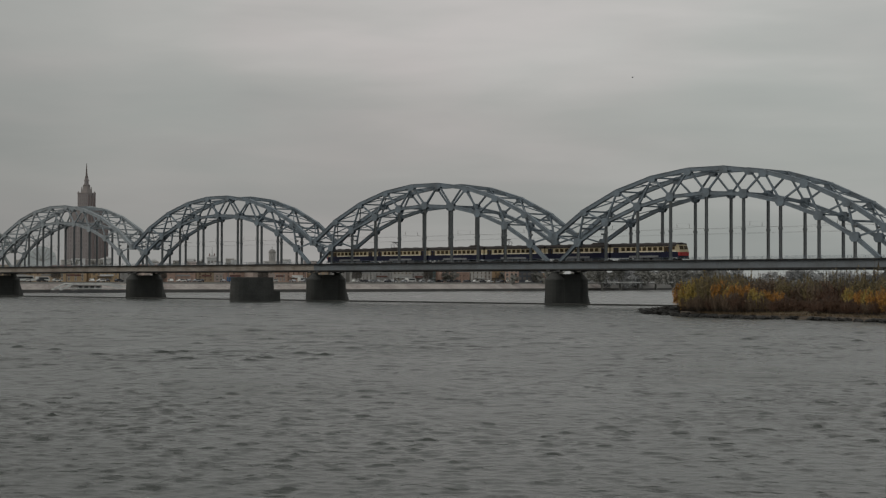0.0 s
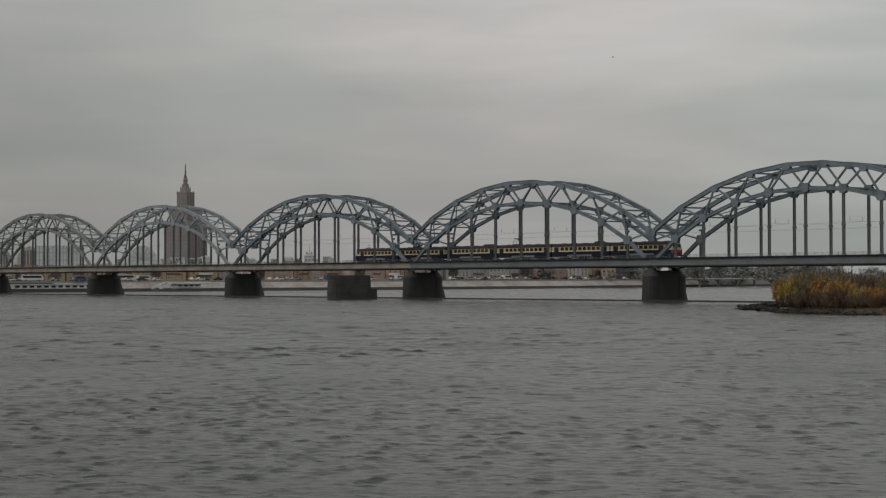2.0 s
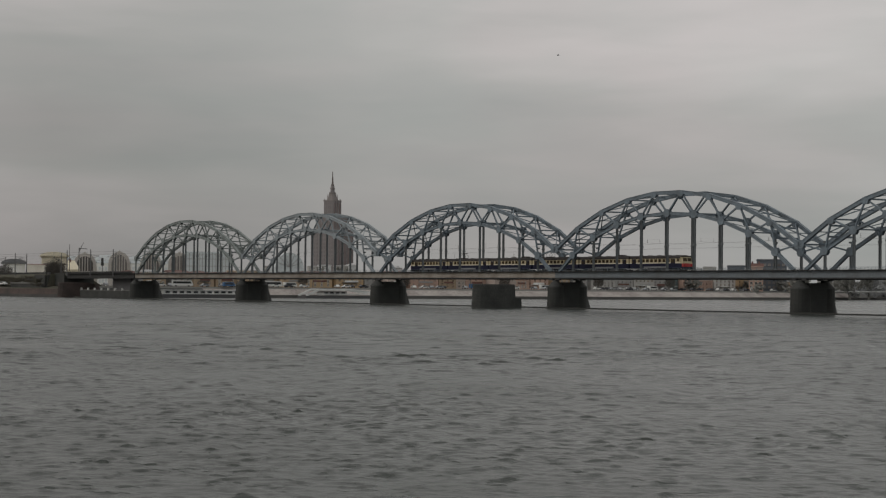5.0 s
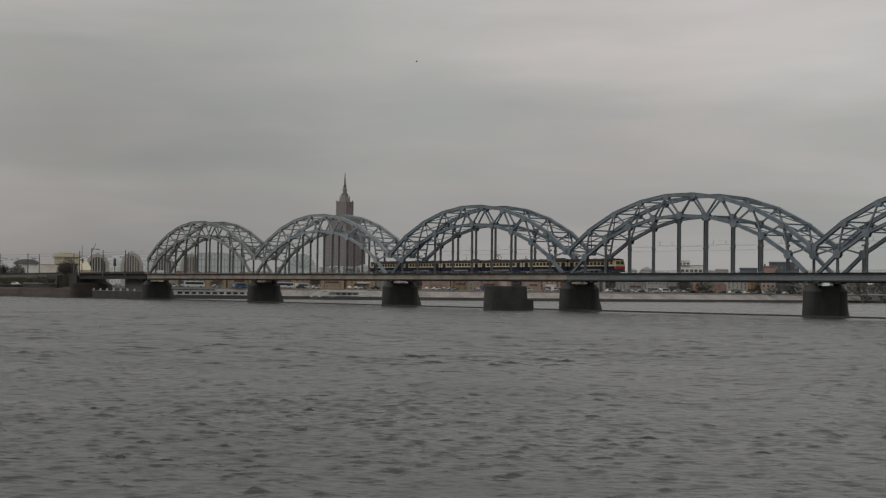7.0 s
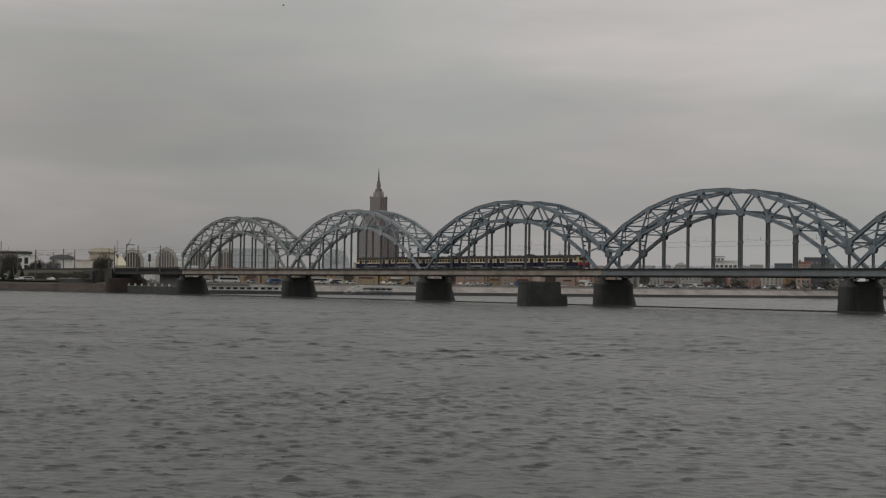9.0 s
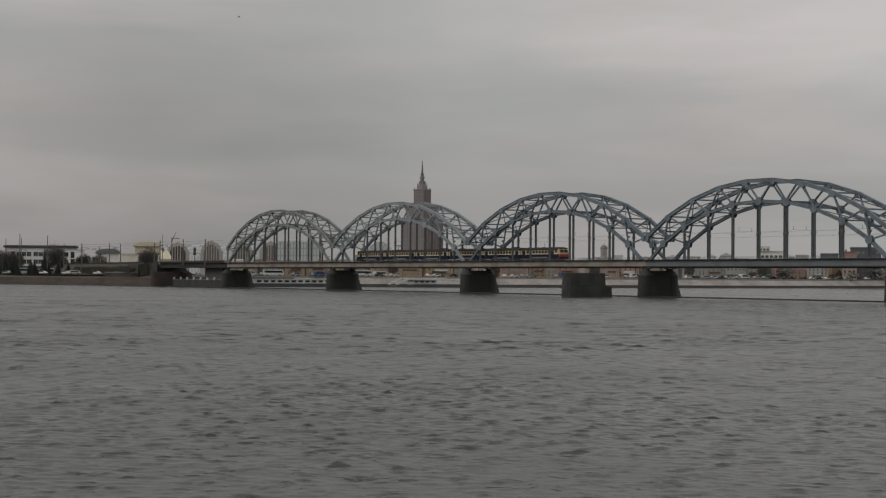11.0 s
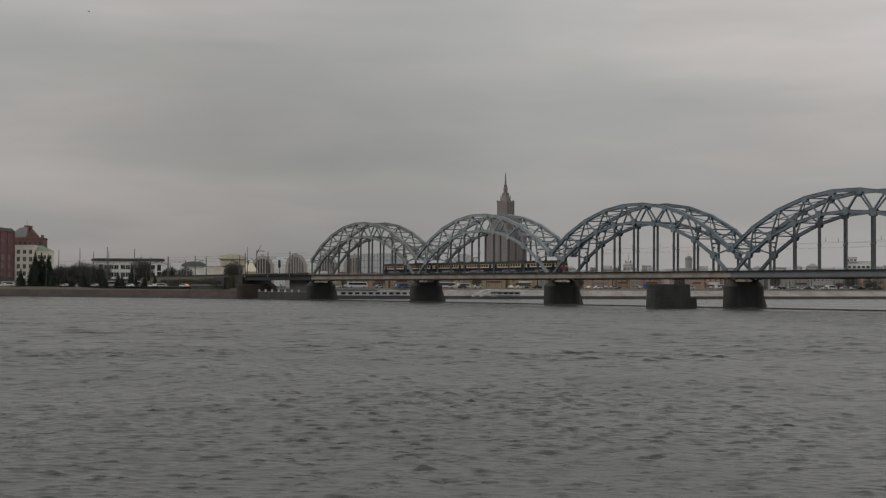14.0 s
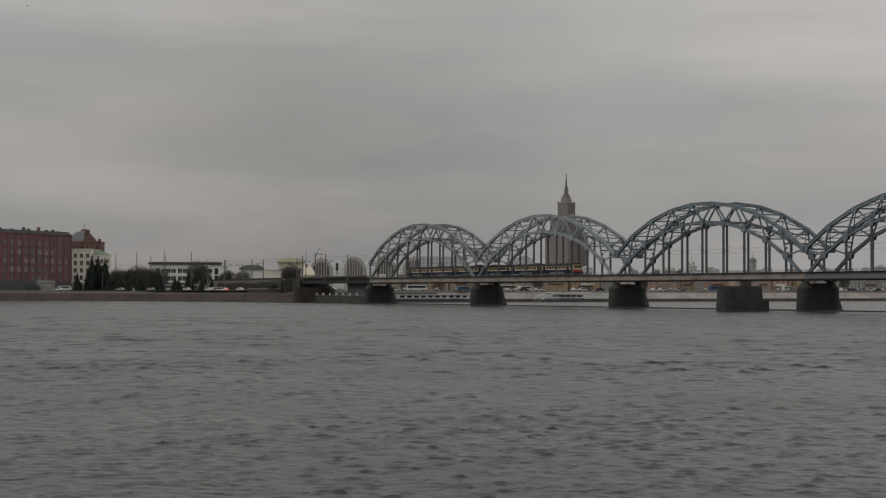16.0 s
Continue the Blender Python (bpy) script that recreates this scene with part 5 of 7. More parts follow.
def build_waterfront():
    """Houses along the quay road, seen under and just above the deck."""
    fixed = [(40, 62, PLASTER_GREY, 11.6), (64, 84, PLASTER_PINK, 12.4), (86, 108, PLASTER_OCHRE, 12.6), (110, 131, PLASTER_PINK, 12.0), (133.8, 149, PLASTER_OCHRE, 12.4),
             (150, 165.5, PLASTER_OCHRE, 11.8), (167, 187, PLASTER_PINK, 12.2), (189, 206, PLASTER_PINK, 12.6), (207, 225.6, PLASTER_PINK, 11.6), (227, 254, PLASTER_PINK, 12.4),
             (256, 280, PLASTER_PINK, 12.0), (282, 303, PLASTER_PINK, 12.6), (305, 336, PLASTER_GREY, 12.0), (338, 352, PLASTER_GREY, 12.8), (353, 372, PLASTER_GREY, 12.0),
             (374, 379, CLAD_TEAL, 12.4), (380, 405, PLASTER_PINK, 12.8), (406.7, 422.4, PLASTER_GREY, 13.6), (424.7, 447.9, PLASTER_OCHRE, 13.8), (449, 470, PLASTER_GREY, 12.2),
             (473, 492, PLASTER_PINK, 11.8), (496, 512, PLASTER_GREY, 11.2)]
    kinds = {"brownish_pink_plaster": (PLASTER_PINK, PLASTER_SALMON, PLASTER_BEIGE, PLASTER_PINK, PLASTER_GREY), "ochre_plaster": (PLASTER_OCHRE, PLASTER_BEIGE, PLASTER_OCHRE),
             "grey_plaster": (PLASTER_GREY, HAZE_WALL, PLASTER_BEIGE)}
    for i, (y0, y1, mat, z1) in enumerate(fixed):
        cuts = [y0, (y0 + y1) / 2 + rng.uniform(-2, 2), y1] if y1 - y0 > 17 else [y0, y1]
        for a, c in zip(cuts, cuts[1:]):
            m = rng.choice(kinds.get(mat.name, (mat,)))
            w = c - a - 0.3
            xx = -100 - max(0, (y0 - 300)) * 0.16 + rng.uniform(-5, 3)
            top = z1 - 1.6 + rng.uniform(-1.2, 0.7)
            rows = rng.choice((2, 3, 3))
            wide, high = rng.choice(((0.9, 1.0), (1.1, 0.9), (0.8, 1.2)))
            h = building("quay_house", f"small {m.name.replace('_', ' ')} house on the quay road", xx, (a + c) / 2, 90 + rng.uniform(-6, 6), w, 12, 4.6, top, m,
                         rng.choice((ROOF_TILE, ROOF_GREY, HAZE_ROOF)), rows, max(3, int(w / rng.uniform(2.2, 3.4))), (wide, high), form=rng.choice(("hip", "flat", "gable")), rise=1.3,
                         glass=rng.choice((WINDOW_BROWN, WINDOW_GREYISH, WINDOW_GREYISH)), frame_mat=rng.choice((m, m, FRAME_WHITE)), category="house", group="houses along the quay", gap_top=0.5, foot=0.5)
            if rng.random() < 0.5:
                part("awning", Geo().box(-w * 0.3, w * 0.25, -1.4, -0.02, 7.0, 7.25, 0.05), rng.choice((BOAT_WHITE, ROOF_TILE, PLASTER_DARK)), h)
            if rng.random() < 0.45:
                part("signboard", Geo().box(-w * 0.2, w * 0.3, -0.3, -0.12, 7.4, 8.2), rng.choice((BOAT_WHITE, PLASTER_GREY, ROOF_TILE)), h)
    # farther roofs
    for x, y, w, z in ((-420, 400, 30, 15), (-430, 440, 26, 16.5), (-400, 470, 24, 16), (-640, 555, 40, 22), (-618, 590, 22, 24.5), (-604, 608, 28, 22.5), (-580, 640, 30, 22.6), (-395, 549, 26, 21), (-387, 562, 14, 24),
                       (-371, 578, 24, 21), (-338, 614, 30, 21), (-301, 652, 34, 22), (-270, 520, 24, 16), (-240, 545, 26, 17), (-560, 470, 34, 18), (-520, 500, 26, 19), (-549, 417, 42, 23), (-590, 385, 30, 20)):
        n = max(2, int(w / 9))
        turn = facing(x, y)
        along = Vector((math.cos(radians(turn)), math.sin(radians(turn))))
        for k in range(n):
            ww = w / n * rng.uniform(0.6, 0.95)
            p = Vector((x, y)) + along * ((k + 0.5) / n - 0.5) * w
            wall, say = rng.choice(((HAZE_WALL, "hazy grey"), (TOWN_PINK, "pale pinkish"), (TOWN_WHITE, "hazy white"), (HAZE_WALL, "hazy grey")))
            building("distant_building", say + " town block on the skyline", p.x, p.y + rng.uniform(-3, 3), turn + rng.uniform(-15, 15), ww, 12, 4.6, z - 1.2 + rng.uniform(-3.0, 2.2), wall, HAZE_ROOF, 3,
                     max(2, int(ww / 4)), (1.5, 1.8), wall, WINDOW_GREYISH, form=rng.choice(("flat", "hip", "gable", "flat")), rise=rng.uniform(1.2, 2.4), group="skyline blocks")
    building("white_cabin", "white flat-roofed building rising above the deck line", -204.5, 464, facing(-204.5, 464), 17.5, 10, 4.6, 21.2, PANEL_WHITE, ROOF_GREY, 5, 6, (1.6, 1.5))
    building("white_cabin", "small white rooftop storey", -207, 458.5, facing(-207, 458.5), 7, 8, 21.9, 23.9, PANEL_WHITE, ROOF_GREY, 1, 3, (1.2, 0.9), gap_top=0.4, foot=0.4)
    building("dark_block", "dark slate-blue modern block on the far bank", -107.5, 445, facing(-107.5, 445), 17, 12, 4.6, 22.4, BLOCK_GREY, ROOF_GREY, 6, 6, (1.6, 1.5), BLOCK_GREY, WINDOW_GREYISH)
    building("dark_block", "lower slate-blue block on the far bank", -122, 431, facing(-122, 431), 10, 10, 4.6, 18.8, BLOCK_GREY, ROOF_GREY, 5, 3, (1.4, 1.5), BLOCK_GREY, WINDOW_GREYISH)
    building("salmon_house", "salmon plastered house before the slate-blue blocks", -102, 427, facing(-102, 427), 8, 8, 4.6, 18.4, PLASTER_SALMON, ROOF_TILE, 5, 3, (1.2, 1.4), form="gable", rise=1.6, category="house")
    # domed church and a house with a mast
    c = thing("domed_church", "pale church with a rounded dome on the skyline", "church", "", pose(-591.4, 623.2, 0, 0, 0, facing(-591, 623)))
    part("nave", Geo().box(-8, 8, 0, 20, 4.6, 22.5), HAZE_WALL, c)
    part("drum", Geo().drum((0, 4, 22.5), 3.0, 6.9, 14), PLASTER_GREY, c)
    g = Geo()
    for i in range(5):
        a, b = math.pi / 2 * i / 5, math.pi / 2 * (i + 1) / 5
        g.drum((0, 4, 29.4 + 3.6 * math.sin(a)), 3.3 * math.cos(a), 3.6 * (math.sin(b) - math.sin(a)), 14, max(3.3 * math.cos(b), 0.05))
    part("dome", g, CHURCH_DOME, c, "dull grey dome")
    part("cross", Geo().beam((0, 4, 32.9), (0, 4, 35.2), 0.25).beam((-0.6, 4, 34.4), (0.6, 4, 34.4), 0.25), SPIRE, c)
    m = building("mast_house", "hazy white town house with a roof mast", -621.4, 581.8, facing(-621, 582), 9, 12, 4.6, 24.8, TOWN_WHITE, HAZE_ROOF, 5, 3, (1.4, 1.8), TOWN_WHITE, WINDOW_GREYISH, form="hip", rise=2.6)
    part("mast", Geo().beam((0, 5, 28), (0, 5, 34.5), 0.35, taper=0.5), MAST_METAL, m)


def build_far_quay():
    rnd = random.Random(66)
    for i in range(10):
        u = i / 22
        y = 470 + 190 * u + rnd.uniform(-4, 4)
        x = -122 - 30 * u - rnd.uniform(10, 55)
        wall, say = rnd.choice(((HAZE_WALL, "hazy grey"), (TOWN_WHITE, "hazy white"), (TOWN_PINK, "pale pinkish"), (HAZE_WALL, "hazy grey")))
        building("quay_shed", say + " low building on the far quay", x, y, facing(x, y, rnd.uniform(-12, 12)), rnd.uniform(7, 17), 9, 4.6, rnd.uniform(7.0, 12.5), wall, HAZE_ROOF, 2, rnd.choice((3, 4, 5)), (1.3, 1.1), wall, WINDOW_GREYISH,
                 form=rnd.choice(("flat", "gable", "flat")), rise=1.6, group="low buildings on the far quay", gap_top=0.5, foot=0.6)


build_far_quay()
build_left_bank()
build_market()
build_tower()
build_waterfront()

# ---- railway approach on the city side ----


def build_approach():
    v = thing("approach_viaduct", "dark steel railway viaduct running on to the city bank", "viaduct")
    for y in (0.0, DEPTH):
        part("deck_girder", Geo().box(-66, -0.4, y - 0.2, y + 0.2, 7.75, 9.5).box(-66, -0.4, y - 0.45, y + 0.45, 7.6, 7.75), GIRDER_GREY if y else IRON_DARK, v)
        out = -1 if y == 0 else 1
        g = Geo()
        for z in (9.95, 10.45):
            g.beam((-66, y + out * 1.2, z), (-0.4, y + out * 1.2, z), 0.07)
        for k in range(34):
            g.beam((-65.5 + k * 1.95, y + out * 1.2, 9.4), (-65.5 + k * 1.95, y + out * 1.2, 10.5), 0.08)
        part("railing", g, IRON_DARK, v)
        part("walkway", Geo().box(-66, -0.4, min(y, y + out * 1.3), max(y, y + out * 1.3), 9.5, 9.58), IRON_DARK, v)
    part("track_deck", Geo().box(-66, -0.4, 0.5, DEPTH - 0.5, 8.6, 8.92), IRON_DARK, v)
    part("trestle", Geo().box(-31.0, -14.0, 4.5, 7.4, -0.8, 7.6, 0.1), PLASTER_DARK, v, "dark grey support wall")
    part("wall_foot", Geo().box(-56.0, -6.0, 0.6, 1.6, -0.8, 2.9, 0.05), STONE_OLD, v)
    for k in range(7):
        part("wall_post", Geo().box(-53.0 + k * 6.6, -52.3 + k * 6.6, 0.4, 1.0, 2.9, 3.9, 0.05), BOAT_WHITE, v, "pale post on the wall")
    part("wall_coping", Geo().box(-56.0, -6.0, 0.5, 1.7, 2.9, 3.06), CONCRETE, v)
    part("parapet", Geo().box(-66, -0.4, -1.16, -1.1, 9.5, 10.2), IRON_DARK, v)
    a = thing("abutment", "dark granite abutment at the end of the viaduct", "abutment", "", pose(-71, 4, 0))
    part("abutment_wall", Geo().box(-6, 5, -5.5, 8, -0.8, 8.6, 0.3), STONE_WET, a)
    part("parapet", Geo().box(-6, 5, -5.2, -4.8, 8.6, 9.8), STONE_WET, a)
    part("wing_wall", Geo().slab([(-40, 4.3), (-6, 4.3), (-6, 6.6), (-40, 5.6)], -7.4, -6.8), QUAY_RED, a)
    part("wing_wall", Geo().slab([(-30, 5.5), (-6, 5.5), (-6, 8.4), (-22, 8.0), (-30, 6.4)], -6.3, -5.7), PIER_RED, a)
    part("wing_wall", Geo().slab([(-30, 4.3), (-5.8, 4.3), (-5.8, 9.0), (-17, 9.0), (-17, 7.5), (-30, 7.5)], -9.4, -8.8), STONE_OLD, a)
    part("wing_coping", Geo().box(-40, -6, -7.6, -6.6, 6.0, 6.2).box(-24, -6, -6.5, -5.5, 8.0, 8.2), BANK_GREY, a)
    part("wing_wall", Geo().box(-6.2, -5.0, -8.6, -5.4, -0.8, 9.2, 0.05), STONE_OLD, a)
    # low retaining wall with a pale coping on the verge before the abutment
    p, q = Vector((-101, -10.6, 0)), Vector((-77.4, -4.8, 0))
    part("retaining_wall", Geo().beam((p.x + 71, p.y - 4, 4.5), (q.x + 71, q.y - 4, 4.5), 0.5, 1.8, side=(0.24, -0.97, 0)), STONE_OLD, a)
    part("wall_coping", Geo().beam((p.x + 71, p.y - 4, 5.6), (q.x + 71, q.y - 4, 5.6), 0.9, 0.5, side=(0.24, -0.97, 0)), BANK_GREY, a, "pale stone coping")
    # grassy bank that carries the tracks inland
    g = Geo()
    ring = []
    for x, lean, sec in ((-76, 0, ((-4.6, 4.4), (-3, 9.4), (12, 9.4), (20, 4.4))), (-104, 3.3, ((-8, 4.4), (-3, 9.4), (12, 9.4), (20, 4.4))),
                         (-262, 21.7, ((-9, 4.4), (-3, 9.4), (12, 9.4), (20, 4.4)))):
        ring += [(x, y + lean, z) for y, z in sec]
    g.add(ring, [(k + c, k + c + 1, k + c + 5, k + c + 4) for k in (0, 4) for c in range(3)] + [(0, 3, 2, 1), (8, 9, 10, 11)])
    tagged(part("embankment", g, TURF_DARK), "grassy railway embankment on the city bank", "embankment", kind="structure")
    f = thing("track_parapet", "dark low parapet along the edge of the railway embankment", "parapet")
    part("panel", Geo().beam((-77, -2.6, 9.75), (-262, 19.0, 9.75), 0.16, 0.8, side=(0.12, 0.99, 0)), IRON_DARK, f)
    for k in range(38):
        x = -78.5 - k * 4.95
        y = -2.6 + (-77 - x) * 21.6 / 185
        part("post", Geo().box(x - 0.12, x + 0.12, y - 0.3, y - 0.06, 9.3, 10.3), IRON_DARK, f)
    for x, y, z in ((-17.3, -1.4, 18.8), (-39, -1.4, 19.1), (-63, -1.4, 19), (-118, -2.5, 18.6), (-137, 10, 18.6), (-153, -2.5, 18.6), (-163.5, 10, 17.4), (-176.6, -2.5, 18.9), (-187, 10, 19.3),
                    (-200, -2.5, 23.1), (-242, -2.5, 24.7), (-278, 10, 23.3), (-288, -2.5, 24.9), (-304, 10, 23.4), (-326.5, -2.5, 24.7), (-97, 10, 18.7), (-39, 9.4, 18.4)):
        g = Geo()
        base = 8.6 if x > -150 else 4.5
        m = thing("catenary_mast", "grey steel mast carrying the railway's overhead wires", "mast", "masts along the railway", pose(x, y, 0))
        part("pole", Geo().beam((0, 0, base), (0, 0, z), 0.42, taper=0.6), MAST_METAL, m)
        s = 1 if y < 4 else -1
        part("bracket", Geo().beam((0, 0, 16.9), (0, s * 3.6, 16.6), 0.12).beam((0, 0, 15.4), (0, s * 3.4, 16.5), 0.1), MAST_METAL, m)
        part("insulator", Geo().drum((0, s * 3.4, 16.2), 0.15, 0.4, 8), CERAMIC, m)
    sig = thing("railway_signal", "black railway signal on a mast beside the track", "signal", "", pose(-27.8, -1.3, 0))
    part("post", Geo().beam((0, 0, 9.5), (0, 0, 15.2), 0.2), SIGNAL_BLACK, sig)
    part("signal_head", Geo().box(-0.75, 0.75, -0.3, 0.3, 12.6, 15.6, 0.1), SIGNAL_BLACK, sig)
    # high tension line over the track
    w = thing("feeder_wires", "dark feeder wires strung from mast to mast", "overhead wire")
    part("feeder_line", Geo().beam((-330, -1.8, 18.2), (0, -1.8, 18.0), 0.07), WIRE, w)
    part("feeder_line", Geo().beam((-330, 9.6, 17.6), (0, 9.6, 17.6), 0.07), WIRE, w)


build_approach()

# ---- boats, quay clutter, cars ----


def build_boats():
    s = thing("landing_stage", "long white landing stage with dark openings along the quay", "landing stage", "", pose(-49, 55, 0))
    part("hull", Geo().box(-3.5, 3.5, -22, 22, -0.5, 1.5, 0.2), BOAT_HULL, s)
    part("deck_house", Geo().box(-2.6, 2.6, -21, 21, 1.5, 3.1), BOAT_WHITE, s)
    part("roof", Geo().box(-3.0, 3.0, -21.5, 21.5, 3.1, 3.35), BOAT_WHITE, s)
    for i in range(13):
        y = -19.2 + i * 3.2
        part("opening", Geo().box(2.6, 2.68, y - 1.0, y + 1.0, 1.95, 2.8), WINDOW_GLASS, s)
    p = thing("moored_barge", "moored barge with a sloping white gangway frame", "barge", "", pose(-48, 118, 0))
    part("hull", Geo().box(-4, 4, -18, 18, -0.5, 1.1, 0.25), BOAT_HULL, p)
    g = Geo()
    line = [(-17.5, 1.2), (-11, 3.8), (6.5, 3.8), (17.5, 2.4)]
    for x in (3.4, -3.4):
        for (y0, z0), (y1, z1) in zip(line, line[1:]):
            g.beam((x, y0, z0), (x, y1, z1), 0.4, 0.8, side=(1, 0, 0))
        g.beam((x, -15, 1.9), (x, 17, 1.9), 0.3, 0.4, side=(1, 0, 0))
    part("gangway_frame", g, BOAT_WHITE, p, "white painted gangway frame")
    part("roof", Geo().box(-3.4, 3.4, -10.8, 6.4, 3.84, 3.98), BOAT_WHITE, p)
    part("cabin", Geo().box(-2.6, 2.6, -8.5, 3.5, 1.1, 3.2), PLASTER_GREY, p)
    for i in range(4):
        y = -7 + i * 2.9
        part("cabin_window", Geo().box(2.6, 2.68, y - 0.9, y + 0.9, 1.9, 2.8), WINDOW_GLASS, p)


def build_water_line():
    # Added dark bars imitate a shadowy line on the water along the piers.
    b = thing("floating_boom", "low dark bars standing in for a dark line on the water", "boom")
    x = -52.0
    while x < 470:
        part("log", Geo().beam((x, -2.3, 0.03), (x + 7.1, -2.3, 0.0), 0.8, 0.6), STONE_WET, b)
        x += 7.2


build_water_line()


def car_meshes():
    body = {}
    for paint in (CAR_WHITE, CAR_SILVER, CAR_DARK, CAR_BLUE):
        side = [(-2.1, 0.35), (2.1, 0.35), (2.15, 0.75), (1.2, 0.92), (0.6, 1.42), (-1.1, 1.45), (-1.8, 0.98), (-2.15, 0.9)]
        body[paint.name] = Geo().slab(side, -0.82, 0.82).mesh("body", paint)
    glass = Geo().slab([(1.05, 0.95), (0.55, 1.36), (-1.05, 1.38), (-1.6, 0.98)], -0.835, 0.835).mesh("glazing", WINDOW_GLASS)
    wheel = Geo().drum((0, 0, 0), 0.32, 0.2, 12, axis="y").mesh("wheel", RUBBER)
    return body, glass, wheel


def build_cars():
    body, glass, wheel = car_meshes()
    paints = ["white_car_paint", "white_car_paint", "silver_car_paint", "silver_car_paint", "dark_car_paint", "silver_car_paint", "white_car_paint", "dark_car_paint"] * 3
    names = {"white_car_paint": "white", "silver_car_paint": "silver", "dark_car_paint": "dark", "blue_van_paint": "blue"}
    proto = {}
    line = [Vector(p) for p in offset(SHORE, 12.5)]
    spots = []
    for a, b in zip(line[6:15], line[7:15]):
        n = int((b - a).length / 9.0)
        for i in range(n):
            for back in (0, 11):
                if rng.random() < 0.8:
                    p = a.lerp(b, (i + rng.uniform(0.2, 0.8)) / n)
                    spots.append((p - Vector((back, 0)), math.degrees(math.atan2((b - a).y, (b - a).x)) + (80 if back else 0)))
    for a, b in zip(line[1:6], line[2:6]):
        for u in (0.25, 0.7):
            spots.append((a.lerp(b, u), math.degrees(math.atan2((b - a).y, (b - a).x))))
    for p, turn in spots:
        k = rng.choice(paints)
        m = pose(p.x + rng.uniform(-4, 3), p.y, 4.66, 0, 0, turn + rng.choice((0, 180)))
        if k in proto:
            copy_thing(proto[k], m)
            continue
        c = thing("car", f"{names[k]} car standing on the quay road", "car", "cars on the quay road", m)
        proto[k] = c
        part("body", body[k], None, c)
        part("glazing", glass, None, c)
        for x in (-1.3, 1.3):
            for y in (-0.83, 0.63):
                part("wheel", wheel, None, c, at=pose(x, y, 0.32))
    for x, y, turn, l, h, paint, nm, lab in ((-70, 54, 62, 9.0, 2.6, CAR_WHITE, "bus", "white bus on the quay road"), (-84, 262, 84, 6.0, 2.3, CAR_WHITE, "van", "white delivery van on the quay road"),
                                             (-69, 97, 85, 9.5, 2.7, CAR_WHITE, "bus", "white coach on the quay road"), (-72, 108, 88, 6.0, 2.3, CAR_WHITE, "van", "white delivery van on the quay road"),
                                             (-66, 158, 88, 5.5, 2.3, CAR_WHITE, "van", "white delivery van on the quay road"), (-75, 213, 85, 7.5, 2.4, CAR_BLUE, "van", "blue van on the quay road"),
                                             (-80, 330, 95, 6.0, 2.3, CAR_WHITE, "van", "white delivery van on the quay road"), (-112, 442, 100, 5.5, 2.2, CAR_WHITE, "van", "white delivery van on the quay road"),
                                             (-181, 17, 20, 5.5, 2.2, CAR_WHITE, "van", "white delivery van on the quay road"), (-62, 72, 80, 5.0, 2.0, CAR_BLUE, "van", "blue van on the quay road"),
                                             (-258, 9, 70, 9.0, 2.7, CAR_WHITE, "bus", "white bus parked beside the office"), (-254, 20, 72, 6.0, 2.3, CAR_WHITE, "van", "white delivery van beside the office"), (-250, 33, 72, 9.0, 2.5, CAR_WHITE, "bus", "white bus parked beside the office"), (-262, -47.2, 60, 6.5, 2.4, CAR_WHITE, "van", "white van on the quay road"),
                                             (-238, -1, 72, 10.0, 3.0, CAR_WHITE, "bus", "white bus standing behind the spruces"), (-234.5, 9.3, 72, 7.5, 3.0, CAR_WHITE, "bus", "white bus standing behind the spruces"),
                                             (-232, 16.6, 72, 5.5, 2.6, CAR_BLUE, "van", "blue van standing behind the spruces"), (-128, -14.6, 73, 5.0, 1.7, CAR_WHITE, "van", "low white van below the railway embankment"), (-266, -62, 62, 7.0, 2.6, CAR_DARK, "van", "dark van on the quay road")):
        b = thing(nm, lab, nm, "", pose(x, y, 4.66, 0, 0, turn))
        part("body", Geo().slab([(-l / 2, 0.4), (l / 2, 0.4), (l / 2, h * 0.45), (l / 2 - 0.7, h), (-l / 2 + 0.1, h), (-l / 2, h - 0.2)], -1.1, 1.1), paint, b)
        part("glazing", Geo().slab([(-l / 2 + 0.6, h * 0.5), (l / 2 - 0.5, h * 0.5), (l / 2 - 0.95, h * 0.86), (-l / 2 + 0.6, h * 0.86)], -1.115, 1.115), WINDOW_GLASS, b)
        for xx in (-l * 0.3, l * 0.3):
            for y2 in (-1.12, 0.92):
                part("wheel", wheel, None, b, at=pose(xx, y2, 0.32))


def build_moving_car():
    """A car that waits below the embankment and then drives off along the quay."""
    body, glass, wheel = car_meshes()
    c = thing("moving_car", "white car with lit red tail lamps on the quay road", "car")
    part("body", body["white_car_paint"], None, c)
    part("glazing", glass, None, c)
    for x in (-1.3, 1.3):
        for y in (-0.83, 0.63):
            part("wheel", wheel, None, c, at=pose(x, y, 0.32))
    for y in (-0.58, 0.58):
        part("tail_lamp", Geo().box(-2.26, -2.08, y - 0.22, y + 0.22, 0.66, 0.98, 0.02), LAMP_GLOW, c, "glowing red tail lamp")
    return c


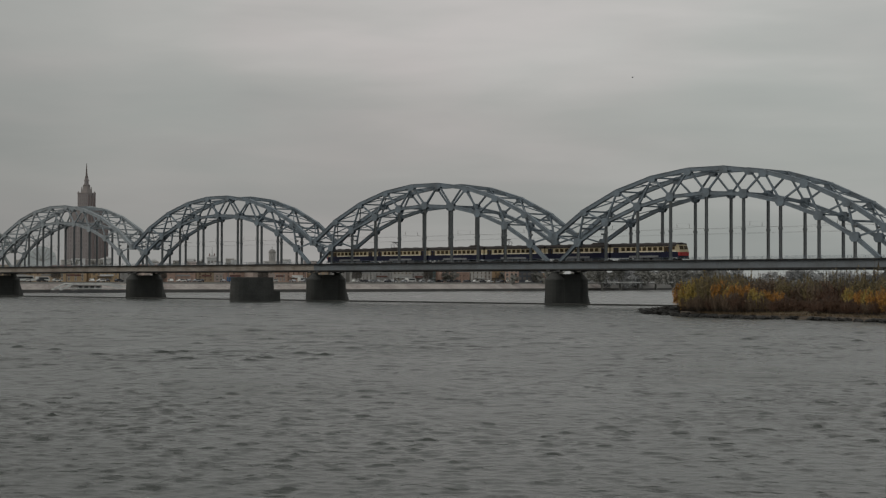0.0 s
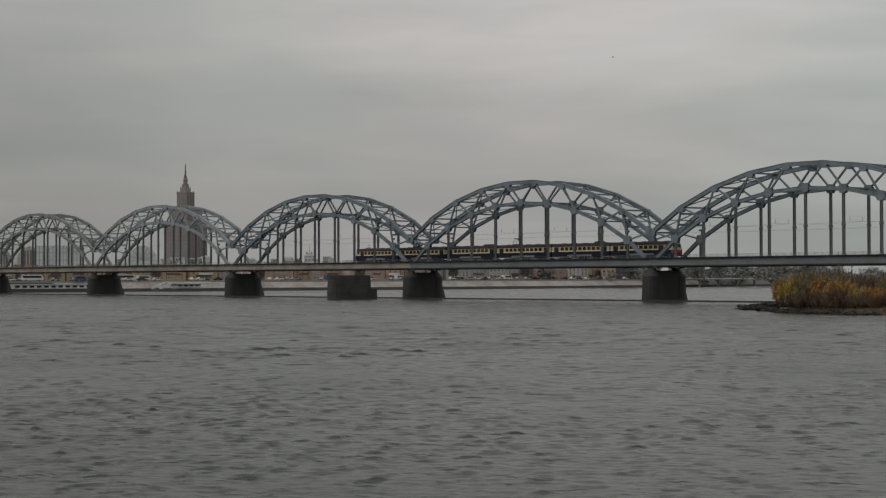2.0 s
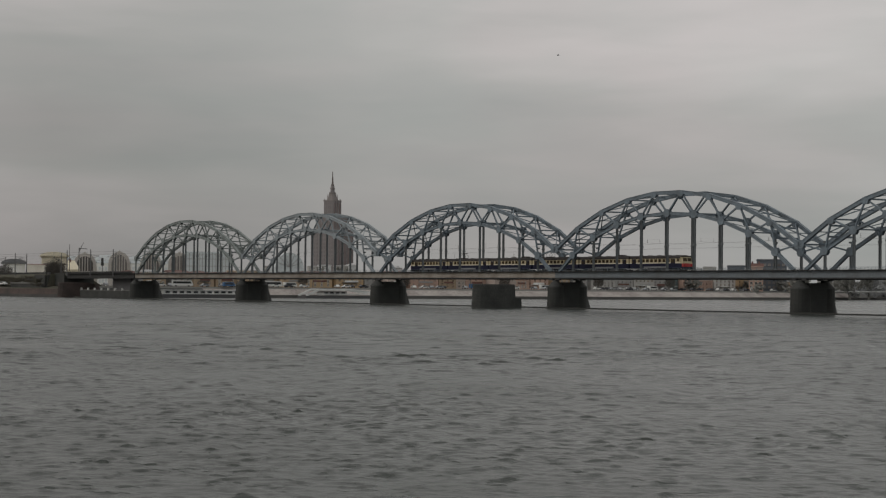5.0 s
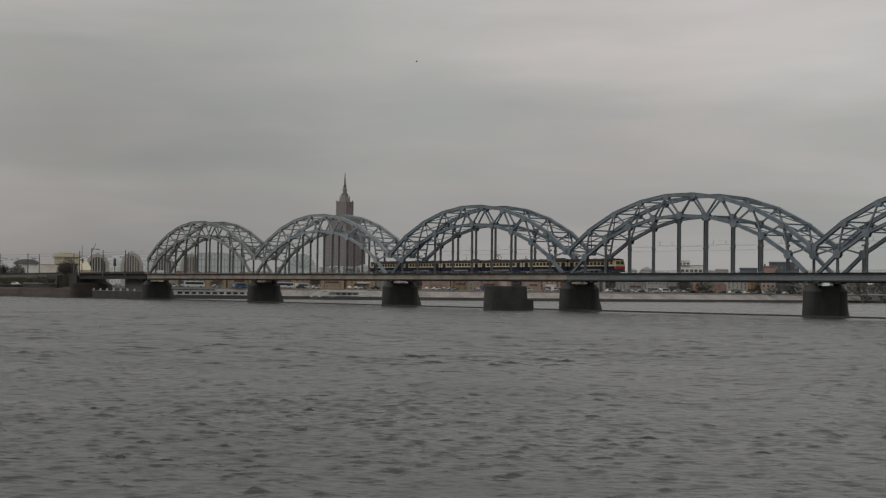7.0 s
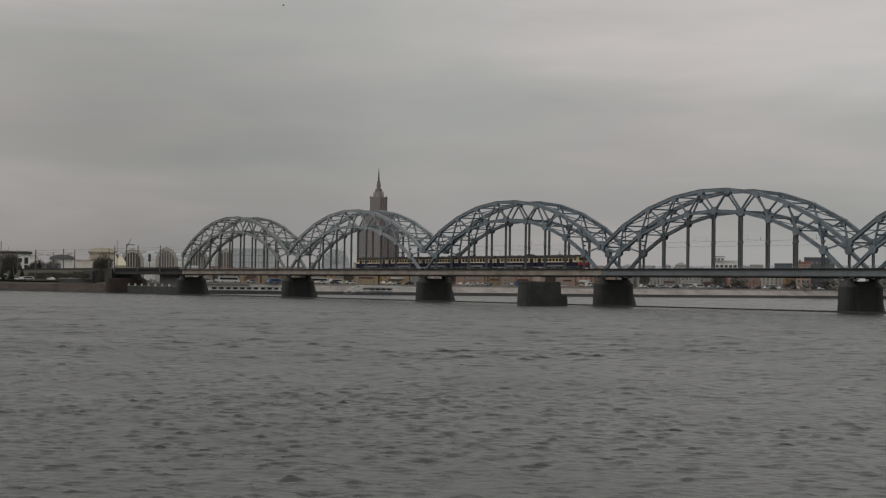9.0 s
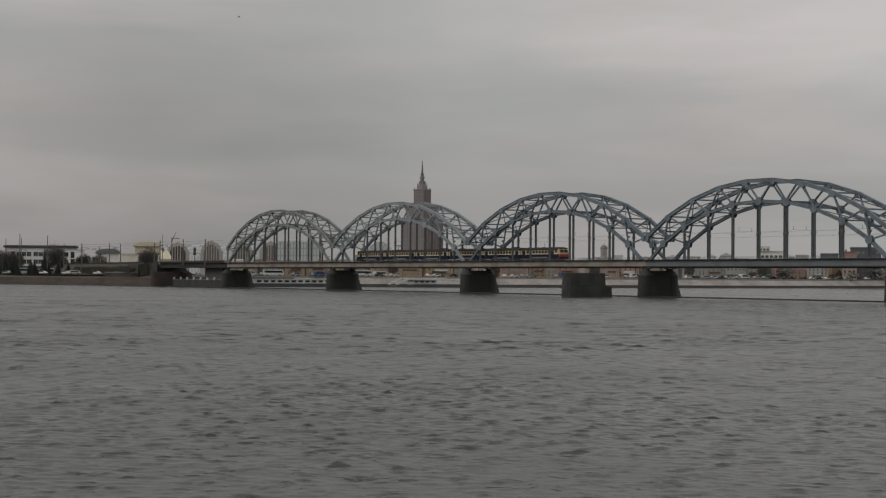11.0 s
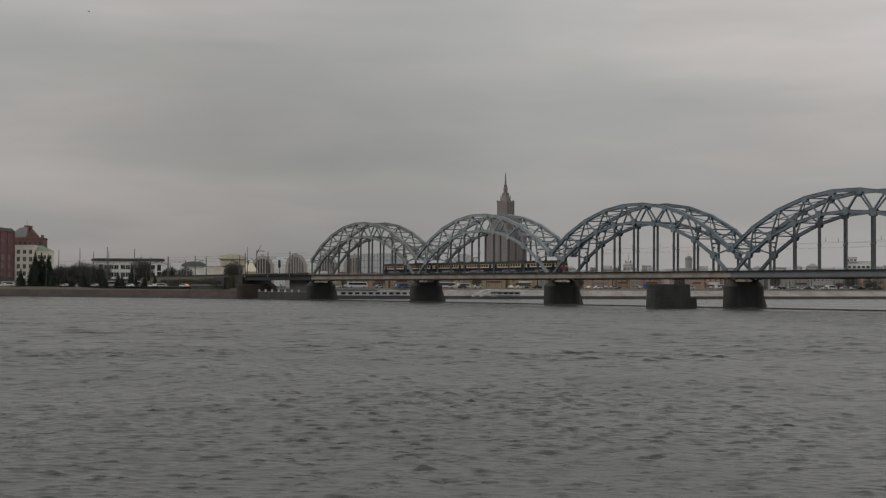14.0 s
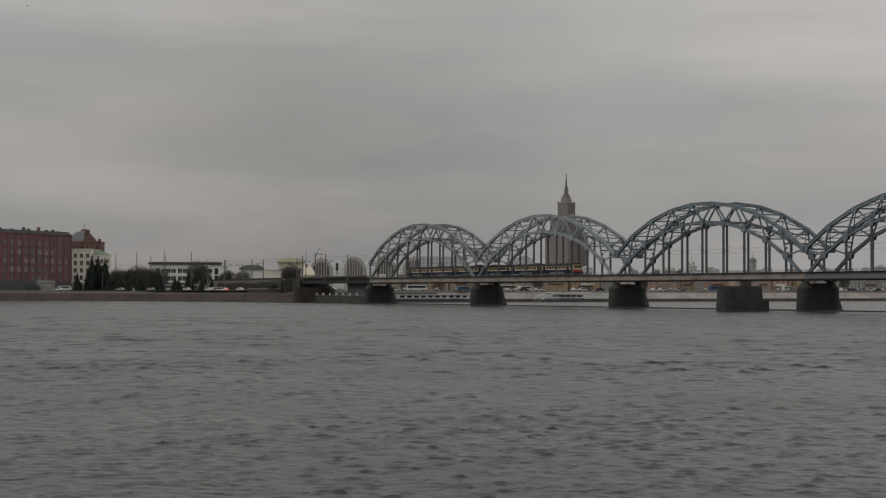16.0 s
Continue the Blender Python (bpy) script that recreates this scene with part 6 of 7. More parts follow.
def build_quay_clutter():
    # pale bollards and rail posts on the wall by the abutment
    for x, y in ((-88, 4.5), (-84, 5.2), (-80, 6), (-66, 14.5), (-59, 24), (-59, 30), (-58.5, 36)):
        b = thing("bollard", "pale concrete bollard at the quay edge", "bollard", "bollards on the quay", pose(x - 3, y + 2, 0))
        part("post", Geo().drum((0, 0, 1.2), 0.45, 3.8, 8, 0.4), CONCRETE, b)
        part("cap", Geo().drum((0, 0, 5.0), 0.55, 0.3, 8, 0.45), CONCRETE, b)
    s = thing("boat_shelter", "low pale boat shelter beneath the viaduct", "shelter", "", pose(-70, 24, 0, 0, 0, 78))
    part("roof", Geo().box(-14, 14, -1.5, 1.5, 3.4, 3.8), BOAT_WHITE, s)
    for i in range(6):
        part("post", Geo().box(-13.6 + i * 5.4, -13.0 + i * 5.4, -1.3, -0.9, 0.9, 3.4), BOAT_WHITE, s)
    for i, (x, y) in enumerate(((-262, -47), (-232, -40), (-205, -26), (-180, -6), (-60, 74), (-60, 112), (-56, 150), (-50, 192), (-48, 236), (-54, 282), (-70, 336), (-84, 392))):
        l = thing("street_lamp", "grey street lamp on the quay", "street lamp", "street lamps on the quay", pose(x - 9, y + 6, 0))
        part("post", Geo().beam((0, 0, 4.5), (0, 0, 13.0), 0.2, taper=0.6), MAST_METAL, l)
        part("arm", Geo().beam((0, 0, 12.9), (1.4, 0, 13.3), 0.1), MAST_METAL, l)
        part("lantern", Geo().box(1.2, 2.0, -0.2, 0.2, 13.2, 13.4, 0.04), CONCRETE, l)


build_boats()
build_cars()
moving_car = build_moving_car()
build_quay_clutter()

# ---- trees ----


def leaf_cloud(g, n, centre, spread, size, rnd, flat=0.4):
    """Many small leaf blades, scattered unevenly in clumps."""
    clumps = [Vector((rnd.gauss(0, 0.55), rnd.gauss(0, 0.55), rnd.uniform(-0.9, 0.9))) for _ in range(max(3, n // 45))]
    for _ in range(n):
        c = rnd.choice(clumps)
        p = Vector((c.x + rnd.gauss(0, 0.26), c.y + rnd.gauss(0, 0.26), c.z + rnd.gauss(0, 0.2)))
        p = Vector((centre[0] + p.x * spread[0], centre[1] + p.y * spread[1], centre[2] + p.z * spread[2]))
        u = Vector((rnd.gauss(0, 1), rnd.gauss(0, 1), rnd.gauss(0, flat))).normalized() * size * rnd.uniform(0.6, 1.3)
        v = Vector((rnd.gauss(0, 1), rnd.gauss(0, 1), rnd.gauss(0, 1))).cross(u)
        v = v.normalized() * size * rnd.uniform(0.35, 0.7) if v.length > 1e-6 else Vector((0, 0, size))
        g.add([p - u, p + v * 0.6, p + u, p - v * 0.6], [(0, 1, 2, 3)])


def limb(g, a, b, w, rnd, depth=0):
    """A crooked limb with side branches."""
    a, b = Vector(a), Vector(b)
    mid = a.lerp(b, 0.5) + Vector((rnd.gauss(0, 1), rnd.gauss(0, 1), 0)) * (b - a).length * 0.06
    g.beam(a, mid, w, taper=0.8).beam(mid, b, w * 0.8, taper=0.45)
    if depth:
        for k in range(4):
            p = a.lerp(b, 0.3 + 0.17 * k)
            d = (b - a).length * rnd.uniform(0.35, 0.6)
            t = rnd.uniform(0, 6.28)
            limb(g, p, p + Vector((math.cos(t) * d * 0.7, math.sin(t) * d * 0.7, d * 0.75)), w * 0.45, rnd, depth - 1)


def twig_cloud(g, n, centre, spread, rnd, length=0.9, w=0.035):
    for _ in range(n):
        t, q = rnd.uniform(0, 6.28), rnd.random() ** 0.5
        p = Vector((centre[0] + math.cos(t) * q * spread[0], centre[1] + math.sin(t) * q * spread[1], centre[2] + rnd.uniform(-1, 1) * spread[2] * (1.05 - 0.6 * q)))
        d = Vector((math.cos(t) * 0.5 + rnd.gauss(0, 0.3), math.sin(t) * 0.5 + rnd.gauss(0, 0.3), rnd.uniform(0.3, 1.0))).normalized() * length * rnd.uniform(0.6, 1.4)
        s = d.cross(Vector((rnd.gauss(0, 1), rnd.gauss(0, 1), 0.1))).normalized() * w
        g.add([p - s, p + s, p + d + s * 0.3, p + d - s * 0.3], [(0, 1, 2, 3)])


def bare_tree(h, spread, seed, twigs=2300):
    rnd = random.Random(seed)
    t = thing("bare_tree", "leafless grey-brown tree on the city bank", "tree", "bare trees on the bank")
    g = Geo()
    g.beam((0, 0, 0), (0.1, 0, h * 0.45), h * 0.035, taper=0.7)
    for k in range(6):
        a = 6.28 * k / 6 + rnd.uniform(-0.4, 0.4)
        z = h * rnd.uniform(0.25, 0.5)
        limb(g, (0, 0, z), (math.cos(a) * spread * 0.65, math.sin(a) * spread * 0.65, h * rnd.uniform(0.7, 0.95)), h * 0.016, rnd, 1)
    limb(g, (0, 0, h * 0.42), (0.2, 0.1, h * 0.98), h * 0.022, rnd, 1)
    part("trunk", g, BARK, t)
    g = Geo()
    twig_cloud(g, twigs, (0, 0, h * 0.54), (spread, spread, h * 0.44), rnd, h * 0.10, 0.05)
    part("crown", g, TWIG, t)
    return t


def spruce(h, r, seed):
    rnd = random.Random(seed)
    t = thing("spruce", "dark green spruce on the embankment", "tree", "spruces along the quay")
    part("trunk", Geo().beam((0, 0, 0), (0, 0, h * 0.96), h * 0.03, taper=0.15), BARK, t)
    g = Geo()
    tiers = int(h * 2.2)
    for i in range(tiers):
        u = i / tiers
        z, rr = h * (0.06 + 0.92 * u), r * (1 - u) ** 0.85 * rnd.uniform(0.85, 1.12)
        n = max(5, int(13 * (1 - u)) + 4)
        for k in range(n):
            a = 6.283 * k / n + rnd.uniform(-0.3, 0.3)
            q = rr * rnd.uniform(0.75, 1.15) + 0.1
            d, s = Vector((math.cos(a), math.sin(a), -0.42)), Vector((-math.sin(a), math.cos(a), 0)) * (0.16 * q + 0.12)
            o = Vector((0, 0, z + 0.25))
            g.add([o, o + d * q * 0.55 + s, o + d * q, o + d * q * 0.55 - s], [(0, 1, 2, 3)])
            g.add([o + d * q * 0.2, o + d * q * 0.6 + s * 0.9 - Vector((0, 0, .3)), o + d * q * 1.02 - Vector((0, 0, .35)), o + d * q * 0.6 - s * 0.9 - Vector((0, 0, .3))], [(0, 1, 2, 3)])
    part("crown", g, NEEDLES, t)
    return t


def build_bank_trees():
    big, small = spruce(18.5, 6.0, 1), spruce(9.6, 3.7, 2)
    big.matrix_basis, small.matrix_basis = pose(-263.4, -33.2, 4.5), pose(-265, -40.2, 4.5)
    copy_thing(big, pose(-261.6, -27.0, 4.5, 0, 0, 70)).scale = (0.95, 0.95, 0.93)
    copy_thing(big, pose(-264, -29.8, 4.2, 0, 0, 160))
    for x, y, k in ((-233, -17.5, 0.85), (-232, -12.5, 0.95), (-231, -8.2, 1.0), (-226, 5.0, 1.05), (-226.5, 6.5, 0.8), (-222.5, 12, 0.9), (-221, 17.2, 0.7), (-219, 23.5, 1.1), (-236, -26, 0.8), (-240, -31, 0.75), (-229, -1, 0.8), (-193.8, -10.8, 0.68), (-192.2, -6.2, 0.62), (-190.4, -0.6, 0.66), (-188.6, 3.9, 0.64), (-197.8, -22.9, 0.62), (-196.5, -18.5, 0.7), (-200.9, -33.2, 0.66), (-202, -37.2, 0.6)):
        copy_thing(small, pose(x, y, 4.5, 0, 0, rng.uniform(0, 360))).scale = (k, k, k)
    bush = thing("bank_bush", "dark leafless brush on the railway embankment", "bush", "brush along the railway embankment", pose(-100, -8, 4.6))
    rnd = random.Random(91)
    g = Geo()
    for k in range(7):
        limb(g, (0, 0, 0), (rnd.gauss(0, 1.2), rnd.gauss(0, 1.2), rnd.uniform(1.5, 2.8)), 0.09, rnd, 1)
    part("stem", g, BARK, bush)
    g = Geo()
    leaf_cloud(g, 420, (0, 0, 1.5), (2.3, 2.3, 1.5), 0.3, rnd, 0.9)
    part("foliage", g, BRUSH, bush)
    for i in range(120):
        x = -84 - i * 0.9 + rng.uniform(-2, 2)
        lift = rng.random() * 0.5
        y = -7.4 + 5.5 * lift + rng.uniform(-0.4, 0.4) + (-76 - x) * 14 / 120
        k = rng.uniform(0.45, 0.85)
        copy_thing(bush, pose(x, y, 4.4 + 4.3 * lift * 0.98, 0, 0, rng.uniform(0, 360))).scale = (k, k, k * rng.uniform(0.7, 1.1))
    for x, y, z, k in ((-79, -6, 6.0, 0.7), (-81, -4, 7.4, 0.8), (-84, -5, 6.6, 0.8), (-88, -3.5, 7.6, 0.7), (-79, -1.5, 8.6, 0.6), (-92, -5, 6.4, 0.8), (-97, -4, 7.0, 0.8), (-103, -3.6, 7.0, 0.7)):
        copy_thing(bush, pose(x, y - 1.2, z - 1.9, 0, 0, rng.uniform(0, 360))).scale = (k, k, k * 0.9)
    for x, y, k in ((-262, -22, 1.5), (-258, -18, 1.4), (-262, -13, 1.6), (-258, -8, 1.3), (-262, -4, 1.4), (-258, 0, 1.3), (-266, -17, 1.6), (-267, -9, 1.6), (-265, -1, 1.5), (-254, 4, 1.1)):
        copy_thing(bush, pose(x, y, 4.5, 0, 0, rng.uniform(0, 360))).scale = (k, k, k * 1.1)
    tree = [bare_tree(11, 3.6, s) for s in (11, 12, 13)]
    spots = [(-270, -19, 1.1), (-268, -16, 1.0), (-270, -12, 1.15), (-266, -9, 1.0), (-268, -5, 1.15), (-264, -2, 1.0), (-263, -20, 1.0), (-262, 2, 1.05), (-266, -14, 0.9), (-272, -8, 1.2), (-269, 0, 1.1), (-262, -11, 0.8), (-260, -5, 0.8), (-247.7, 17, 1.4), (-249, 19.5, 1.2), (-247, 33, 1.0), (-133, 22, 1.15), (-131, 20, 0.95), (-248, 30, 0.8),
             (-228, 60, 1.1), (-244, 40, 1.0), (-72, 170, 0.55), (-86, 238, 0.7), (-88, 300, 0.7),
             (-95, 356, 0.7), (-112, 470, 0.8), (-78, 118, 0.6), (-66, 88, 0.5)]
    for i, (x, y, k) in enumerate(spots):
        t = tree[i % 3]
        m = pose(x, y, 4.5, 0, 0, rng.uniform(0, 360))
        if i < 3:
            t.matrix_basis = m
        else:
            copy_thing(t, m).scale = (k, k, k)


build_bank_trees()


def build_far_woods():
    rnd = random.Random(5)
    g = Geo()
    line = [Vector(p) for p in offset(SHORE, 11)]
    for a, b in zip(line[13:18], line[14:19]):
        n = int((b - a).length / 5)
        for i in range(n):
            p = a.lerp(b, (i + rnd.random()) / n)
            wood = 0.5 + 0.5 * math.sin(p.y * 0.071) * math.sin(p.y * 0.029 + 1.0)
            for k in range(2 if wood > 0.42 else 1):
                h = rnd.uniform(7.5, 13.5) if wood > 0.42 else rnd.uniform(2.5, 5.5)
                leaf_cloud(g, 330, (p.x + rnd.uniform(-9, 3), p.y + rnd.uniform(-2, 30), 3.4 + h * 0.36), (5.4, 5.4, h * 0.5), 1.5, rnd, 1.0)
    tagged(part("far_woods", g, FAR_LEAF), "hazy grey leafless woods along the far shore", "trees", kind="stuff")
    g = Geo()
    for _ in range(150):
        h = radians(rnd.uniform(38.5, 60.0))
        r = rnd.uniform(960, 1120)
        top = rnd.uniform(6.5, 11.5)
        leaf_cloud(g, 90, (EYE[0] - r * math.sin(h), EYE[1] + r * math.cos(h), 4.6 + top * 0.55), (3.8, 3.8, top * 0.48), 1.5, rnd, 1.0)
    tagged(part("park_trees", g, PARK_LEAF), "dull grey-brown leafless trees behind the quay houses", "trees", kind="stuff")
    b = thing("road_bridge", "long low road bridge with a white parapet along the far shore", "bridge")
    a, c = Vector((-94, 470, 0)), Vector((-121, 650, 0))
    along = (c - a).normalized()
    part("deck", Geo().beam((a.x, a.y, 4.45), (c.x, c.y, 4.45), 6, 0.25, side=(along.y, -along.x, 0)), CONCRETE, b)
    for i in range(9):
        p = a.lerp(c, (i + 0.5) / 9)
        part("pier", Geo().drum((p.x, p.y, -0.5), 0.7, 4.6, 10), CONCRETE, b)
    side = Vector((along.y, -along.x, 0)) * 2.9
    part("parapet", Geo().beam(a + side + Vector((0, 0, 5.0)), c + side + Vector((0, 0, 5.0)), 0.3, 0.42, side=side), BOAT_WHITE, b, "white parapet")


build_far_woods()

# ---- island with shrubs ----
ISLAND = [(420.9, -61.4), (429.4, -68.9), (444.4, -79.9), (453.4, -84.9), (462.4, -87.9), (471.4, -86.9), (479.4, -89.4), (487.4, -92.4), (501.4, -96.9), (541.4, -103.9), (601.4, -102.9), (641.4, -58.9), (641.4, 21.1), (561.4, 27.1), (481.4, 11.1), (449.4, -18.9), (429.4, -44.9)]


def build_island():
    rnd = random.Random(21)
    n = len(ISLAND)
    cx, cy = 520, -40
    g = Geo()
    rings = [(1.0, -0.5), (0.985, 0.12), (0.955, 0.55), (0.90, 1.0), (0.7, 1.3), (0.35, 1.4)]
    fine = []
    for i in range(n):
        a, b = Vector(ISLAND[i]), Vector(ISLAND[(i + 1) % n])
        k = max(1, int((b - a).length / 3))
        fine += [a.lerp(b, j / k) + Vector((rnd.gauss(0, 0.5), rnd.gauss(0, 0.5))) for j in range(k)]
    m = len(fine)
    for s, z in rings:
        g.v.extend((cx + (p.x - cx) * s + rnd.gauss(0, 0.2), cy + (p.y - cy) * s + rnd.gauss(0, 0.2), z + rnd.gauss(0, 0.07)) for p in fine)
    for r in range(len(rings) - 1):
        for i in range(m):
            g.f.append((r * m + i, r * m + (i + 1) % m, (r + 1) * m + (i + 1) % m, (r + 1) * m + i))
    g.f.append(tuple(range((len(rings) - 1) * m, len(rings) * m)))
    g.s = [0] * len(g.f)
    tagged(part("island", g, ISLAND_SOIL), "low earthen island with a stony edge", "island", kind="structure")
    # rocks at the water's edge
    shapes = []
    for k in range(4):
        bm = bmesh.new()
        bmesh.ops.create_icosphere(bm, subdivisions=2, radius=1.0)
        for v in bm.verts:
            v.co *= 0.75 + 0.5 * noise.noise(v.co * 1.3 + Vector((k * 7, 0, 0)))
            v.co.z *= 0.55
        me = bpy.data.meshes.new("rock")
        bm.to_mesh(me)
        bm.free()
        me.materials.append(ROCK)
        shapes.append(me)
    front = [p for p in fine if p.y < -48 and p.x < 492 and p.x - p.y > 480]
    for i in range(270):
        p = rnd.choice(front)
        size = rnd.uniform(0.3, 0.95)
        ob = part("rock", rnd.choice(shapes), None)
        tagged(ob, "dark wet boulder at the island's edge", "rock", "boulders along the island")
        tip = max(0.0, 1 - (Vector((p.x, p.y)) - Vector((431, -66))).length / 17)
        inn = (Vector((520, -40)) - p).normalized() * rnd.random() * 4.0 * tip
        size *= 1 + 0.1 * tip
        q = pose(p.x + inn.x + rnd.gauss(0, 0.9), p.y + inn.y + rnd.gauss(0, 0.9), 0.1 + 0.26 * inn.length, rnd.uniform(-20, 20), rnd.uniform(-20, 20), rnd.uniform(0, 360))
        ob.matrix_basis = q @ Matrix.Diagonal((size, size * rnd.uniform(0.7, 1.2), size * rnd.uniform(0.7, 1.1), 1))
    for k in range(16):
        p = Vector(ISLAND[0]).lerp(Vector(ISLAND[1]), k / 12) + Vector((-1.6 + rnd.gauss(0, 0.4), 0.6 + rnd.gauss(0, 0.4)))
        size = 0.32 + 0.03 * k
        ob = part("rock", rnd.choice(shapes), None)
        tagged(ob, "dark wet boulder at the island's edge", "rock", "boulders along the island")
        ob.matrix_basis = pose(p.x, p.y, 0.05, 0, 0, rnd.uniform(0, 360)) @ Matrix.Diagonal((size * 1.5, size, size * 0.8, 1))
    ob = part("rock", shapes[0], None)
    tagged(ob, "large dark boulder standing off the island's tip", "rock", "boulders along the island")
    ob.matrix_basis = pose(427.9, -65.9, 0.4, 0, 0, 40) @ Matrix.Diagonal((0.75, 0.7, 1.0, 1))


def shrub(name, label, h, spread, leaf, seed, wands, leaves, size, group="autumn shrubs on the island"):
    """A clump of upright wands, each with its own sheath of small leaves, uneven in height."""
    rnd = random.Random(seed)
    t = thing(name, label, "shrub", group)
    stems, crown, tips = Geo(), Geo(), Geo()
    for k in range(wands):
        a, q = rnd.uniform(0, 6.283), rnd.random() ** 0.6
        top = h * rnd.uniform(0.55, 1.0) * (1.05 - 0.35 * q)
        o = Vector((math.cos(a) * q * spread * 0.45, math.sin(a) * q * spread * 0.45, -0.3))
        e = Vector((math.cos(a) * q * spread + rnd.gauss(0, 0.15), math.sin(a) * q * spread + rnd.gauss(0, 0.15), top))
        m = o.lerp(e, 0.5) + Vector((rnd.gauss(0, 0.12), rnd.gauss(0, 0.12), h * 0.04))
        stems.beam(o, m, 0.07, taper=0.7).beam(m, e, 0.05, taper=0.3)
        low = rnd.uniform(0.12, 0.45)
        for _ in range(leaves):
            u = low + (1 - low) * rnd.random() ** 0.8
            p = o.lerp(m, u * 2) if u < 0.5 else m.lerp(e, u * 2 - 1)
            w = 0.42 * (1.15 - u)
            p = p + Vector((rnd.gauss(0, w), rnd.gauss(0, w), rnd.gauss(0, 0.18)))
            d = Vector((rnd.gauss(0, 0.5), rnd.gauss(0, 0.5), rnd.uniform(0.3, 1.2))).normalized() * size * rnd.uniform(0.7, 1.5)
            v = d.cross(Vector((rnd.gauss(0, 1), rnd.gauss(0, 1), 0.1)))
            v = v.normalized() * size * rnd.uniform(0.3, 0.55)
            crown.add([p - d, p + v, p + d, p - v], [(0, 1, 2, 3)])
        for _ in range(3):
            d = Vector((rnd.gauss(0, 0.2), rnd.gauss(0, 0.2), rnd.uniform(0.4, 1.0)))
            tips.beam(e.lerp(m, rnd.random() * 0.6), e + d * 0.8, 0.025, taper=0.4)
    part("stem", stems, BARK, t)
    part("foliage", crown, leaf, t)
    tagged(part("twig", tips, TWIG, t), kind="stuff")
    return t


# the island's near edge: heading from the stand and distance
EDGE = [(31.0, 209.6), (33.5, 221.0), (34.8, 227.8), (36.0, 234.5), (37.9, 239.0), (39.1, 247.0), (40.0, 256.6), (41.2, 286.0)]


def on_island(heading, back):
    a = radians(heading)
    r = float(np.interp(heading, [e[0] for e in EDGE], [e[1] for e in EDGE])) + back
    return EYE[0] - r * math.sin(a), EYE[1] + r * math.cos(a)


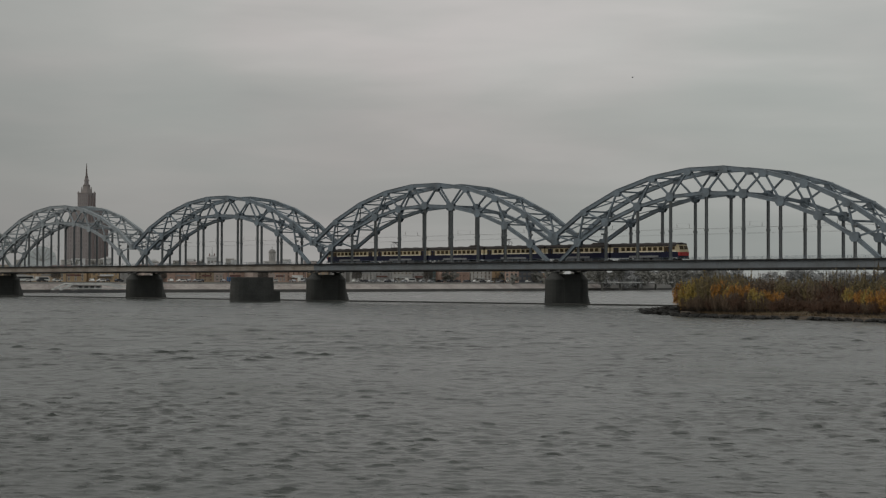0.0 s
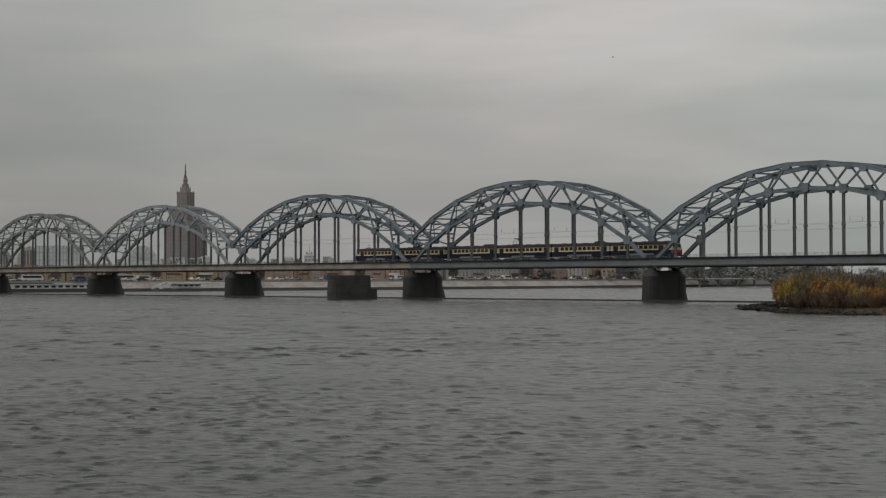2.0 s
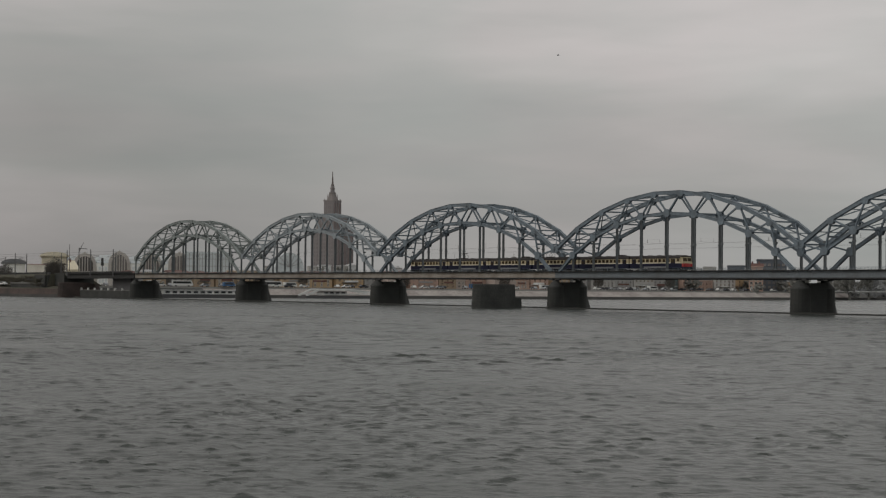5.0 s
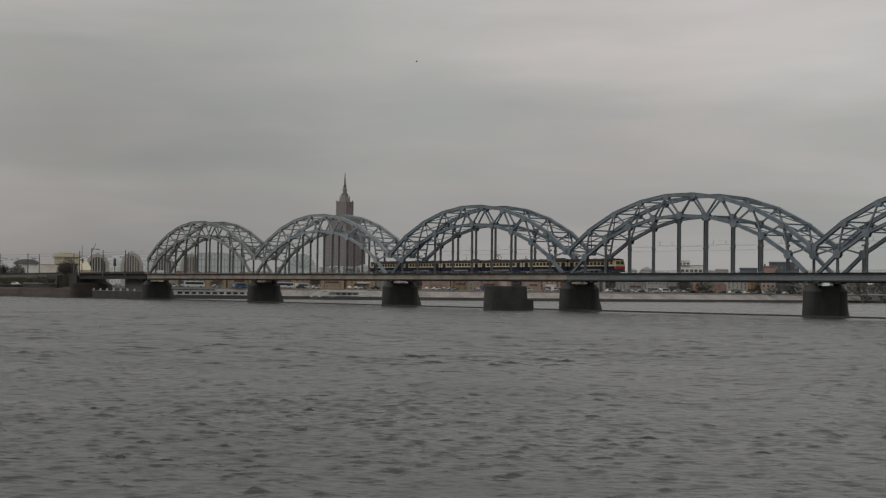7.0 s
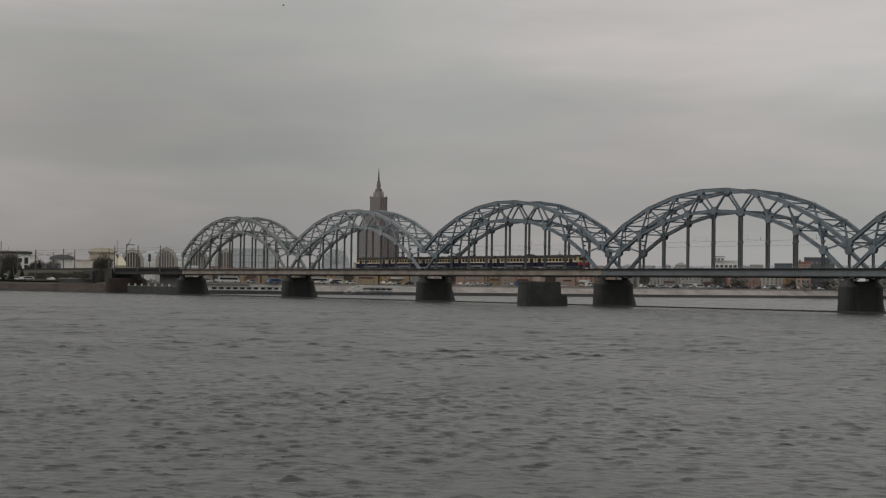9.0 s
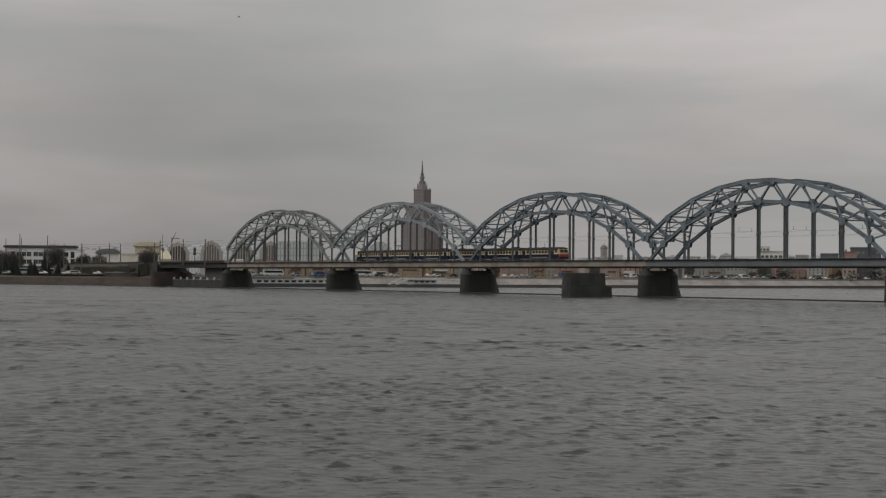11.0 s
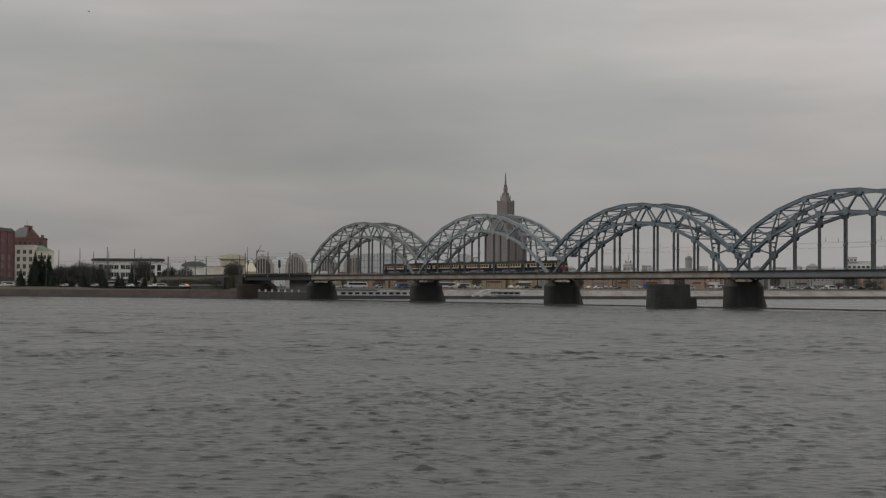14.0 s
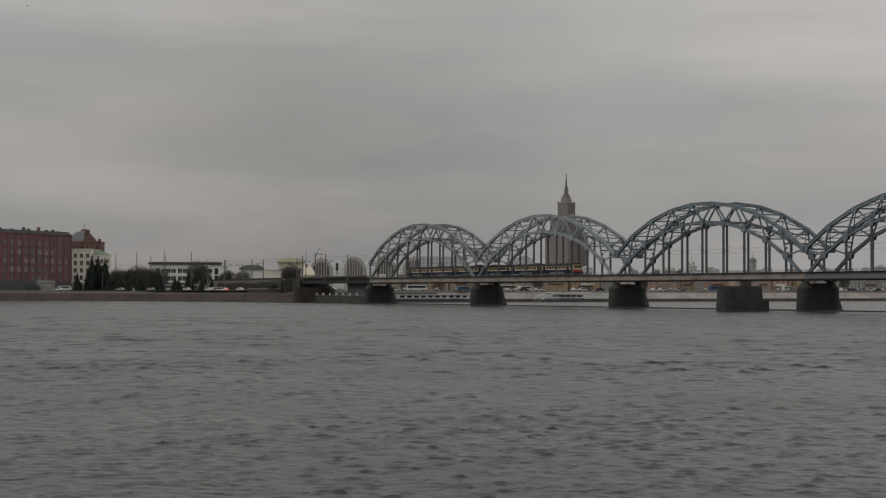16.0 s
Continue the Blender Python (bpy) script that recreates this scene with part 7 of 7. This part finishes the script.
def build_shrubs():
    orange = [shrub("willow_shrub", "rusty orange willow shrub on the island", 5.2, 1.7, LEAF_ORANGE, s, 26, 62, 0.17) for s in (31, 32)]
    yellow = [shrub("willow_shrub", "yellow-green willow shrub on the island", 5.4, 1.6, LEAF_YELLOW, s, 26, 60, 0.17) for s in (33, 34)]
    olive = [shrub("olive_shrub", "tall olive-brown shrub on the island", 5.8, 1.9, LEAF_OLIVE, s, 26, 56, 0.17) for s in (41, 42)]
    brown = [shrub("withered_shrub", "brown withered shrub on the island", 5.6, 2.2, LEAF_BROWN, s, 30, 58, 0.17) for s in (35, 36)]
    russet = [shrub("russet_shrub", "low dark russet shrub on the island", 5.0, 2.8, LEAF_RUSSET, s, 34, 60, 0.18) for s in (43, 44)]
    thin = [shrub("tall_willow", "tall thin willow with few olive leaves", 8.0, 2.0, LEAF_OLIVE, s, 18, 12, 0.2) for s in (37, 38)]
    used = set()
    rnd = random.Random(58)

    def put(kind, x, y, k=1.0):
        src = kind[rnd.randrange(len(kind))]
        m = pose(x, y, 0.9, 0, 0, rnd.uniform(0, 360))
        if src.name in used:
            src = copy_thing(src, m)
        else:
            used.add(src.name)
            src.matrix_basis = m
        src.scale = (k, k, k * rnd.uniform(0.9, 1.08))

    # stretches of growth: headings, depth behind the edge, how many, kinds, size
    for h0, h1, b0, b1, n, kinds, k0, k1 in (
            (39.95, 39.45, 8, 13, 8, (yellow, yellow, orange), 0.78, 0.92), (39.9, 39.3, 6, 8, 5, (brown,), 0.3, 0.42),
            (39.5, 39.0, 9, 15, 7, (yellow, orange, olive), 0.88, 1.0), (39.1, 37.8, 10, 17, 13, (olive, yellow, orange, olive), 0.85, 1.02), (39.2, 37.8, 6, 9, 11, (brown, brown, russet), 0.36, 0.55),
            (38.3, 37.6, 8, 12, 6, (orange,), 0.72, 0.88), (37.8, 36.7, 7.5, 10, 8, (orange, orange, yellow), 0.52, 0.68), (37.8, 36.5, 6, 8, 7, (russet, brown), 0.28, 0.42), (38.0, 36.5, 13, 19, 9, (olive, brown), 0.82, 0.95),
            (36.7, 34.5, 6.5, 10, 15, (russet,), 0.34, 0.50), (36.7, 34.5, 12, 18, 13, (brown, olive, russet), 0.72, 0.86),
            (34.7, 32.4, 8, 12, 12, (orange, yellow, orange), 0.58, 0.74), (34.7, 32.4, 6, 8, 8, (russet, brown), 0.3, 0.42), (34.6, 32.2, 13, 20, 11, (brown, olive), 0.8, 0.95),
            (39.5, 32.2, 20, 32, 30, (brown, olive, russet), 0.82, 0.98), (38.0, 37.0, 22, 26, 3, (thin,), 0.8, 0.9), (35.6, 32.4, 16, 26, 9, (thin,), 0.8, 1.02)):
        for i in range(n):
            x, y = on_island(-0.28 + h0 + (h1 - h0) * (i + rnd.uniform(0.1, 0.9)) / n, rnd.uniform(b0, b1))
            put(rnd.choice(kinds), x, y, rnd.uniform(k0, k1))
    rnd = random.Random(77)
    g = Geo()
    for _ in range(6500):
        u = rnd.random()
        i = rnd.randrange(2, 9)
        a, b = Vector(ISLAND[i]), Vector(ISLAND[i + 1])
        p = a.lerp(b, u)
        inn = Vector((520, -40)) - p
        q = rnd.uniform(1.4, 9)
        p = p + inn.normalized() * q
        h = rnd.uniform(0.12, 0.3) + 0.08 * q * rnd.random()
        s = rnd.uniform(0, 3.14)
        w = Vector((math.cos(s), math.sin(s), 0)) * rnd.uniform(0.03, 0.09)
        lean = Vector((rnd.gauss(0, 0.25), rnd.gauss(0, 0.25), h))
        o = Vector((p.x, p.y, 0.5))
        g.add([o - w, o + w, o + lean], [(0, 1, 2)])
    tagged(part("reeds", g, REED), "dry pale reeds along the island's edge", "reeds", kind="stuff")


build_island()
build_shrubs()

# ---- gull ----


def build_gull():
    b = thing("gull", "grey gull on the wing over the river", "bird", "gulls over the river")
    g = Geo()
    prof = [(-0.30, 0.02), (-0.2, 0.05), (0, 0.085), (0.16, 0.07), (0.25, 0.05), (0.32, 0.01)]
    n = 8
    for x, r in prof:
        g.v.extend((x, r * math.cos(6.283 * k / n), r * math.sin(6.283 * k / n)) for k in range(n))
    for i in range(len(prof) - 1):
        g.f.extend((i * n + k, i * n + (k + 1) % n, (i + 1) * n + (k + 1) % n, (i + 1) * n + k) for k in range(n))
    g.s = [0] * len(g.f)
    part("body", g, GULL_GREY, b, smooth=True)
    part("tail", Geo().box(-0.5, -0.26, -0.09, 0.09, -0.01, 0.015), GULL_WHITE, b)
    part("beak", Geo().beam((0.31, 0, 0), (0.38, 0, -0.01), 0.025, taper=0.3), TRAIN_CREAM, b)
    wings = []
    for s in (-1, 1):
        g = Geo()
        pts = [(0.12, 0.0), (0.16, s * 0.30), (0.02, s * 0.68), (-0.10, s * 0.36), (-0.12, 0.0)]
        g.add([(x, y, 0.02) for x, y in pts] + [(x, y, 0.0) for x, y in pts], [(0, 1, 2, 3, 4)[::s], (9, 8, 7, 6, 5)[::s]] + [(i, (i + 1) % 5, 5 + (i + 1) % 5, 5 + i) for i in range(5)])
        wings.append(part("wing", g, GULL_GREY, b))
    return b, wings


gull, wings = build_gull()
low_gull, low_wings = build_gull()

# ---- what moves ----
GULL_WAY = [
    (0.0, 331.0, 38.2, 54.3), (1.0, 321.9, 29.9, 55.1), (2.0, 310.8, 19.2, 58.4), (3.0, 299.1, 7.1, 61.6), (4.0, 288.2, -5.3, 62.3),
    (6.5, 262.8, -38.3, 59.8), (7.0, 256.7, -47.4, 60.0), (9.0, 236.1, -82.3, 71.8), (11.8, 222.8, -110.2, 65.7), (12.2, 220.1, -116.4, 67.7), (12.5, 218.0, -121.7, 69.2), (12.8, 215.5, -128.1, 70.7), (13.2, 212.1, -137.2, 70.4), (16.0, 150.0, -165.0, 78.0),
]

GULL_WAY_LOW = [
    (0.0, 353.2, -85.4, 95.0), (9.7, 332.6, -152.7, 65.8), (12.0, 322.8, -184.6, 48.5), (12.2, 322.0, -187.1, 47.9), (12.8, 319.4, -195.7, 45.6), (16.0, 305.8, -240.1, 34.0),
]


def motions():
    start, speed, brake = 373.93, 14.92, 0.0211
    times = [0.0, 0.1] + [0.5 * i for i in range(1, 32)] + [15.9, 16.0]
    walk(train, [(t, pose(start - speed * t + brake * t * t, 6.0, RAILZ)) for t in times])
    for bird, flaps, path in ((gull, wings, GULL_WAY), (low_gull, low_wings, GULL_WAY_LOW)):
        rows = []
        for i, (t, x, y, z) in enumerate(path):
            a, b = path[max(i - 1, 0)], path[min(i + 1, len(path) - 1)]
            rows.append((t, pose(x, y, z, 0, 0, math.degrees(math.atan2(b[2] - a[2], b[1] - a[1])))))
        walk(bird, rows)
        for s, wing in zip((-1, 1), flaps):
            walk(wing, [(0.2 * i, pose(0, 0, 0.03, s * (22 if i % 2 else -14), 0, 0)) for i in range(81)])
    turn = math.degrees(math.atan2(-7.4, -28.0))
    way = lambda u: pose(-98 - 28.0 * u, -6.6 - 7.4 * u, 4.6, 0, 0, turn)
    walk(moving_car, [(0.0, way(0.0)), (11.6, way(0.0)), (12.2, way(0.06)), (13.0, way(0.24)), (14.0, way(0.45)), (15.0, way(0.68)), (15.9, way(0.89)), (16.0, way(0.913))])
    drift = [0.0, 0.1] + [float(i) for i in range(1, 16)] + [15.9, 16.0]
    walk(water, [(t, pose(EYE[0] + 4.96 - 0.62 * t, EYE[1] - 2.8 + 0.35 * t, 0)) for t in drift])


motions()
